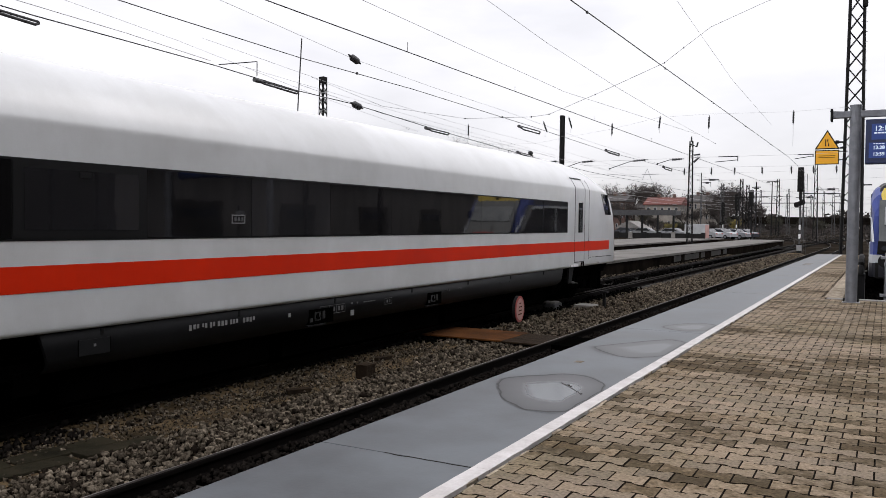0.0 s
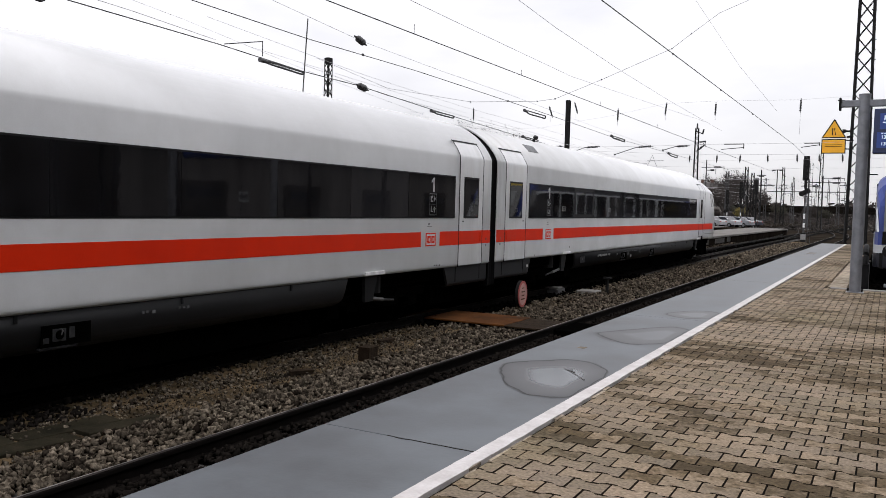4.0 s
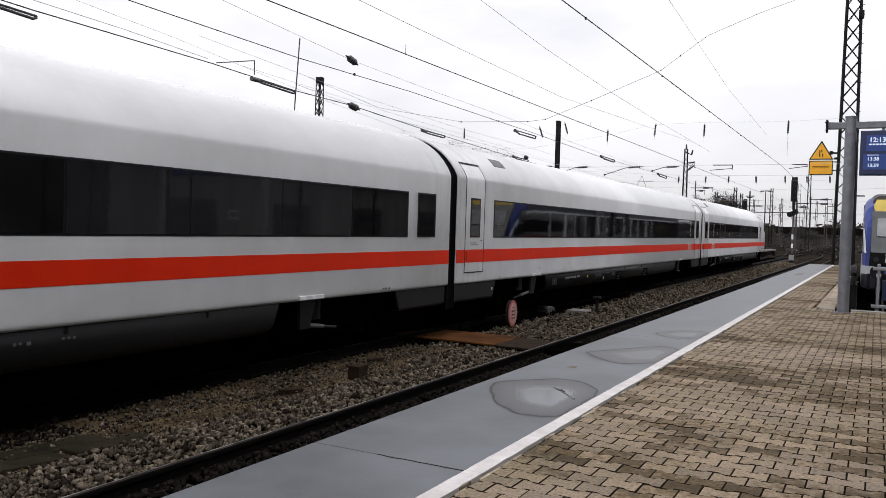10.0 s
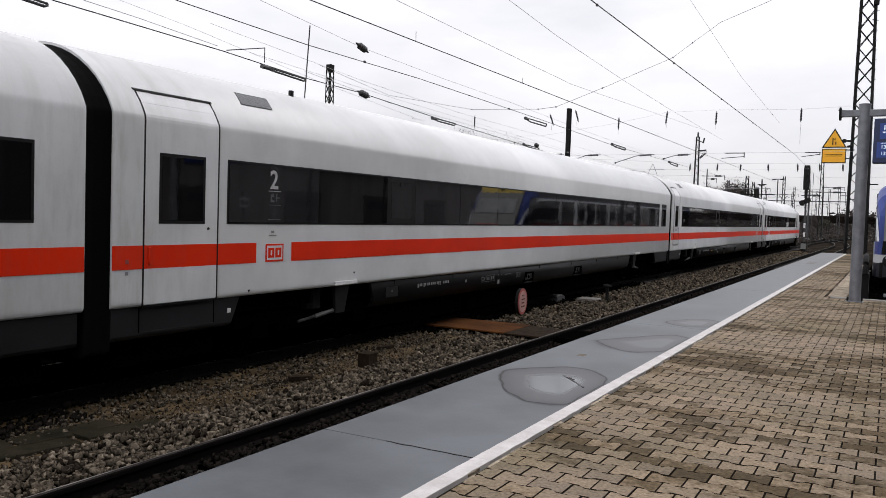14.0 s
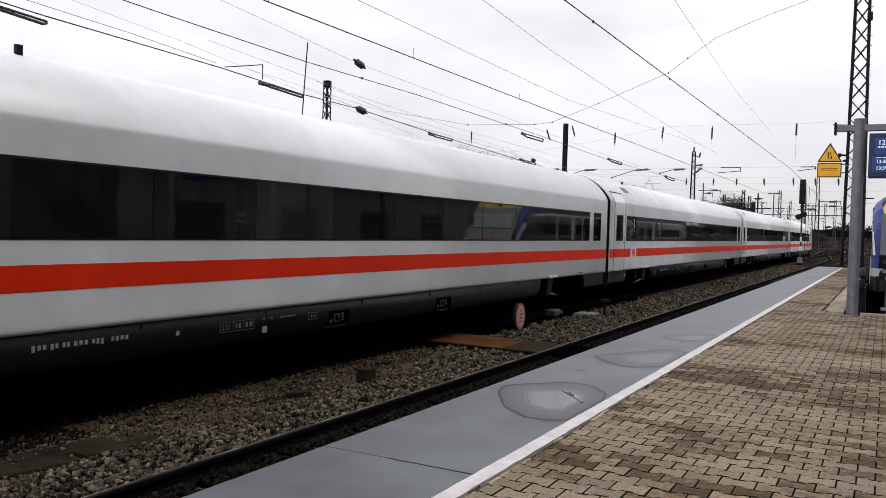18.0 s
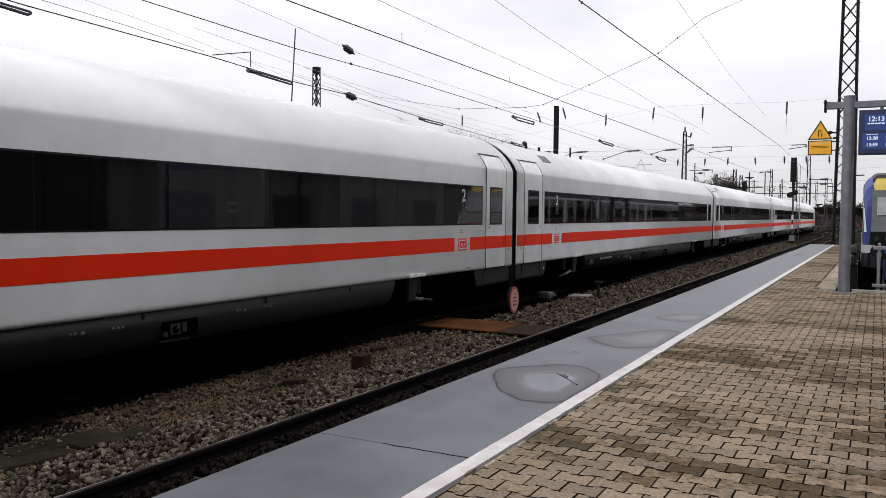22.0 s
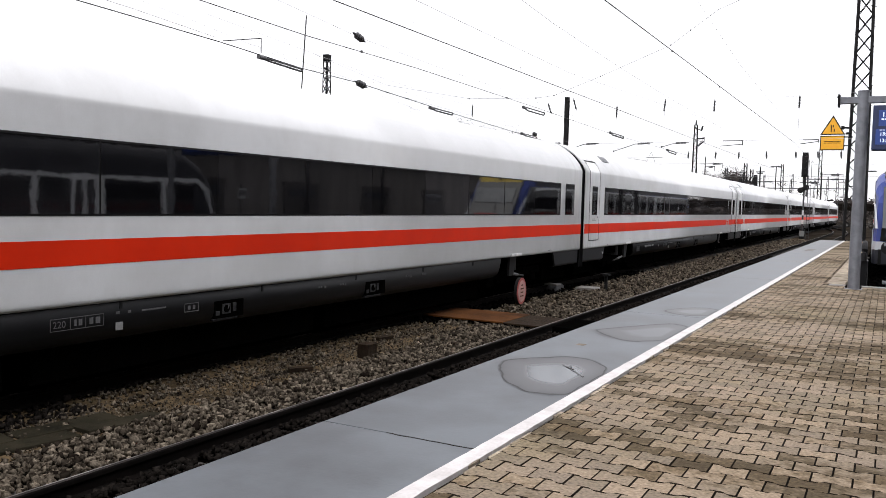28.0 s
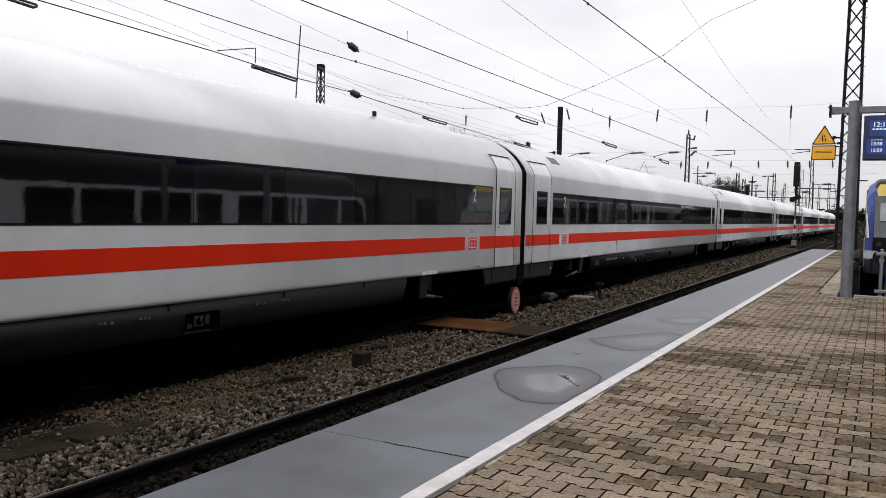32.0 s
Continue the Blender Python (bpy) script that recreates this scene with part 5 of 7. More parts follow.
def puddle(cx, cy, out_, in_, ry, skew, point, seed, mat):
    """A drying puddle as one thin sheet of rings round its middle."""
    o = blot(cx, cy, out_, in_, ry, skew, point, seed)
    bm = bmesh.new()
    uv = bm.loops.layers.uv.new("radial")
    rings = [[bm.verts.new((cx + (x - cx) * q, cy + (y - cy) * q, 0.0012 + 0.0012 * (1 - q))) for x, y in o] for q in (1.0, 0.8, 0.6, 0.4, 0.2, 0.02)]
    at = {}
    for q, ring_ in zip((1.0, 0.8, 0.6, 0.4, 0.2, 0.02), rings):
        for k, v in enumerate(ring_):
            a = k / len(o) * math.tau
            at[v] = (0.92 * q * math.cos(a), 0.92 * q * math.sin(a))
    for a, b in zip(rings, rings[1:]):
        for k in range(len(o)):
            j = (k + 1) % len(o)
            f = bm.faces.new((a[k], a[j], b[j], b[k]))
            for lp_ in f.loops:
                lp_[uv].uv = at[lp_.vert]
    bm.faces.new(rings[-1])
    tagged(part("puddle", bm, mat, smooth=True), "shallow drying rain puddle with a dark rim", "puddle", group="puddles on the platform edge")


puddle(-2.42, 6.50, 0.58, 0.42, 0.80, -0.45, 0.25, 5, PUDDLE)
puddle(-2.28, 9.38, 0.72, 0.34, 0.86, 0.50, 0.75, 8, PUDDLE_DRY)
puddle(-2.32, 11.62, 0.40, 0.36, 0.54, 0.25, 0.35, 11, PUDDLE_DRY)
# the crack and small marks in the coating
bm = bmesh.new()
r = random.Random(2)
pts = [(-2.66 + 0.61 * i / 14, 4.19 + r.uniform(-0.006, 0.006)) for i in range(15)]
for a, b in zip(pts, pts[1:]):
    bar((a[0], a[1], 0.001), (b[0], b[1], 0.001), 0.007, 0.003, bm)
tagged(part("crack", bm, JOINT_SAND), "thin dark crack across the platform coating", "crack", kind="structure")
tw = thing("twig", "thin forked dark twig lying in the puddle", "twig")
part("stem", sweep([(-2.50, 6.86, 0.006), (-2.40, 6.75, 0.005), (-2.29, 6.62, 0.006), (-2.19, 6.48, 0.005)], 0.0022, 5), BARK, tw)
part("fork", rod((-2.45, 6.80, 0.005), (-2.405, 6.83, 0.006), 0.002, n=5), BARK, tw)
for bx, by in ((-2.40, 6.76), (-2.37, 6.74), (-2.19, 6.475)):
    part("bud", rod((bx, by, 0.003), (bx + 0.012, by + 0.014, 0.004), 0.0045, n=6), BARK, tw)
tagged(part("paint_patch", box(-2.77, -2.69, 7.97, 8.07, 0.0, 0.002), EDGING), "small white paint patch", "paint", kind="structure")
tagged(part("paint_patch", box(-2.72, -2.45, 33.0, 34.6, 0.0, 0.003), CONCRETE), "worn white paint letters on the platform edge", "paint", kind="structure")

# ---- beside the rails ----
plate = thing("crossing_plate", "rusty steel plate bridging the gap between the two tracks", "plate")
part("sheet", box(-8.85, -6.52, 14.45, 15.85, -0.90, -0.868, 0.008), RUST, plate)
part("ramp_sheet", box(-6.51, -5.60, 14.42, 15.75, -0.905, -0.872, 0.008), OLD_WOOD, plate, "dark oily end of the plate")
for yy in (14.6, 15.5):
    part("support", box(-8.6, -5.8, yy, yy + 0.15, -1.02, -0.90), RAIL_SIDE, plate)
gap_board = thing("crossing_board", "dark rubber board lying between the platform rails", "board")
part("board", box(-5.36, -4.12, 14.1, 15.3, -0.93, -0.80, 0.015), BOGIE_STEEL, gap_board)
part("board", box(-3.92, -3.2, 14.1, 15.3, -0.93, -0.72, 0.015), BOGIE_STEEL, gap_board)

disc = thing("marker_disc", "round pink marker disc with red rim on a short stake", "track sign", pose(-7.52, 17.7, -0.96, 0, 0, 4))
part("stake", box(-0.06, -0.02, -0.02, 0.02, -0.04, 0.3), MAST_STEEL, disc)
part("back", rod((-0.085, 0, 0.36), (-0.012, 0, 0.36), 0.315, n=32), MAST_STEEL, disc)
part("rim", rod((-0.012, 0, 0.36), (0.004, 0, 0.36), 0.31, n=32), SIGNAL_RED, disc)
face = part("face", rod((0.004, 0, 0.36), (0.008, 0, 0.36), 0.255, n=32), PINK_FACE, disc)
for k, w in enumerate((0.06, 0.11, 0.09, 0.12)):
    for q in (-1, 1):
        part("mark", box(0.007, 0.011, min(0.015 * q, w * q), max(0.015 * q, w * q), 0.485 - 0.085 * k, 0.515 - 0.085 * k), RUST, face)

crate = thing("cable_box", "brown weathered track cable box standing in the ballast", "box")
part("body", box(-7.06, -6.86, 10.27, 10.52, -1.0, -0.785, 0.012), OLD_WOOD, crate)
part("lid", box(-7.065, -6.855, 10.265, 10.525, -0.785, -0.765, 0.006), OLD_WOOD, crate)
for k, (tx, ty, tl) in enumerate(((-7.47, 4.35, 1.0), (-7.33, 5.42, 1.05), (-7.12, 4.86, 0.9), (-6.98, 5.85, 0.95))):
    tr = thing("trough_cover", "mossy flat cable trough cover in the ballast", "cover", pose(tx, ty, -0.957 + 0.006 * (k % 2), 1.5 - k, 2 - 1.5 * k, -8), group="trough covers")
    part("slab", box(-0.165, 0.165, -tl / 2, tl / 2, -0.05, 0.0, 0.01), MOSSY_SLAB, tr)
for k, (sx, sy, L, a) in enumerate(((-7.12, 8.97, 0.34, 60), (-6.3, 12.1, 0.25, 20), (-7.6, 11.9, 0.4, 85))):
    st = thing("wood_scrap", "short dark scrap of wood lying in the ballast", "wood scrap", pose(sx, sy, -0.945, 3, 0, a), group="wood scraps")
    part("piece", box(-L / 2, L / 2, -0.05, 0.05, -0.03, 0.03, 0.008), OLD_WOOD, st)
motor = thing("point_motor", "pale grey point machine beside the rail", "point machine")
part("housing", box(-8.42, -8.0, 21.3, 21.9, -0.99, -0.80, 0.05), MAST_FAR, motor)
part("lid", box(-8.40, -8.02, 21.34, 21.72, -0.80, -0.755, 0.02), CONCRETE, motor, "pale dirty lid")
part("end_cap", rod((-8.2, 21.9, -0.88), (-8.2, 22.15, -0.90), 0.09, n=12), MAST_FAR, motor)
part("cable", sweep([(-8.05, 21.6, -0.86), (-7.9, 21.75, -0.93), (-7.75, 22.1, -0.965)], 0.025), RAIL_SIDE, motor)
part("rod", rod((-8.4, 21.6, -0.85), (-9.1, 21.6, -0.85), 0.03), RAIL_SIDE, motor)
slab = thing("concrete_block", "yellowish concrete block with a stub post by the track", "block")
part("block", box(-7.75, -7.2, 22.1, 22.7, -1.0, -0.87, 0.02), CONCRETE, slab)
part("stub", rod((-7.1, 22.9, -1.0), (-7.1, 22.9, -0.55), 0.05), MAST_STEEL, slab)
part("stub_cap", box(-7.2, -7.0, 22.8, 23.0, -0.56, -0.5, 0.01), MAST_STEEL, slab)


# ---- masts ----
def lattice(name, label, x, y, z0, z1, w0, w1, mat, step=0.9, leg=0.05, web=0.022, depth=1.0, category="catenary mast", group=""):
    """A tapered lattice mast: four legs, zigzag webs on each face."""
    m = thing(name, label, category, pose(x, y, 0), group=group)
    h = z1 - z0
    wid = lambda z: (w0 + (w1 - w0) * (z - z0) / h) / 2
    for sx in (-1, 1):
        for sy in (-1, 1):
            part("leg", bar((sx * wid(z0), sy * depth * wid(z0), z0), (sx * wid(z1), sy * depth * wid(z1), z1), leg, leg), mat, m)
    n = max(3, int(h / step))
    for face_ in range(4):
        bm, ends = bmesh.new(), []
        crossed = step < 0.8 or (leg >= 0.1 and face_ < 2)
        for i in range(n):
            za, zb = z0 + h * i / n, z0 + h * (i + 1) / n
            for s in ((1, -1) if crossed else ((1,) if i % 2 else (-1,))):
                a, b = wid(za), wid(zb)
                if face_ < 2:
                    yy = (-1, 1)[face_]
                    ends.append(((s * a, yy * depth * a, za), (-s * b, yy * depth * b, zb)))
                else:
                    xx = (-1, 1)[face_ - 2]
                    ends.append(((xx * a, s * depth * a, za), (xx * b, -s * depth * b, zb)))
        if leg >= 0.1:
            for p, q in ends:
                part("lattice_bar", bar(p, q, web, web * 0.5), mat, m)
        else:
            for p, q in ends:
                bar(p, q, web, web * 0.5, bm)
            tagged(part("lattice_web", bm, mat, m), kind="stuff")
    part("foot", box(-w0 * 0.8, w0 * 0.8, -w0 * 0.8 * depth, w0 * 0.8 * depth, GROUND - 0.1, z0 + 0.03, 0.03), CONCRETE, m)
    return m


big_mast = lattice("catenary_mast", "tall dark steel lattice mast at the platform end", -1.6, 47.75, -0.85, 15.5, 0.98, 0.62, MAST_STEEL, 0.96, 0.115, 0.066, 0.42)
for zz in range(3, 30):
    part("climbing_pin", rod((0.36, -0.2, 0.5 * zz), (0.52, -0.2, 0.5 * zz), 0.014, n=6), MAST_STEEL, big_mast)
part("side_arm", rod((-0.3, 0, 7.45), (-1.15, 0, 7.5), 0.03), MAST_STEEL, big_mast)
part("mast_lamp", box(0.24, 0.50, -0.35, -0.1, 12.78, 13.22, 0.05), MAST_STEEL, big_mast)
part("lamp_bracket", sweep([(0.34, -0.15, 12.8), (0.36, -0.2, 12.1), (0.22, -0.15, 12.05)], 0.035), MAST_STEEL, big_mast)
part("side_knob", rod((-0.86, -0.1, 5.89), (-0.70, -0.1, 5.88), 0.10, n=12), MAST_STEEL, big_mast)
part("knob_arm", rod((-0.70, -0.1, 5.88), (-0.35, -0.1, 5.87), 0.05), MAST_STEEL, big_mast)
part("ladder_hook", box(0.3, 0.9, -0.1, 0.0, 3.6, 3.66), MAST_STEEL, big_mast)

sign = thing("warning_sign", "yellow triangular warning sign over a yellow plate on a bracket", "sign", pose(-2.83, 47.35, 0))
part("triangle_edge", prism([(-0.60, 0), (0.60, 0), (0, 1.02)], -0.02, 0.0), SIGN_BLACK, sign).matrix_local = pose(0, 0, 5.50, 90, 0, 0)
part("triangle", prism([(-0.50, 0.06), (0.50, 0.06), (0, 0.90)], 0.0, 0.006), SIGN_YELLOW, sign).matrix_local = pose(0, 0, 5.50, 90, 0, 0)
for k, (xa, xb, za, zb) in enumerate(((-0.075, -0.075, 5.66, 6.02), (0.07, 0.07, 5.66, 5.80), (0.07, 0.02, 5.80, 5.90), (0.02, 0.02, 5.90, 6.02))):
    part("symbol", bar((xa, -0.01, za), (xb, -0.01, zb), 0.05, 0.008), SIGN_BLACK, sign)
part("plate_edge", box(-0.58, 0.58, -0.0, 0.02, 4.70, 5.46, 0.004), SIGN_BLACK, sign)
pl = part("plate", box(-0.53, 0.53, -0.006, 0.0, 4.75, 5.41), SIGN_YELLOW, sign)
for zz in (5.06, 5.14):
    part("mark", box(-0.40, 0.40, -0.009, -0.005, zz, zz + 0.03), RUST, pl)
for zz in (5.40, 4.95):
    part("bracket", rod((0.0, 0.06, zz), (0.95, 0.3, zz), 0.03), MAST_STEEL, sign)
part("bracket_lamp", rod((0.62, 0.0, 5.55), (0.9, 0.1, 5.60), 0.06), MAST_STEEL, sign)

# ---- the blue and yellow railcar in the bay ----
rc = thing("railcar", "blue and yellow regional railcar standing in the bay", "railcar", pose(BAY_TRACK - 0.09, 35.1, 0))


def rc_ring(y, w, top, low=-0.35, round_=0.45):
    out = [(w, y, low)]
    for i in range(7):
        a = i / 6 * math.pi / 2
        out.append((w - round_ * (1 - math.cos(a)), y, top - round_ * (1 - math.sin(a))))
    return out + [(-x, yy, z) for x, yy, z in out[::-1]]


part("body", loft([rc_ring(-0.02, 1.28, 2.3, -0.2), rc_ring(0.25, 1.38, 2.72, -0.3), rc_ring(0.9, 1.42, 3.0), rc_ring(1.9, 1.42, 3.12), rc_ring(34, 1.42, 3.12)]), BLUE_PAINT, rc)
part("roof", loft([rc_ring(0.5, 1.12, 3.08, 2.78, 0.3), rc_ring(1.6, 1.2, 3.2, 2.9, 0.3), rc_ring(34, 1.2, 3.2, 2.9, 0.3)]), MAST_FAR, rc)
part("roof_unit", box(-0.5, 0.6, 3.2, 5.6, 3.15, 3.38, 0.05), MAST_FAR, rc)
part("destination_box", loft([[(-1.02, -0.09, 2.46), (1.02, -0.09, 2.46), (1.06, 0.45, 2.46), (-1.06, 0.45, 2.46)],
                              [(-1.08, -0.02, 2.68), (1.08, -0.02, 2.68), (1.05, 0.6, 2.68), (-1.05, 0.6, 2.68)],
                              [(-0.98, 0.12, 2.92), (0.98, 0.12, 2.92), (0.95, 0.7, 2.92), (-0.95, 0.7, 2.92)]]), YELLOW_PAINT, rc, "bright yellow front panel above the windscreen")
part("top_lamp", rod((0.0, -0.1, 2.62), (0.0, 0.05, 2.62), 0.09, n=14), SIGN_BLACK, rc)
ws = part("windscreen", loft([[(-1.1, -0.16, 0.92), (1.1, -0.16, 0.92), (1.1, 0.0, 0.92), (-1.1, 0.0, 0.92)],
                              [(-1.12, -0.095, 2.47), (1.12, -0.095, 2.47), (1.12, 0.1, 2.47), (-1.12, 0.1, 2.47)]]), SCREEN, rc)
part("sunblind", box(-0.93, 1.02, -0.175, -0.14, 1.52, 2.2), BLIND, ws, "pale sunblind behind the windscreen")
part("wiper", rod((-0.2, -0.19, 0.95), (-0.12, -0.19, 1.7), 0.012), SIGN_BLACK, ws)
part("apron", loft([[(-1.15, -0.1, 0.45), (1.15, -0.1, 0.45), (1.15, 0.2, 0.45), (-1.15, 0.2, 0.45)], [(-1.12, -0.16, 0.92), (1.12, -0.16, 0.92), (1.12, 0.1, 0.92), (-1.12, 0.1, 0.92)]]), SIGN_BLACK, rc)
part("front_label", box(-0.62, 0.75, -0.21, -0.16, 0.56, 0.88, 0.01), PALE_PAINT, rc, "white label under the windscreen")
part("label_mark", box(-0.25, 0.0, -0.215, -0.205, 0.68, 0.78), DISPLAY_BLUE, rc)
part("destination_text", box(-0.35, 0.75, -0.20, -0.16, 0.93, 1.02), SIGNAL_RED, rc)
for s in (-1, 1):
    corner = [(0.9, -0.06), (1.292, -0.03), (1.395, 0.25), (1.43, 0.9), (1.39, 0.9), (1.35, 0.25), (1.25, 0.02), (0.9, 0.02)]
    part("lower_skirt", loft([[(s * (x + 0.004), y - 0.004, z) for x, y in corner] for z in (-0.4, 0.12)]), DARK_BLUE, rc)
    part("side_trim", loft([[(s * x, y, z) for x, y in corner] for z in (0.12, 0.42)]), PALE_PAINT, rc)
    part("headlamp", rod((s * 0.92, -0.16, 0.66), (s * 0.92, -0.05, 0.66), 0.09, n=16), PANE, rc)
    part("buffer", rod((s * 0.88, -0.75, 0.22), (s * 0.88, 0.1, 0.22), 0.09, n=12), BOGIE_STEEL, rc)
    part("buffer_plate", rod((s * 0.88, -0.78, 0.22), (s * 0.88, -0.74, 0.22), 0.23, n=18), MAST_STEEL, rc)
    # flank: pale arch over the windows, panes, doors
    part("arch_line", loft([[(s * 1.303, 0.02, 0.9), (s * 1.333, 0.10, 0.9), (s * 1.28, 0.12, 0.9), (s * 1.25, 0.05, 0.9)],
                            [(s * 1.378, 0.22, 1.72), (s * 1.396, 0.33, 1.66), (s * 1.35, 0.34, 1.66), (s * 1.34, 0.22, 1.72)],
                            [(s * 1.436, 0.95, 2.24), (s * 1.44, 1.05, 2.13), (s * 1.39, 1.05, 2.13), (s * 1.385, 0.95, 2.24)],
                            [(s * 1.444, 3.0, 2.31), (s * 1.446, 3.0, 2.21), (s * 1.40, 3.0, 2.23), (s * 1.40, 3.0, 2.30)],
                            [(s * 1.43, 32, 2.30), (s * 1.435, 32, 2.23), (s * 1.40, 32, 2.23), (s * 1.40, 32, 2.30)]]), PALE_PAINT, rc)
    part("waist", box(s * 1.40, s * 1.432, 0.6, 33.9, -0.2, 0.85), PALE_PAINT, rc)
    part("cab_side", loft([[(s * x, y, z) for x, y in ((1.395 - q, 0.33), (1.408 - q, 0.46), (1.431 - q, 0.9), (1.434, 2.0), (1.434, 2.2), (1.38, 2.2), (1.37, 0.9), (1.30, 0.33))] for z, q in ((0.9, 0.0), (2.28, 0.0))]), GLASS_DARK, rc)
    part("upper_flank", box(s * 1.39, s * 1.43, 0.9, 33.9, 2.32, 2.72), DARK_BLUE, rc)
    part("window_band", box(s * 1.39, s * 1.431, 1.5, 33.9, 0.87, 2.25), GLASS_DARK, rc)
    y0_ = 2.2
    for k in range(12):
        L = (1.5, 1.9, 1.2)[k % 3]
        part("side_window", box(s * 1.41, s * 1.435, y0_, y0_ + L, 0.95, 2.2), GLASS_DARK, rc)
        part("pillar", box(s * 1.41, s * 1.437, y0_ + L + 0.06, y0_ + L + (0.5 if k % 3 == 1 else 0.2), 0.86, 2.22), PALE_PAINT, rc)
        y0_ += L + (0.56 if k % 3 == 1 else 0.26)
    for yy in (3.0, 12, 14, 30):
        part("wheel", rod((s * 0.7, yy, RAIL_TOP + 0.42), (s * 0.83, yy, RAIL_TOP + 0.42), 0.42, n=20), BOGIE_STEEL, rc)
part("underframe", box(-1.2, 1.2, 0.4, 33, -0.55, -0.15, 0.03), BOGIE_STEEL, rc)
part("bumper", box(-1.2, 1.2, -0.05, 0.1, -0.45, 0.14, 0.02), SIGN_BLACK, rc)
part("coupler", box(-0.16, 0.16, -0.75, 0.1, 0.05, 0.32, 0.03), BOGIE_STEEL, rc)

# the nose leans back from the coupling to the roof
for ob in [rc] + list(rc.children_recursive):
    if ob.type == "MESH":
        for v in ob.data.vertices:
            v.co.y -= 0.7 * min(max(2.5 - v.co.z, 0.0), 1.6) * min(max((1.7 - v.co.y) / 1.5, 0.0), 1.0)

stop = thing("buffer_stop", "grey steel buffer stop closing the bay track", "buffer stop", pose(BAY_TRACK, 20.6, 0))
for s in (-1, 1):
    part("upright", box(s * 0.93 - 0.032, s * 0.93 + 0.032, -0.07, 0.07, -0.95, 0.86, 0.01), CAR_GREY, stop)
    part("brace", bar((s * 0.93, 0.1, 0.6), (s * 0.93, 1.7, -0.78), 0.1, 0.1), GALV, stop)
    part("buffer_pad", rod((s * 0.36, -0.42, 0.42), (s * 0.36, 0.0, 0.42), 0.2, n=24), TRAIN_SKIRT, stop)
part("crossbar", box(-1.05, 1.05, -0.1, -0.02, 0.72, 0.79, 0.01), CAR_GREY, stop)
part("crossbar", box(-1.05, 1.05, -0.1, -0.02, -0.12, -0.05, 0.01), CAR_GREY, stop)
# added panel, in place of the railcar's blue lower front
part("shield", box(-0.85, 0.85, 0.02, 0.05, 0.05, 0.5, 0.005), DISPLAY_BLUE, stop)
hose = thing("bay_hose_reel", "black hose hung at the platform corner", "hose")
part("hose", sweep([(-0.47, 21.2 + 0.35 * math.cos(math.pi * i / 14), 0.35 + 0.4 * math.sin(math.pi * i / 14)) for i in range(15)], 0.06, 8), BLACK_RUBBER, hose)
part("stand", box(-0.55, -0.39, 20.9, 21.5, -1.0, 0.36, 0.02), BLACK_RUBBER, hose)
hatch = thing("platform_hatch", "grey metal hatch lying on the pavers by the bay", "hatch")
part("lid", box(0.42, 1.6, 15.7, 17.6, 0.0, 0.035, 0.006), GALV, hatch)
part("rim", box(0.36, 0.42, 15.65, 17.65, 0.0, 0.045, 0.004), LINE_WHITE, hatch)


# ---- overhead line ----
def wire(name, pts, r, label, mat=WIRE, sag=0.0, group="overhead wires"):
    """A wire through points, each span sagging a little."""
    t = thing(name, label, "overhead wire", group=group)
    q = [Vector(pts[0])]
    for a, b in zip(pts, pts[1:]):
        a, b = Vector(a), Vector(b)
        n = 6 if sag else 1
        q += [a.lerp(b, i / n) - Vector((0, 0, sag * 4 * (i / n) * (1 - i / n))) for i in range(1, n + 1)]
    part("strand", sweep(q, r), mat, t)
    return t


def seen_along(x, pairs):
    """Points of a wire over x, from its rise and its reach to the metre of x, off the eye's height."""
    return [(x, -x * reach, 1.42 - x * rise) for rise, reach in pairs]


def dropper(t, x, y, z0, z1, r=0.006):
    part("dropper", rod((x, y, z0), (x, y, z1), r, n=5), WIRE, t)


def clamp(t, x, y, z, s=0.05):
    part("clamp", box(x - s * 0.35, x + s * 0.35, y - s * 0.55, y + s * 0.55, z - s * 0.55, z + s * 0.55), WIRE, t)


w1 = wire("contact_wire", [(NEAR_TRACK, -25, 5.16), (NEAR_TRACK, 47.5, 5.19), (NEAR_TRACK - 1.43, 110, 5.17)], 0.010, "contact wire over the platform track")
for y in (14.0, 19.8, 26, 32.5, 40):
    clamp(w1, NEAR_TRACK, y, 5.17, 0.04)
OVER_TRAIN = -9.17
w2 = wire("contact_wire", [(OVER_TRAIN, -25, 5.08), (OVER_TRAIN, 46, 5.10), (OVER_TRAIN, 110, 5.2)], 0.0105, "contact wire over the train")
for y in (10.5, 15.2, 21.0, 28, 36):
    dropper(w2, OVER_TRAIN, y, 5.09, 5.24 if y != 15.2 else 5.3)
wire("messenger_wire", [(OVER_TRAIN, -20, 6.4), (OVER_TRAIN, 12, 5.80), (OVER_TRAIN, 17.6, 5.73), (OVER_TRAIN, 25, 5.66), (OVER_TRAIN, 46, 6.4)], 0.006, "thin messenger wire over the train", WIRE_THIN)
wire("messenger_wire", seen_along(-8.2, [(0.68, 1.2), (0.597, 2.56), (0.572, 3.33), (0.556, 4.11), (0.54, 5.6)]), 0.006, "thin feeder wire above the train", WIRE_THIN)
w3 = wire("messenger_wire", seen_along(-13.9, [(0.335, 0.2), (0.32, 0.9), (0.314, 1.26), (0.317, 1.68), (0.309, 2.45), (0.295, 3.24), (0.30, 5.0), (0.31, 8)]), 0.011, "messenger wire over the far tracks")
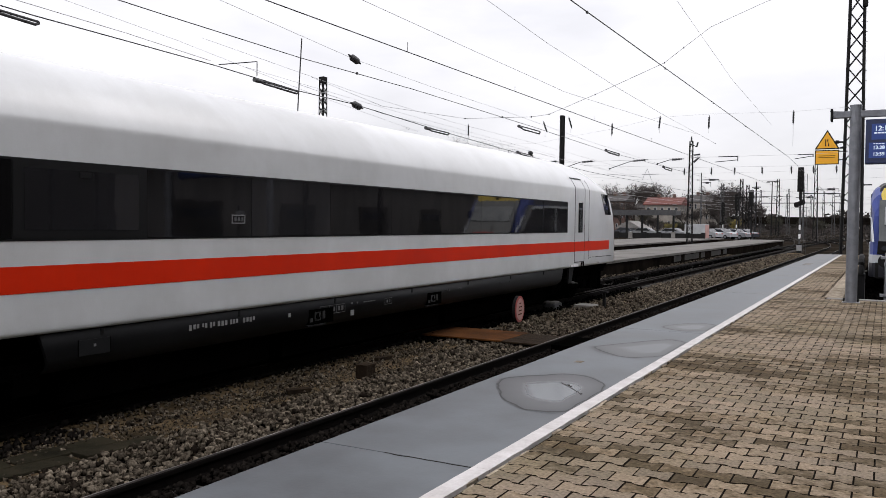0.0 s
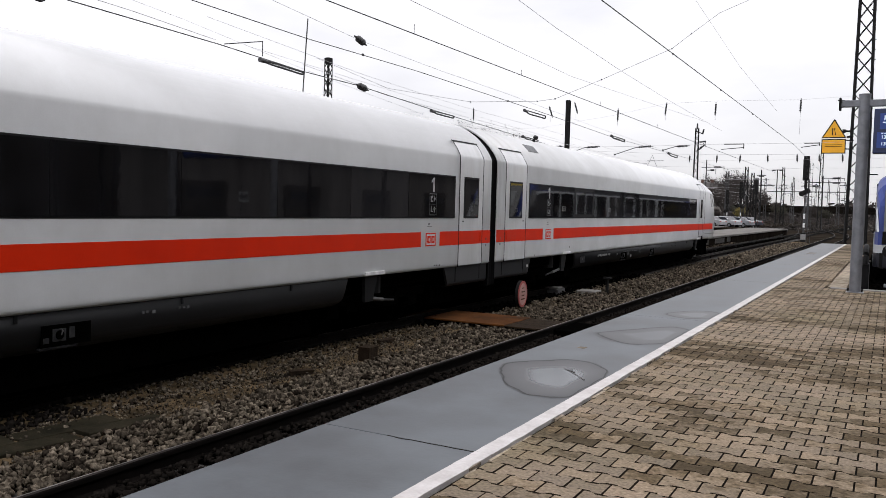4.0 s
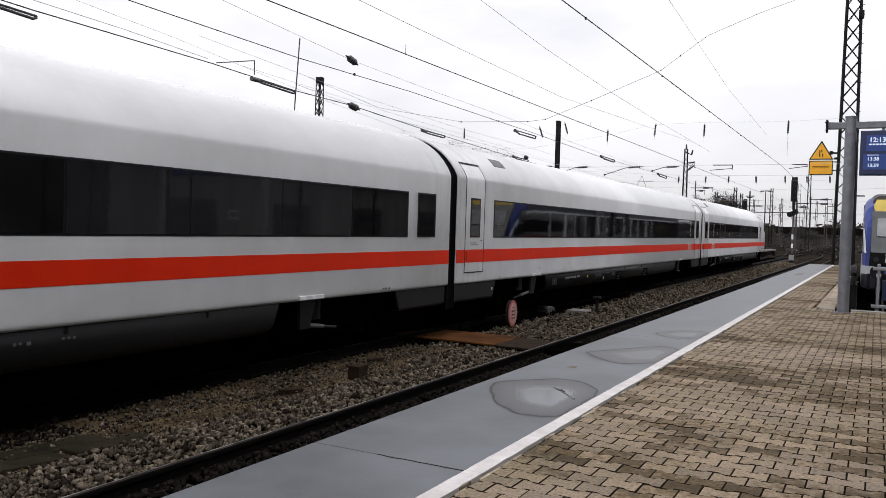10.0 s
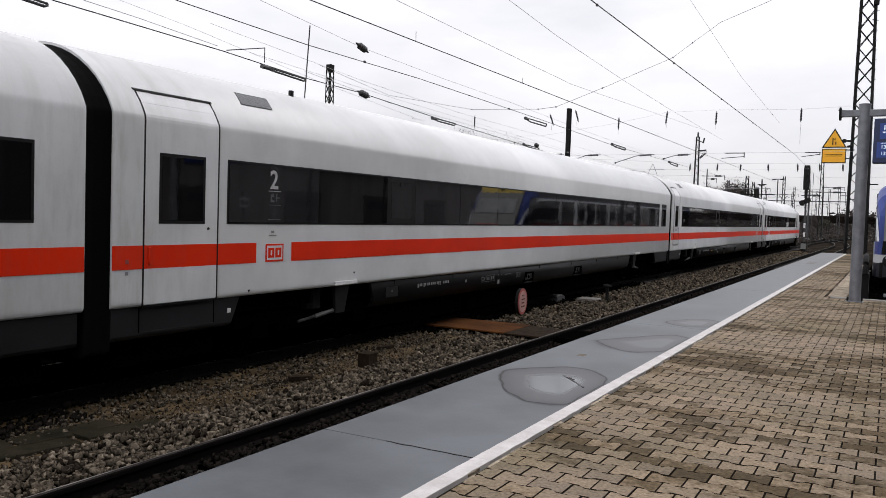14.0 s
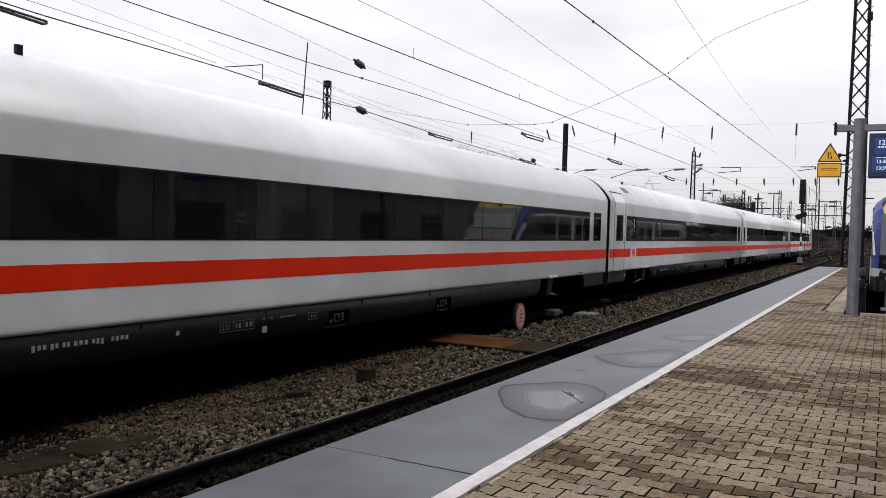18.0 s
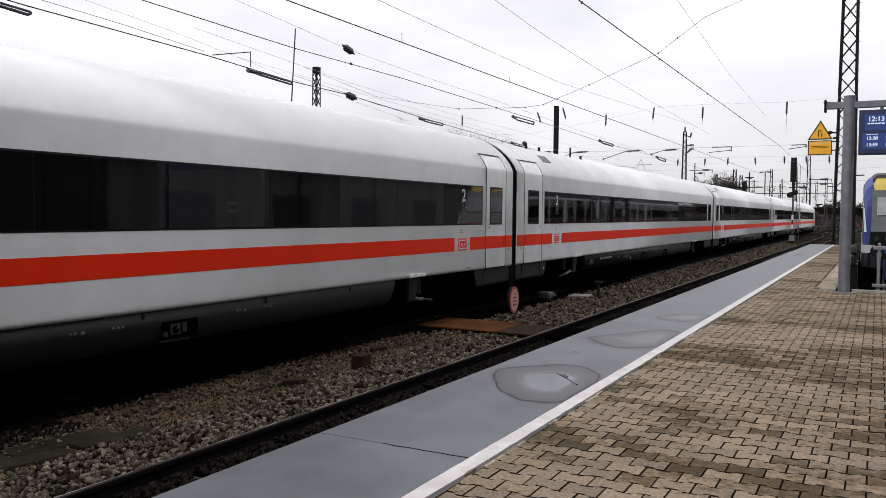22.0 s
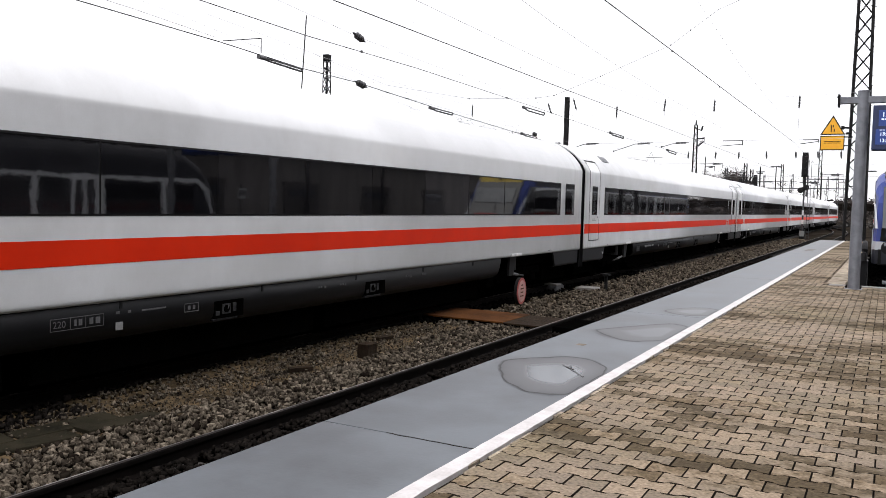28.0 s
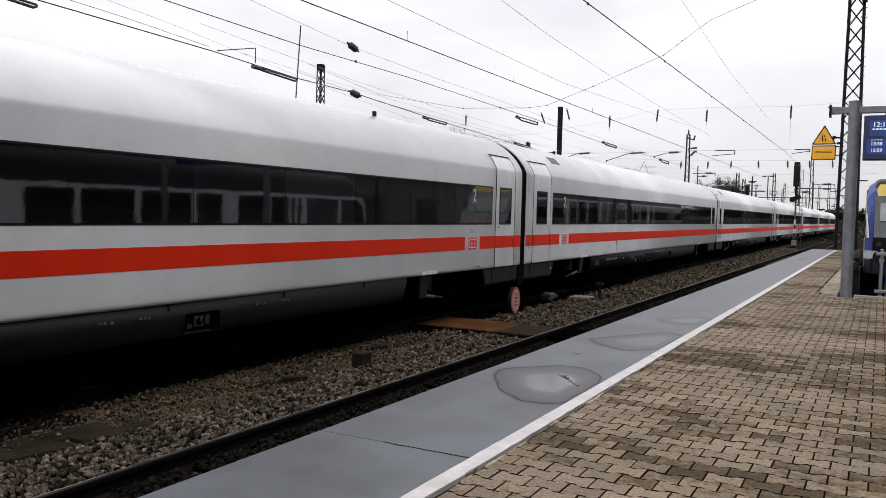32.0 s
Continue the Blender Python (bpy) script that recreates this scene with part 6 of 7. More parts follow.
for yr, zr in ((0.74, 0.32), (1.45, 0.316), (2.2, 0.312)):
    clamp(w3, -13.9, 13.9 * yr, 1.42 + 13.9 * zr, 0.06)
wire("contact_wire", seen_along(-13.9, [(0.29, 0.2), (0.268, 0.7), (0.265, 0.83), (0.26, 1.03), (0.25, 1.25), (0.249, 1.44), (0.232, 1.83), (0.215, 2.35), (0.20, 3.0), (0.195, 5)]), 0.012, "contact wire over the far tracks")
wire("contact_wire", seen_along(-13.9, [(0.285, 0.6), (0.276, 0.85), (0.266, 1.02)]), 0.007, "second thin wire beside the far contact wire", WIRE_THIN)
wire("span_wire", seen_along(-13.9, [(0.263, 1.25), (0.243, 1.55), (0.235, 2.1), (0.222, 2.9), (0.215, 4)]), 0.006, "thin steel span rope over the tracks", WIRE_THIN)
wire("span_wire", seen_along(-20, [(0.41, 0.5), (0.344, 1.44), (0.336, 1.79), (0.332, 2.2), (0.315, 3.0), (0.30, 4.4)]), 0.008, "thin steel rope behind the wires", WIRE_THIN)
wire("span_wire", seen_along(-26, [(0.30, 1.0), (0.275, 1.45), (0.262, 1.9), (0.258, 2.5), (0.24, 3.6)]), 0.008, "thin far steel rope over the yard", WIRE_THIN)
wire("span_wire", seen_along(-26, [(0.27, 1.1), (0.255, 1.6), (0.24, 2.3), (0.222, 3.2)]), 0.007, "thin far steel rope over the yard", WIRE_THIN)
wire("span_wire", seen_along(-30, [(0.31, 0.6), (0.285, 0.95), (0.25, 1.3), (0.22, 1.7)]), 0.008, "thin far steel rope over the yard", WIRE_THIN)
wire("span_wire", seen_along(-6.4, [(1.2, 4.2), (1.05, 6.2), (0.98, 8.5)]), 0.006, "thin rope near the platform end", WIRE_THIN)


def section_insulator(x, y0, y1, z0, z1, gap, r):
    """A section insulator: two slim runners joined in a narrow loop, with a knob where the wire comes in."""
    t = thing("section_insulator", "narrow dark loop of a section insulator with a knob", "insulator", group="section insulators")
    part("upper_runner", rod((x, y0, z0), (x, y1, z1), r), WIRE, t)
    part("lower_runner", sweep([(x, y0, z0 - gap * 0.4), (x, y0 + 0.18 * (y1 - y0), z0 - gap), (x, y1 - 0.06, z1 - gap), (x, y1, z1 - gap * 0.5), (x, y1, z1)], r * 1.2), WIRE, t)
    part("knob", rod((x, y0 - 0.12, z0 - gap * 0.2), (x, y0 + 0.16, z0 - gap * 0.35), r * 2.8, r2=r * 2.2, n=10), INSULATOR, t)
    return t


for y0_, y1_, za_, zb_, gap_, r_ in ((8.6, 9.8, 5.11, 5.05, 0.10, 0.024), (15.8, 17.4, 4.93, 4.87, 0.10, 0.022), (24.4, 25.95, 4.66, 4.64, 0.12, 0.022),
                                     (32.4, 34.7, 5.60, 5.60, 0.19, 0.026), (32.3, 33.9, 4.47, 4.44, 0.12, 0.024), (44.7, 47.2, 5.60, 5.58, 0.20, 0.03),
                                     (58.1, 60.6, 5.56, 5.53, 0.24, 0.034)):
    section_insulator(-13.9, y0_, y1_, za_, zb_, gap_ * 0.62, r_)


def ribbed(name, c, way, n, r, label, step=0.05, group="string insulators"):
    """A ribbed insulator on a wire."""
    t = thing(name, label, "insulator", group=group)
    c, d = Vector(c), Vector(way).normalized()
    part("core", rod(c - d * (n * step / 2 + 0.08), c + d * (n * step / 2 + 0.08), r * 0.35), INSULATOR, t)
    for i in range(n):
        p = c + d * ((i - (n - 1) / 2) * step)
        sh = bmesh.new()
        for u, v, ra, rb in ((-0.46, -0.2, 0.62, 0.97), (-0.2, 0.2, 0.97, 0.97), (0.2, 0.46, 0.97, 0.62)):
            rod(p + d * step * u, p + d * step * v, r * ra, sh, r2=r * rb, n=12)
        part("shed", sh, INSULATOR, t)
    if r > 0.075:
        for e in (-1, 1):
            a = c + d * (e * n * step / 2)
            part("end_fitting", rod(a, a + d * (e * r * 1.6), r * 0.55, r2=r * 0.15, n=10), WIRE, t)
    return t


ribbed("insulator", (-20, 28.8, 1.42 + 20 * 0.344), (0, 1, -0.25), 3, 0.15, "dark ribbed insulator on a thin rope", 0.16)
ribbed("insulator", (-13.9, 13.9 * 1.45, 1.42 + 13.9 * 0.2475), (0, 1, -0.15), 3, 0.105, "dark ribbed insulator on the contact wire", 0.11)
ribbed("insulator", (-13.9, 13.9 * 2.42, 4.55), (0, 1, -0.1), 3, 0.09, "dark ribbed insulator by the far wire", 0.07)

arm = thing("steady_arm", "thin steady arm with its drop rod over the far track", "steady arm")
X_ = -13.9
part("tube", rod((X_, 13.9 * 1.04, 1.42 + 13.9 * 0.263), (X_, 13.9 * 1.135, 1.42 + 13.9 * 0.285), 0.012), WIRE, arm)
part("tube", rod((X_, 13.9 * 1.135, 1.42 + 13.9 * 0.285), (X_, 13.9 * 1.135, 1.42 + 13.9 * 0.259), 0.012), WIRE, arm)
part("drop_rod", rod((X_, 13.9 * 1.262, 1.42 + 13.9 * 0.352), (X_, 13.9 * 1.25, 1.42 + 13.9 * 0.20), 0.017), WIRE, arm)

# the headspan across the tracks in the plane of the tall mast
HS = 46.5
rope = [(-1.6, HS, 14.6), (-6, HS, 13.3), (-8.7, HS, 12.3), (-10.15, HS, 11.3), (-11.2, HS, 10.55), (-15.2, HS, 9.03), (-18.05, HS, 8.03), (-19.2, HS, 7.93), (-23.75, HS, 8.06), (-30, HS, 9.2), (-36.0, HS, 11.6)]
hs = wire("headspan_rope", rope, 0.011, "sagging headspan rope between the masts")
for x, y, z in rope[3:9]:
    clamp(hs, x, y, z, 0.07)
low = [(-1.6, HS, 7.55), (-4.5, HS, 7.45), (-8.8, HS, 7.55), (-11.45, HS, 7.5), (-14.2, HS, 6.97), (-19, HS, 6.3), (-36, HS, 6.6)]
ls = wire("headspan_rope", low, 0.005, "lower headspan rope between the masts", WIRE_THIN)
low2 = [(-1.6, HS, 5.24), (-4.7, HS, 5.2), (-9.2, HS, 5.19), (-12.2, HS, 5.14), (-20, HS, 5.1), (-36, HS, 5.2)]
wire("headspan_rope", low2, 0.008, "lowest headspan rope between the masts", WIRE_THIN)
wire("span_wire", [(4.0, 60, 5.3), (-8.0, 60, 5.16), (-15.55, 60, 5.12), (-24, 60, 5.3), (-34, 60, 5.6)], 0.005, "thin rope that carries a bracket between the far masts", WIRE_THIN)
bk = thing("rope_bracket", "pale two legged bracket hung on a far rope", "bracket", pose(-15.55, 60, 0))
part("leg", rod((0.0, 0, 5.56), (-0.36, 0, 4.76), 0.022), WIRE_THIN, bk)
part("leg", rod((0.0, 0, 5.56), (0.32, 0, 4.75), 0.022), WIRE_THIN, bk)
part("crossbar", rod((-0.38, 0, 5.15), (0.83, 0, 5.15), 0.028), WIRE_THIN, bk)
part("stay", rod((-3.06, 0, 5.24), (-0.36, 0, 4.93), 0.018), WIRE_THIN, bk)
for x, zc, tilt in ((-4.42, 7.15, 0.02), (-8.7, 7.1, 0.03), (-11.4, 7.2, 0.1), (-14.15, 6.95, 0.02), (-16.7, 7.45, -0.3), (-18.29, 7.27, -0.36), (-23.5, 7.3, 0.0)):
    ribbed("hanging_insulator", (x, HS, zc), (tilt, 0, 1), 7, 0.055, "dark hanging rod insulator on the headspan", 0.085, group="hanging insulators")
    dropper(ls, x, HS, zc - 0.35, zc - (1.5 if x == -4.42 else 0.6), 0.006)

# steady arms on the lowest rope
for xa, za, xb, zb, xc, zc in ((-14.25, 4.67, -13.01, 5.07, -12.0, 5.14), (-11.48, 4.89, -10.8, 5.09, -10.0, 5.13), (-17.2, 4.72, -16.05, 5.10, -15.15, 5.14), (-19.3, 4.8, -18.3, 5.15, -17.4, 5.19)):
    sa = thing("steady_arm", "bent steady arm held by a ribbed insulator on the headspan", "steady arm", group="steady arms")
    part("tube", sweep([(xa, HS, za), (xb, HS, zb), (xc, HS, zc)], 0.022), WIRE, sa)
    for q in range(7):
        xq = xb + (xc - xb) * (0.2 + 0.1 * q)
        part("shed", rod((xq - 0.025, HS, zb + (zc - zb) * (0.2 + 0.1 * q)), (xq + 0.025, HS, zb + (zc - zb) * (0.2 + 0.1 * q)), 0.062, n=10), INSULATOR, sa)
    part("clip", box(xa - 0.03, xa + 0.03, HS - 0.05, HS + 0.05, za - 0.05, za + 0.05), WIRE, sa)
for xa, za, xb, zb in ((-8.32, 4.91, -7.15, 5.0), (-4.3, 4.98, -3.43, 5.1)):
    sa = thing("steady_arm", "straight steady arm under a short bracket bar", "steady arm", group="steady arms")
    part("tube", rod((xa, HS, za), (xb, HS, zb), 0.02), WIRE, sa)
    part("bracket_bar", rod((xa + 0.15, HS, 5.19), (xb, HS, 5.19), 0.026), WIRE, sa)
    part("bracket_post", rod((xb, HS, zb - 0.06), (xb, HS, 5.22), 0.026), WIRE, sa)

# masts near and far
def beam_mast(x, y, z1, w, label):
    m = thing("steel_mast", label, "catenary mast", pose(x, y, 0))
    part("web", box(-0.02, 0.02, -w / 2, w / 2, GROUND - 0.1, z1), MAST_STEEL, m)
    for s in (-1, 1):
        part("flange", box(-w / 2, w / 2, s * w / 2 - 0.015, s * w / 2 + 0.015, GROUND - 0.1, z1), MAST_STEEL, m)
    part("foot", box(-w, w, -w, w, GROUND - 0.1, GROUND + 0.2, 0.03), CONCRETE, m)
    return m


def cantilever(m, z, reach, side=-1):
    """A bracket arm with its insulator."""
    part("arm", rod((0, 0, z), (side * reach, 0, z + 0.12), 0.03), MAST_STEEL, m)
    part("stay", rod((0, 0, z - 0.9), (side * reach * 0.85, 0, z - 0.05), 0.025), MAST_STEEL, m)
    part("arm_insulator", rod((side * 0.25, 0, z + 0.01), (side * 0.8, 0, z + 0.07), 0.075), INSULATOR, m)
    part("stay_insulator", rod((side * 0.25, 0, z - 0.68), (side * 0.75, 0, z - 0.22), 0.07), INSULATOR, m)
    part("drop_arm", rod((side * reach, 0, z + 0.12), (side * reach, 0, z - 0.45), 0.02), MAST_STEEL, m)


beam_mast(-14.05, 38.0, 6.72, 0.19, "plain dark steel beam mast behind the train")
capped = lattice("catenary_mast", "grey lattice mast topped by a cap far behind the train", -33, 43.9, GROUND, 1.42 + 33 * 0.288, 0.46, 0.34, MAST_STEEL, 0.6, 0.06, 0.04, group="lattice masts")
part("cap", box(-0.2, 0.2, -0.2, 0.2, 1.42 + 33 * 0.288 - 0.36, 1.42 + 33 * 0.288 + 0.04, 0.02), MAST_STEEL, capped)
mf = lattice("catenary_mast", "dark lattice mast between the far tracks", -16.25, 78.5, GROUND, 1.42 + 16.4 * 0.481, 0.50, 0.26, MAST_STEEL, 0.6, 0.05, 0.032, group="lattice masts")
part("top_arm", rod((-0.1, 0, 9.05), (0.55, 0, 8.75), 0.04), MAST_STEEL, mf)
part("top_insulator", rod((0.0, 0, 9.25), (0.0, 0, 9.75), 0.10, r2=0.06), INSULATOR, mf)
part("top_insulator", rod((0.5, 0, 8.8), (0.6, 0, 9.2), 0.08), INSULATOR, mf)
cantilever(mf, 8.0, 0.8, 1)
FAR = [(-0.1490, 0.0549, 128), (-0.1093, 0.0543, 165), (-0.0703, 0.0735, 150), (-0.142, 0.048, 140), (-0.098, 0.043, 230), (-0.085, 0.041, 260),
       (-0.062, 0.040, 240), (-0.128, 0.042, 250), (-0.052, 0.044, 210), (-0.045, 0.038, 280), (-0.17, 0.05, 150), (-0.10, 0.037, 300), (-0.075, 0.036, 310), (0.012, 0.05, 120), (0.03, 0.05, 150)]
for i, (xr, zr, y) in enumerate(FAR):
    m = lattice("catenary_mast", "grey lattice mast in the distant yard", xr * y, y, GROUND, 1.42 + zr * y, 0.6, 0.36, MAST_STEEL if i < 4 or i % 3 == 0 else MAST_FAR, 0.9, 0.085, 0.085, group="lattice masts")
    cantilever(m, min(1.42 + zr * y - 1.0, 7.0), 2.6, 1 if i % 2 else -1)
    if i % 4 == 1:
        cantilever(m, min(1.42 + zr * y - 1.0, 7.0), 2.6, -1)
for y, z in ((100, 6.9), (132, 6.9), (170, 7.1), (215, 7.2)):
    wire("span_wire", [(4, y, z + 0.3), (-8, y, z - 0.1), (-20, y, z), (-34, y, z + 0.6)], 0.014, "thin distant headspan rope between masts", WIRE_THIN, 0.2)
    wire("span_wire", [(4, y, z - 1.4), (-20, y, z - 1.5), (-34, y, z - 1.4)], 0.012, "thin distant headspan rope between masts", WIRE_THIN)
for x in (-24, -29, -34, 3.2):
    wire("contact_wire", [(x, -20, 5.2), (x, 60, 5.2), (x, 120, 5.2), (x, 300, 5.2)], 0.012, "contact wire over a yard track", WIRE_THIN)

# a farther headspan with its hanging insulators
hf = wire("headspan_rope", [(2.0, 100, 8.6), (-5, 100, 8.3), (-12.7, 100, 8.3), (-21.5, 100, 8.35), (-34, 100, 8.9)], 0.013, "farther headspan rope across the yard", WIRE_THIN)
for x in (-21.46, -18.32, -15.72, -12.7, -9.59, -7.32, -4.99):
    ribbed("hanging_insulator", (x, 100, 7.85), (0.05 if x < -15 else -0.06, 0, 1), 6, 0.115, "dark hanging rod insulator on the farther headspan", 0.1, group="hanging insulators")
    dropper(hf, x, 100, 8.15, 8.3, 0.012)


# small masts of the yard
def pole_mast(x, y, top, r, label, arms, mat=MAST_STEEL):
    """A slim steel post with level arms; an arm is its height, its two ends, and whether an insulator sits on it."""
    m = thing("yard_mast", label, "yard mast", pose(x, y, 0), group="yard masts")
    part("post", rod((0, 0, GROUND - 0.1), (0, 0, top), r, r2=r * 0.7, n=8), mat, m)
    part("foot", box(-3 * r, 3 * r, -3 * r, 3 * r, GROUND - 0.1, GROUND + 0.25, 0.03), CONCRETE, m)
    for z, a, b, held in arms:
        part("arm", rod((a, 0, z), (b, 0, z + 0.03), r * 0.55, n=6), mat, m)
        if held:
            part("arm_insulator", rod((b * 0.45, 0, z), (b * 0.8, 0, z + 0.02), r * 1.3, n=10), INSULATOR, m)
            part("drop_arm", rod((b, 0, z + 0.12), (b, 0, z - 0.5), r * 0.4, n=6), mat, m)
    return m


pole_mast(-21.4, 110, 8.33, 0.10, "grey yard mast with insulated switch arms", ((7.38, -0.6, 2.2, True), (7.0, 0, 1.2, True)), MAST_FAR)
pole_mast(-22.59, 170, 10.12, 0.18, "cross shaped yard mast", ((9.07, -0.8, 0.85, False), (8.8, -0.5, 0.5, False)))
lm = pole_mast(-19.7, 170, 10.1, 0.13, "slim lamp mast with a level crossbar", ((10.12, -0.95, 0.95, False),))
for s in (-0.7, 0.7):
    part("lamp_head", box(s - 0.35, s + 0.35, -0.2, 0.2, 9.95, 10.12, 0.04), MAST_FAR, lm)
pole_mast(-10.3, 151, 8.2, 0.12, "grey yard mast with long level arms", ((7.78, -0.3, 3.2, True), (7.02, -2.4, 3.3, True)), MAST_FAR)
pole_mast(-16.5, 120, 6.2, 0.13, "short yard post with a level beam", ((5.45, -2.2, 2.3, False),))
pole_mast(-12.4, 150, 7.6, 0.14, "short yard post with a long beam", ((5.42, -6.5, 6.3, False), (6.4, -1.2, 1.4, True)), MAST_FAR)
pole_mast(-7.4, 175, 8.4, 0.14, "grey yard mast with level arms", ((7.4, -1.6, 0.2, False), (6.6, -0.2, 2.2, True)), MAST_FAR)


# ---- signals ----
def signal(x, y, top, label, flip=1):
    s = thing("light_signal", label, "railway signal", pose(x, y, 0), group="light signals")
    part("pole", rod((0, 0, GROUND), (0, 0, top - 0.4), 0.075, n=12), MAST_FAR, s)
    part("base_cabinet", box(-0.2, 0.2, -0.25, 0.25, GROUND, -0.12, 0.02), MAST_STEEL, s)
    head = part("signal_head", box(-0.24, 0.24, -0.2, 0.12, top - 1.95, top - 0.1, 0.06), SIGN_BLACK, s)
    part("hood_plate", box(-0.28, 0.28, -0.14, -0.10, top - 2.0, top - 0.05, 0.02), SIGN_BLACK, head)
    part("cap_box", box(-0.24, 0.24, -0.25, 0.1, top - 0.1, top + 0.22, 0.03), SIGN_BLACK, s)
    for k in range(3):
        part("lamp_hood", rod((0.0, -0.42, top - 0.55 - 0.55 * k), (0.0, -0.2, top - 0.55 - 0.55 * k), 0.13, n=14), SIGN_BLACK, head)
        part("lamp", rod((0.0, -0.26, top - 0.55 - 0.55 * k), (0.0, -0.24, top - 0.55 - 0.55 * k), 0.10, n=14), PANE, head)
    lo = box(-0.26, 0.26, -0.2, 0.1, -0.2, 0.2)
    for q in (-0.26, 0.26):
        rod((q, -0.21, 0), (q, 0.11, 0), 0.25, lo, n=20)
    low_ = part("lower_head", lo, SIGN_BLACK, s)
    low_.matrix_local = pose(-0.06, 0, top - 3.05, 0, -28 * flip, 0)
    part("lamp_hood", rod((-0.25, -0.4, 0), (-0.25, -0.2, 0), 0.14, n=14), SIGN_BLACK, low_)
    part("lamp_hood", rod((0.25, -0.4, 0), (0.25, -0.2, 0), 0.14, n=14), SIGN_BLACK, low_)
    part("neck", box(-0.12, 0.12, -0.15, 0.1, top - 2.75, top - 1.9), SIGN_BLACK, s)
    for q in (0.3, 0.52):
        part("ladder_rail", rod((q, 0.25, GROUND), (q, 0.25, top - 0.4), 0.022, n=6), MAST_FAR, s)
    for k in range(int((top + 0.6) / 0.35)):
        part("ladder_rung", rod((0.3, 0.25, GROUND + 0.3 + 0.35 * k), (0.52, 0.25, GROUND + 0.3 + 0.35 * k), 0.014, n=5), MAST_FAR, s)
    for za, zb in ((0.35, 0.75), (1.15, 1.6)):
        part("white_band", box(-0.085, 0.085, -0.095, -0.08, za, zb), WHITE_MARK, s)
    part("foot_plate", box(-0.22, 0.22, -0.275, -0.255, -0.75, -0.25, 0.01), FRAME_GREY, s)
    return s


signal(-6.9, 80.5, 6.58, "tall black light signal with tilted lower head between the tracks")
signal(-0.1375 * 122, 122, 1.42 + 0.0397 * 122, "black light signal on the far platform", 1)
signal(-0.1537 * 118, 118, 1.42 + 0.0352 * 118, "black light signal farther along the yard", -1)
signal(-0.169 * 135, 135, 1.42 + 0.026 * 135, "short black light signal beyond the parking lot", 1)

# ---- low platforms on the far side ----
def low_platform(name, x0, x1, y0, y1, top, label):
    p = thing(name, label, "platform", kind="structure")
    part("wall_face", box(x1 - 0.3, x1 - 0.04, y0, y1, GROUND - 0.1, top - 0.14), SOOTY_WALL, p)
    part("core", box(x0, x1 - 0.3, y0, y1, GROUND - 0.1, top - 0.02), CONCRETE_OLD, p)
    n = int((y1 - y0) / 6)
    for i in range(n):
        a, b = y0 + (y1 - y0) * i / n, y0 + (y1 - y0) * (i + 1) / n
        part("coping", box(x1 - 0.75, x1 + 0.06, a + 0.01, b - 0.01, top - 0.14, top, 0.015), CONCRETE_OLD, p)
    part("surface", box(x0, x1 - 0.75, y0 + 0.1, y1 - 0.1, top - 0.02, top - 0.005), CONCRETE_OLD, p)
    return p


lp = low_platform("platform_far", -15.4, -11.2, -60, 109, -0.25, "low concrete platform with a dark wall face beyond the train")
for k, (a, w) in enumerate(((50, 2.0), (53, 4.5), (58.2, 1.4), (62, 3.9), (67, 1.6))):
    part("pale_patch", box(-11.25, -11.235, a, a + w, -0.80, -0.45), CONCRETE_DARK, lp)
low_platform("platform_farther", -27.0, -19.4, -60, 136, -0.25, "second low concrete platform across the yard")
lot = thing("parking_lot", "raised gravel parking lot behind the platforms", "parking lot", kind="structure")
part("surface", box(-60, -17.6, 112, 190, GROUND - 0.1, -0.42), YARD, lot)
part("surface", box(-60, -30.5, -60, 112, GROUND - 0.1, -0.42), YARD, lot)


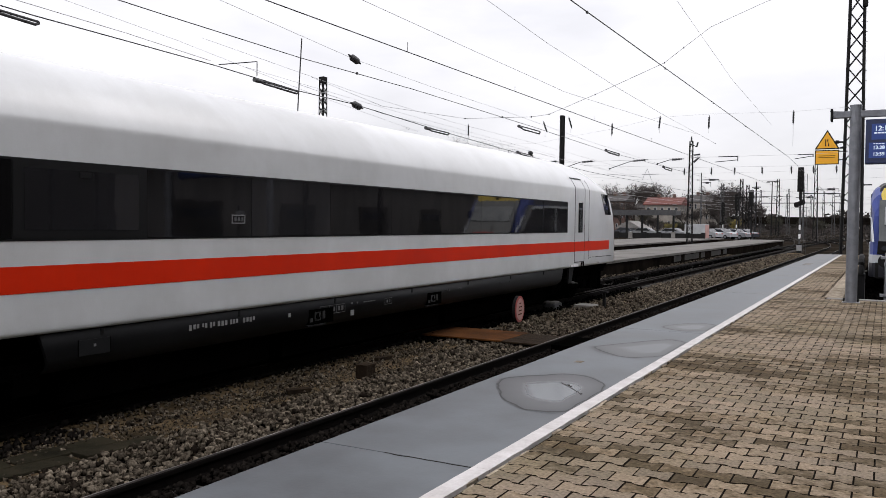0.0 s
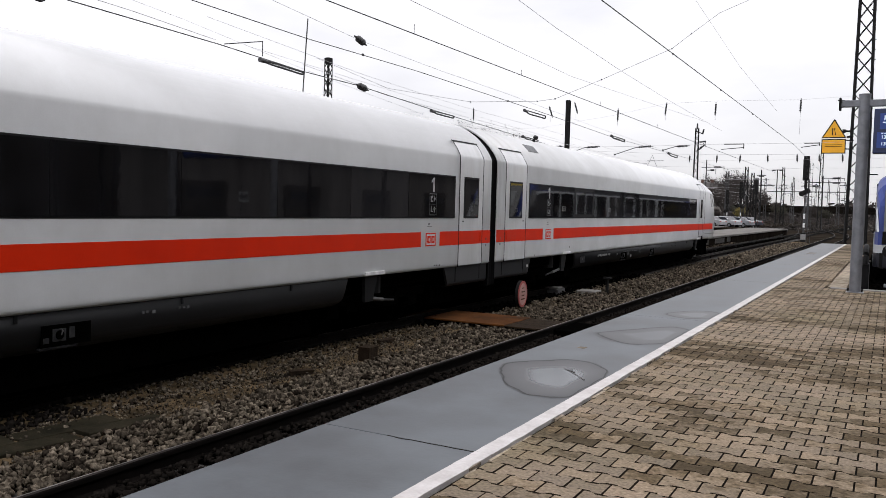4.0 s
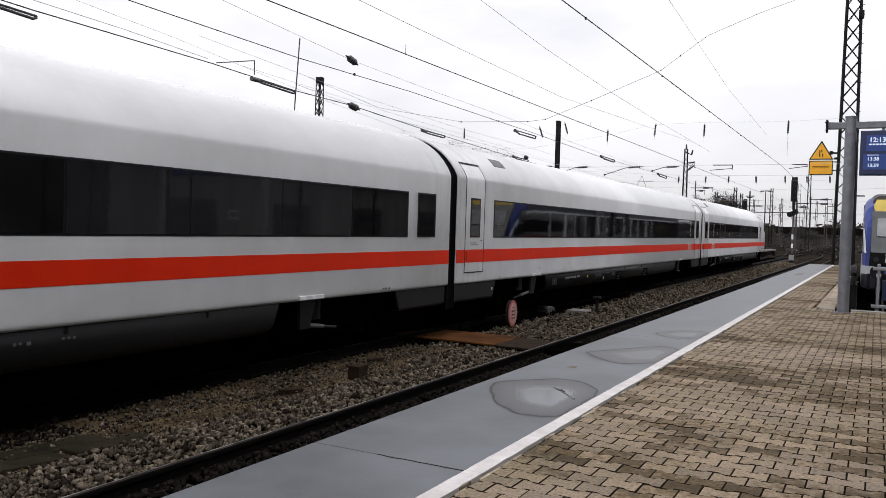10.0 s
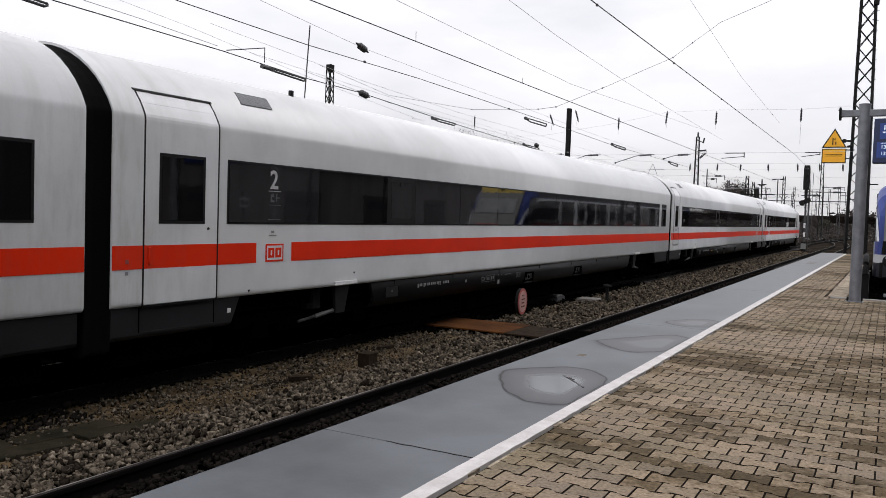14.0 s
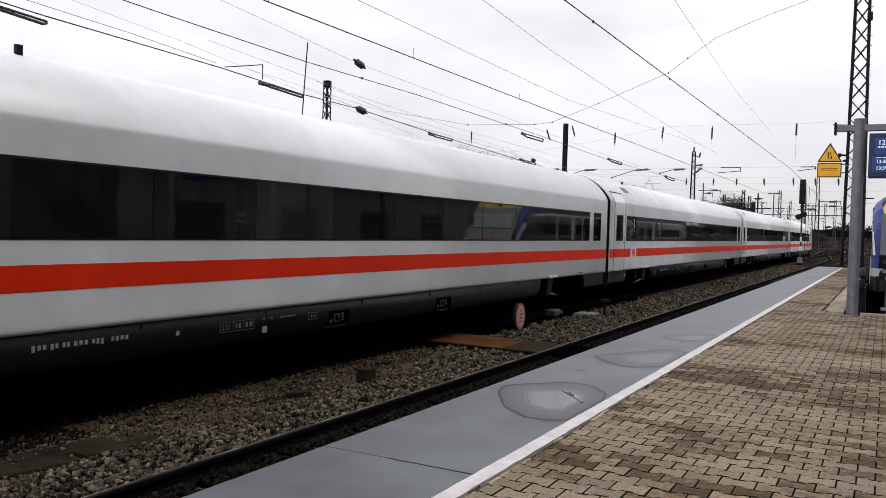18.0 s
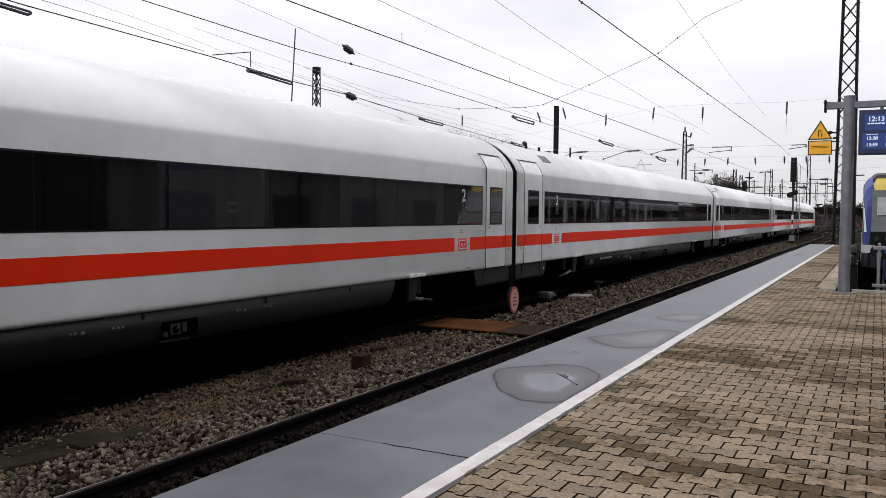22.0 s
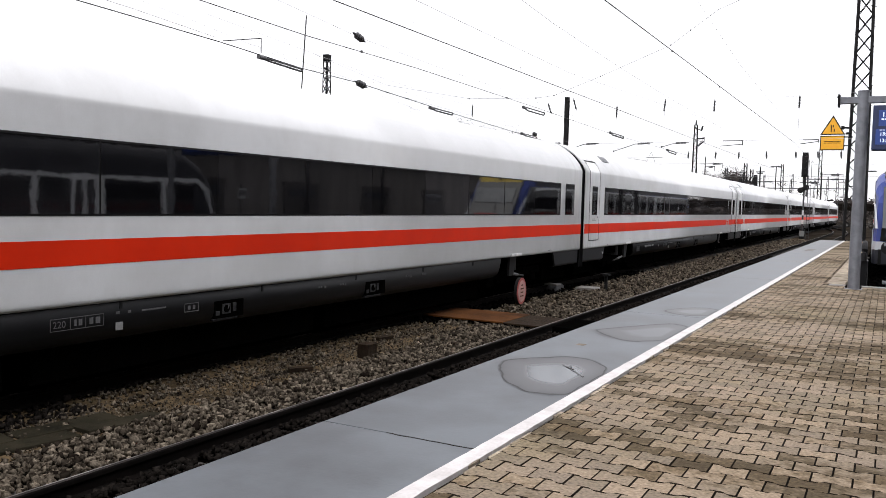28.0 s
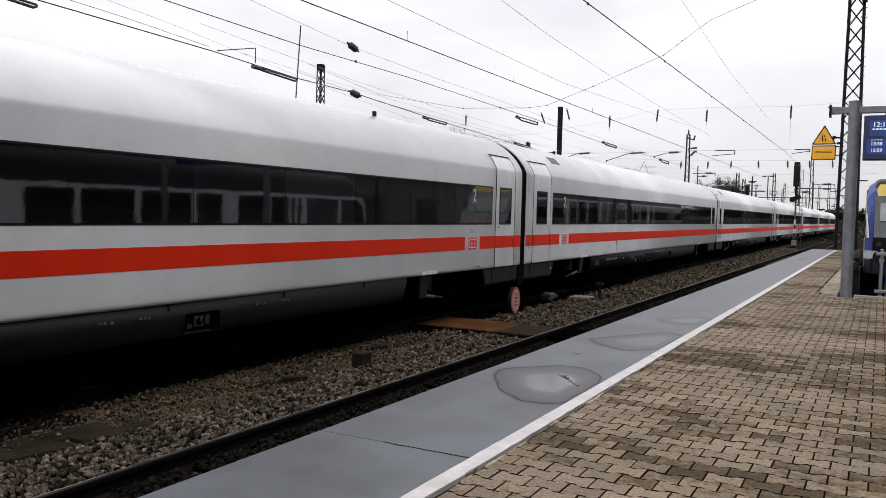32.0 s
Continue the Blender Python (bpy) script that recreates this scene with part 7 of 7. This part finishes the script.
# ---- cars ----
def car(x, y, turn, paint, label, z=-0.42):
    c = thing("parked_car", label, "car", pose(x, y, z, 0, 0, turn), group="parked cars")
    prof = [(-2.1, 0.35), (-2.12, 0.75), (-1.95, 0.95), (-1.2, 1.0), (-0.6, 1.42), (0.75, 1.45), (1.45, 1.02), (2.0, 0.92), (2.1, 0.6), (2.08, 0.3)]
    part("body", loft([[(s * 0.84, yy, zz) for yy, zz in prof] if abs(s) == 1 else [(s * 0.86, yy, min(zz, 1.0)) for yy, zz in prof] for s in (-1, 1)]), paint, c)
    for s in (-1, 1):
        part("side_glass", loft([[(s * 0.845, -1.0, 1.02), (s * 0.845, 1.3, 1.02), (s * 0.83, 1.3, 1.02), (s * 0.83, -1.0, 1.02)],
                                 [(s * 0.845, -0.55, 1.36), (s * 0.845, 0.72, 1.38), (s * 0.83, 0.72, 1.38), (s * 0.83, -0.55, 1.36)]]), PANE, c)
        for yy in (-1.3, 1.3):
            w = part("wheel", rod((s * 0.68, yy, 0.31), (s * 0.88, yy, 0.31), 0.31, n=16), BLACK_RUBBER, c)
            part("rim", rod((s * 0.88, yy, 0.31), (s * 0.89, yy, 0.31), 0.19, n=12), CAR_GREY, w)
    part("windscreen", loft([[(-0.7, 0.80, 1.43), (0.7, 0.80, 1.43), (0.7, 0.78, 1.40), (-0.7, 0.78, 1.40)], [(-0.76, 1.45, 1.05), (0.76, 1.45, 1.05), (0.76, 1.43, 1.02), (-0.76, 1.43, 1.02)]]), PANE, c)
    part("rear_glass", loft([[(-0.7, -0.64, 1.41), (0.7, -0.64, 1.41), (0.7, -0.6, 1.38), (-0.7, -0.6, 1.38)], [(-0.76, -1.2, 1.04), (0.76, -1.2, 1.04), (0.76, -1.16, 1.0), (-0.76, -1.16, 1.0)]]), PANE, c)
    for s in (-1, 1):
        part("headlamp", box(s * 0.55 - 0.15, s * 0.55 + 0.15, 2.0, 2.1, 0.62, 0.78), LENS, c)
        part("tail_lamp", box(s * 0.6 - 0.12, s * 0.6 + 0.12, -2.13, -2.08, 0.7, 0.86), SIGNAL_RED, c)
    return c


for i, (x, y, turn, paint, lab) in enumerate(((-21.6, 115, 65, CAR_WHITE, "white hatchback parked nose out"), (-19.9, 117, 60, CAR_WHITE, "white estate car parked in a row"),
                                              (-18.6, 119, 70, CAR_GREY, "silver car parked in a row"), (-20.6, 122, 62, CAR_WHITE, "white car parked in the second row"),
                                              (-18.2, 124, 66, CAR_DARK, "dark blue car parked in the second row"), (-26.8, 118, 80, CAR_GREY, "silver car parked beside the container"),
                                              (-30.5, 117, 85, CAR_WHITE, "white car parked near the shelter"), (-34.0, 120, 80, CAR_DARK, "dark car parked near the shelter"))):
    car(x, y, turn, paint, lab)
van = thing("white_container", "white storage container with a sprayed end by the parking lot", "container")
part("shell", box(-23.4, -20.75, 109.8, 112.4, -0.3, 1.62, 0.05), CAR_WHITE, van)
part("end_panel", box(-20.75, -20.70, 109.9, 112.3, -0.2, 1.5), PINK_FACE, van)
for k in range(8):
    part("rib", box(-23.2 + 0.33 * k, -23.12 + 0.33 * k, 109.76, 109.8, -0.2, 1.55), CAR_WHITE, van)


# ---- buildings ----
def house(name, x0, x1, y0, y1, eave, ridge, wall_mat, roof_mat, label, floors, cols, base=-0.45, along="x"):
    h = thing(name, label, "house")
    wall = part("wall", box(x0, x1, y0, y1, base - 0.5, eave), wall_mat, h)
    ov = 0.5
    if along == "x":
        ym = (y0 + y1) / 2
        rows = [[(x, y0 - ov, eave), (x, ym, ridge), (x, y1 + ov, eave), (x, ym, ridge - 0.4)] for x in (x0 - ov, x1 + ov)]
        rows = [[(x, y0 - ov, eave - 0.1), (x, y0 - ov, eave + 0.1), (x, ym, ridge), (x, y1 + ov, eave + 0.1), (x, y1 + ov, eave - 0.1)] for x in (x0 - ov, x1 + ov)]
    else:
        xm = (x0 + x1) / 2
        rows = [[(x0 - ov, y, eave - 0.1), (x0 - ov, y, eave + 0.1), (xm, y, ridge), (x1 + ov, y, eave + 0.1), (x1 + ov, y, eave - 0.1)] for y in (y0 - ov, y1 + ov)]
    roof = part("roof", loft(rows), roof_mat, h)
    for k in range(2):
        cx = x0 + (x1 - x0) * (0.28 + 0.45 * k)
        part("chimney", box(cx - 0.4, cx + 0.4, (y0 + y1) / 2 - 0.4, (y0 + y1) / 2 + 0.4, ridge - 1.2, ridge + 0.9), PLASTER_RED, roof)
    fh = (eave - base) / floors
    cw = (x1 - x0) / cols
    for f in range(floors):
        for c in range(cols):
            xa, za = x0 + cw * (c + 0.3), base + fh * (f + 0.3)
            w = part("window", box(xa, xa + cw * 0.4, y0 - 0.06, y0 + 0.1, za, za + fh * 0.5), CAR_WHITE, h)
            part("pane", box(xa + 0.08, xa + cw * 0.4 - 0.08, y0 - 0.08, y0 - 0.05, za + 0.08, za + fh * 0.5 - 0.08), PANE, w)
        for c in range(4):
            dw = (y1 - y0) / 4
            ya, za = y0 + dw * (c + 0.3), base + fh * (f + 0.3)
            w = part("window", box(x1 - 0.1, x1 + 0.06, ya, ya + dw * 0.4, za, za + fh * 0.5), CAR_WHITE, h)
            part("pane", box(x1 + 0.05, x1 + 0.08, ya + 0.08, ya + dw * 0.4 - 0.08, za + 0.08, za + fh * 0.5 - 0.08), PANE, w)
    return h


house("red_roof_house", -59.6, -50.0, 228, 238, 7.1, 9.3, PLASTER, ROOF_RED, "low pale house with a red tiled roof among bare trees", 2, 5)
house("apartment_house", -51.3, -45.0, 244, 256, 8.3, 10.5, PLASTER, ROOF_DARK, "pale three storey apartment house with a dark roof", 3, 4)
house("apartment_house", -71.2, -65.4, 228, 238, 8.1, 9.9, PLASTER_RED, ROOF_DARK, "brick red apartment house behind the yard", 3, 4)
house("red_roof_house", -64.6, -60.2, 236, 246, 6.2, 8.0, PLASTER, ROOF_DARK, "small pale house with a dark roof between larger ones", 2, 3)
house("red_roof_house", -86, -73, 225, 236, 6.5, 9.0, PLASTER, ROOF_DARK, "low pale house with a dark roof", 2, 6)
can = thing("platform_shelter", "flat roofed shelter on dark posts beside the yard", "shelter")
part("roof", box(-34.5, -25.2, 112.4, 116.0, 2.85, 3.4, 0.05), MAST_FAR, can)
part("fascia", box(-34.6, -25.1, 112.3, 112.4, 2.75, 3.5), MAST_FAR, can)
for k in range(5):
    part("post", box(-34.2 + 2.15 * k, -33.95 + 2.15 * k, 112.5, 112.75, -0.42, 2.85), MAST_STEEL, can)
hut = thing("shed", "small pale shed with a white gable", "shed")
part("wall", box(-35.6, -32.4, 121, 126, -0.42, 1.0), PLASTER, hut)
part("roof", loft([[(-36.0, y, 0.95), (-34.0, y, 2.05), (-32.0, y, 0.95)] for y in (120.6, 126.4)]), CONCRETE, hut)
fence = thing("yard_fence", "dark low fence with pale posts along the parking lot", "fence")
for k in range(9):
    part("post", box(-36.3 + 1.9 * k, -35.8 + 1.9 * k, 108.8, 109.3, -0.42, 0.5), CONCRETE if k % 3 == 0 else MAST_STEEL, fence)
for k in range(8):
    part("panel", box(-35.8 + 1.9 * k, -34.4 + 1.9 * k, 109.0, 109.06, -0.3, 0.36), SIGN_BLACK, fence)
bridge = thing("road_bridge", "low dark road bridge over the far end of the yard", "bridge")
part("deck", box(-95, 60, 330, 338, 2.5, 3.9, 0.1), SOOTY_WALL, bridge)
part("parapet", box(-95, 60, 329.7, 330.0, 3.9, 5.0), SOOTY_WALL, bridge)
for x in (-85, -62, -42, -24, -6, 14, 36):
    part("pier", box(x - 0.6, x + 0.6, 331, 337, GROUND - 0.1, 2.7), CONCRETE_DARK, bridge)


# ---- trees: bare crowns of twigs, a few with dull leaves ----
def tree(x, y, h, spread_, mat, label, seed, twigs=900, base=-0.5, leaf=0.28):
    r = random.Random(seed)
    t = thing("tree", label, "tree", pose(x, y, base), group="yard trees")
    tips = []
    limbs = bmesh.new()

    def grow(a, d, length, rad, depth):
        b = a + d * length
        rod(a, b, rad, limbs, r2=rad * 0.6, n=5)
        if depth == 0:
            tips.append((a, b))
            return
        for _ in range(3 if depth > 1 else 4):
            q = Vector((r.gauss(0, 1), r.gauss(0, 1), r.gauss(0.35, 0.6)))
            nd = (d + q * 0.55).normalized()
            grow(a.lerp(b, r.uniform(0.55, 1.0)), nd, length * r.uniform(0.6, 0.82), rad * 0.55, depth - 1)

    trunk = rod((0, 0, 0), (0, 0, h * 0.3), h * 0.028, r2=h * 0.02, n=8)
    part("trunk", trunk, BARK, t)
    for k in range(4):
        d = Vector((r.gauss(0, 0.5) * spread_, r.gauss(0, 0.5) * spread_, 1)).normalized()
        grow(Vector((0, 0, h * (0.22 + 0.03 * k))), d, h * 0.27, h * 0.013, 2)
    part("limbs", limbs, BARK, t)
    V, F = [], []
    for _ in range(twigs):
        a, b = r.choice(tips)
        p = a.lerp(b, r.uniform(0.1, 1.25)) + Vector((r.gauss(0, 1), r.gauss(0, 1), r.gauss(0, 1))) * h * 0.035
        d = Vector((r.gauss(0, 1), r.gauss(0, 1), r.gauss(0.5, 1))).normalized()
        s = d.orthogonal().normalized() * leaf * r.uniform(0.06, 0.2)
        e = d * leaf * r.uniform(1.2, 3.2)
        i = len(V)
        V += [p - s, p + s, p + e + s * 0.3, p + e - s * 0.3]
        F.append((i, i + 1, i + 2, i + 3))
    me = bpy.data.meshes.new("crown")
    me.from_pydata([tuple(v) for v in V], [], F)
    part("crown", me, mat, t)
    return t


rt = random.Random(5)
for k, (x, y, h) in enumerate(((-80, 250, 16.0), (-74.5, 246, 16.2), (-69.5, 252, 16.4), (-65.5, 248, 15.6), (-61, 253, 14.6), (-55, 262, 13.6), (-49, 266, 14.2), (-44.5, 262, 15.0),
                               (-41.5, 246, 14.6), (-38.5, 250, 14.0), (-36.2, 244, 11.5), (-33.5, 240, 9.0))):
    tree(x, y, h * 1.12, 1.15, TWIG, "tall bare tree with a dense twiggy crown among the houses", 1 + k, 2600, leaf=0.34)
for k, (x, y, h) in enumerate(((-64.4, 221, 10.5), (-60.4, 242, 12.5), (-38.4, 221, 10.0), (-36.6, 214, 8.5), (-41.5, 238, 11.5))):
    tree(x, y, h, 1.1, TWIG, "bare tree with a dense twiggy crown beside the houses", 71 + k, 2200, leaf=0.3)
tree(-62.5, 222, 9.5, 1.0, TWIG, "bare reddish brown tree before the red roofed house", 31, 1100)
tree(-48.5, 226, 8.0, 1.0, TWIG, "bare tree before the apartment house", 32, 1100)
tree(-43.6, 222, 7.5, 1.0, TWIG, "bare tree before the apartment house", 33, 1100)
tree(-55, 214, 6.5, 1.0, LEAF, "dull green bush tree below the houses", 34, 1300)
for k in range(14):
    tree(-14 - 3.2 * k + rt.uniform(-1, 1), 190 + rt.uniform(-25, 25), rt.uniform(2.6, 5.0), 1.5, LEAF_YELLOW if k in (4, 8) else (LEAF, TWIG)[k % 2],
         "low yellowish shrub at the yard's edge" if k in (4, 8) else ("low dull green shrub at the yard's edge", "low bare shrub at the yard's edge")[k % 2], 40 + k, 1400)
# trees above the roof line, behind the train
for k, (x, y, h) in enumerate(((-62.5, 108, 18.0), (-57.5, 109, 17.7), (-53.8, 107, 17.8), (-50.8, 108, 16.2), (-68, 110, 19.0))):
    tree(x, y, h, 1.0, TWIG, "bare tall tree behind the yard", 60 + k, 5000, leaf=0.14)


def woods(name, spots, mat, label, seed, fine=1.0):
    """Far woods as one sheet of many small clumps."""
    r = random.Random(seed)
    V, F = [], []
    for x0, x1, y0, y1, h0, h1, n in spots:
        for _ in range(n):
            x, y = r.uniform(x0, x1), r.uniform(y0, y1)
            hh = r.uniform(h0, h1) * (0.75 + 0.25 * math.sin(x * 0.13) * math.cos(x * 0.041 + y * 0.01))
            z = GROUND + hh * r.random() ** 0.6
            s = r.uniform(0.5, 1.6) * (h1 / 9) * fine
            i = len(V)
            for q in range(4):
                V.append((x + r.uniform(-s, s), y + r.uniform(-s, s), z + r.uniform(-s, s) * 0.8))
            F += [(i, i + 1, i + 2), (i, i + 2, i + 3), (i, i + 1, i + 3)]
    me = bpy.data.meshes.new(name)
    me.from_pydata(V, [], F)
    return tagged(part(name, me, mat), label, "woods", kind="stuff")


woods("far_woods", [(-260, 160, 400, 460, 6.5, 11, 16000), (-300, -95, 250, 330, 5, 10, 4000)], TWIG, "brown bare woods on the horizon beyond the bridge", 1)
woods("yard_clutter", [(-34, -9, 128, 200, 0.4, 1.5, 2600), (-4, 40, 120, 200, 0.4, 2.2, 2600)], BARK, "dark low scrub and clutter between the yard tracks", 6)
woods("yard_scrub", [(-32, 40, 262, 326, 0.8, 3.2, 9000), (-70, -8, 262, 325, 1.0, 3.2, 7000), (-60, -28, 160, 225, 0.8, 2.0, 3000)], TWIG, "dull brown scrub along the far yard", 2, 0.5)

# ---- behind the camera: unseen hall, shed, trees added; arriving railcar seen in the windows ----
# added block, dims the near flank and darkens the window reflections
hall = thing("station_building", "unseen long hall added to shade the train and darken its windows", "building")
part("wall", box(13, 30, -90, 23, GROUND - 0.1, 15.0), HALL, hall)
part("roof", loft([[(12.3, y, 14.9), (12.3, y, 15.3), (21.5, y, 19.0), (30.7, y, 15.3), (30.7, y, 14.9)] for y in (-90.7, 23.7)]), ROOF_DARK, hall)
for k in range(21):
    yy = -86 + 5.1 * k
    for z0 in (1.0, 5.6):
        w = part("window", box(12.92, 13.1, yy, yy + 2.2, z0, z0 + 2.9), CONCRETE_DARK, hall)
        part("pane", box(12.88, 12.93, yy + 0.12, yy + 2.08, z0 + 0.12, z0 + 2.78), PANE, w)
part("plinth", box(12.9, 13.05, -90, 23, GROUND, 0.4), CONCRETE_DARK, hall)
# added for the windows to reflect; its wall is lightened to brighten them
shed = thing("goods_shed", "unseen long low shed added to show grey in the train's windows", "building")
part("wall", box(14, 24, 24.2, 96, GROUND - 0.1, 3.9), SHED_WALL, shed)
part("roof", loft([[(13.5, y, 3.85), (13.5, y, 4.0), (19.0, y, 4.9), (24.5, y, 4.0), (24.5, y, 3.85)] for y in (24.0, 96.3)]), ROOF_DARK, shed)
for k in range(9):
    dr = part("shed_door", box(13.93, 14.05, 27.5 + 7.6 * k, 30.6 + 7.6 * k, GROUND, 2.35), CONCRETE_DARK, shed)
    part("door_light", box(13.90, 13.94, 27.9 + 7.6 * k, 30.2 + 7.6 * k, 1.55, 2.0), PANE, dr)
# trees added out of view, height set by flank light and window reflections
woods("hedge_behind", [(26, 40, 70, 120, 2, 4, 1200), (44, 60, -120, 200, 5, 11, 5000), (18, 60, 125, 240, 3, 6, 1200), (-60, 60, -150, -90, 6, 13, 4000)], TWIG, "unseen bare trees added behind the station as a backdrop for the windows", 3)
part("platform_wall", box(5.7, 6.0, -25, BAY_END, -0.9, 0.005), CONCRETE, platform)
track("track_arrival", 7.75, -150, 200, "arrival track behind the platform")

AR_WHITE = material("clean_white_railcar_paint", (0.80, 0.82, 0.85), 0.35, scale=1, second=(0.74, 0.76, 0.80), grain=0.02)
ar = thing("arriving_railcar", "dark blue and white regional railcar rolling in behind the platform", "railcar")
part("body", loft([rc_ring(0.0, 1.0, 1.1, -0.3, 0.3), rc_ring(-0.35, 1.25, 1.9, -0.35), rc_ring(-0.9, 1.37, 2.5), rc_ring(-1.9, 1.42, 3.0), rc_ring(-44, 1.42, 3.1)]), DARK_BLUE, ar)
for s in (-1, 1):
    part("window_line", box(s * 1.40, s * 1.435, -43, -1.3, 1.90, 2.02), AR_WHITE, ar)
    part("waist", box(s * 1.40, s * 1.435, -43, -0.9, -0.25, 0.72), AR_WHITE, ar)
    part("nose_line", loft([[(s * 1.26, -0.3, 0.85), (s * 1.3, -0.45, 0.8), (s * 1.2, -0.45, 0.8), (s * 1.2, -0.3, 0.85)], [(s * 1.40, -0.72, 1.7), (s * 1.41, -0.88, 1.62), (s * 1.3, -0.88, 1.62), (s * 1.3, -0.72, 1.7)], [(s * 1.44, -1.15, 2.02), (s * 1.44, -1.3, 1.9), (s * 1.36, -1.3, 1.9), (s * 1.36, -1.15, 2.02)],
                            [(s * 1.435, -2.4, 2.02), (s * 1.435, -2.4, 1.9), (s * 1.39, -2.4, 1.9), (s * 1.39, -2.4, 2.02)]]), AR_WHITE, ar)
    part("passenger_door", box(s * 1.40, s * 1.445, -6.35, -5.41, -0.2, 2.0), AR_WHITE, ar)
    part("door_glass", box(s * 1.44, s * 1.45, -6.2, -5.95, 0.6, 1.85), GLASS_DARK, ar)
    part("door_glass", box(s * 1.44, s * 1.45, -5.81, -5.56, 0.6, 1.85), GLASS_DARK, ar)
    yy = -1.45
    for k in range(15):
        L = (1.2, 2.2, 2.0, 1.6)[k % 4]
        part("side_window", box(s * 1.41, s * 1.437, yy - L, yy, 0.8, 1.86), GLASS_DARK, ar)
        part("pillar", box(s * 1.41, s * 1.439, yy - L - (0.9 if k % 4 == 3 else 0.24), yy - L - 0.04, 0.72, 1.9), AR_WHITE, ar)
        yy -= L + (1.0 if k % 4 == 3 else 0.28)
    for k in range(4):
        part("wheel", rod((s * 0.7, -3 - 11 * k, RAIL_TOP + 0.42), (s * 0.83, -3 - 11 * k, RAIL_TOP + 0.42), 0.42, n=16), BOGIE_STEEL, ar)
part("windscreen", loft([[(-0.95, -0.35, 1.0), (0.95, -0.35, 1.0), (0.95, -0.5, 0.95), (-0.95, -0.5, 0.95)], [(-1.05, -1.2, 2.1), (1.05, -1.2, 2.1), (1.05, -1.4, 2.05), (-1.05, -1.4, 2.05)]]), GLASS_DARK, ar)
part("underframe", box(-1.2, 1.2, -43.5, -0.8, -0.6, -0.2), BOGIE_STEEL, ar)

# slim posts across the station, seen in the train's windows
for y, r in ((14.5, 0.09), (19.0, 0.13), (20.9, 0.10), (24.6, 0.08), (33.5, 0.12), (40.5, 0.12)):
    pole_mast(11, y, 8.2, r, "slim dark post across the station", ((7.6, -0.9, 0.2, False),))

# a platform sign across the station, seen in the train's windows
ps = thing("platform_sign", "white platform sign on a thin post across the station", "sign", pose(11, 28.6, 0))
part("post", rod((0.05, 0, GROUND), (0.05, 0, 2.1), 0.04), MAST_FAR, ps)
pf = part("plate", box(-0.03, 0.0, -0.32, 0.32, 1.38, 1.84, 0.01), CAR_WHITE, ps)
for a, q in ((-0.22, -0.09), (-0.04, 0.06), (0.1, 0.24)):
    part("mark", box(-0.035, -0.028, a, q, 1.5, 1.72), SIGN_BLACK, pf)

# ---- the pavers nearest the camera, piece by piece ----
for px, py in near:
    p_ = part("paver", PAVER_MESH, None, platform)
    p_.location = (px, py, rng.uniform(-0.0025, 0.0015))
    p_.rotation_euler = (rng.uniform(-0.008, 0.008), rng.uniform(-0.008, 0.008), 0)


# ---- what moves ----
def motions():
    gone = [(0, -0.05), (1, 4.0), (2, 8.02), (2.5, 10.08), (4.5, 18.21), (5, 20.25), (6, 24.23), (7, 28.32), (8, 32.42), (9, 36.72), (10, 41.1), (11, 45.5),
            (12, 50.05), (13, 54.37), (14, 58.83), (14.5, 61.12), (16.5, 70.5), (17, 72.82), (18, 77.49), (18.5, 79.78), (19, 82.13), (20, 87.22), (21, 92.2),
            (22, 97.1), (23, 101.98), (24, 107.08), (25, 112.04), (25.5, 114.62), (27.5, 125.04), (28, 127.77), (29, 133.23), (30, 138.72), (31, 144.52), (32, 150.27)]
    for k, c in enumerate(COACHES):
        walk(c, [(t, pose(TRAIN_TRACK, s - CAR * k + (-0.03 if k == 3 else 0.0), 0)) for t, s in gone])
    walk(ar, [(t, pose(7.75, y, 0)) for t, y in ((0, -115), (10, -70), (20, -21), (25, 10.0), (27.5, 21.0), (28, 22.5), (28.5, 23.9), (29.5, 26.6), (31, 30.9), (32, 33.0))])
    # the wheels roll
    ts, ss = [g[0] for g in gone], [g[1] for g in gone]
    steps = [i / 10 for i in range(321)]
    rolled = [-math.degrees((np.interp(t, ts, ss)) / 0.45) for t in steps]
    for w in WHEELSETS:
        at = w.location.copy()
        walk(w, [(t, pose(*at, a)) for t, a in zip(steps, rolled)])


motions()
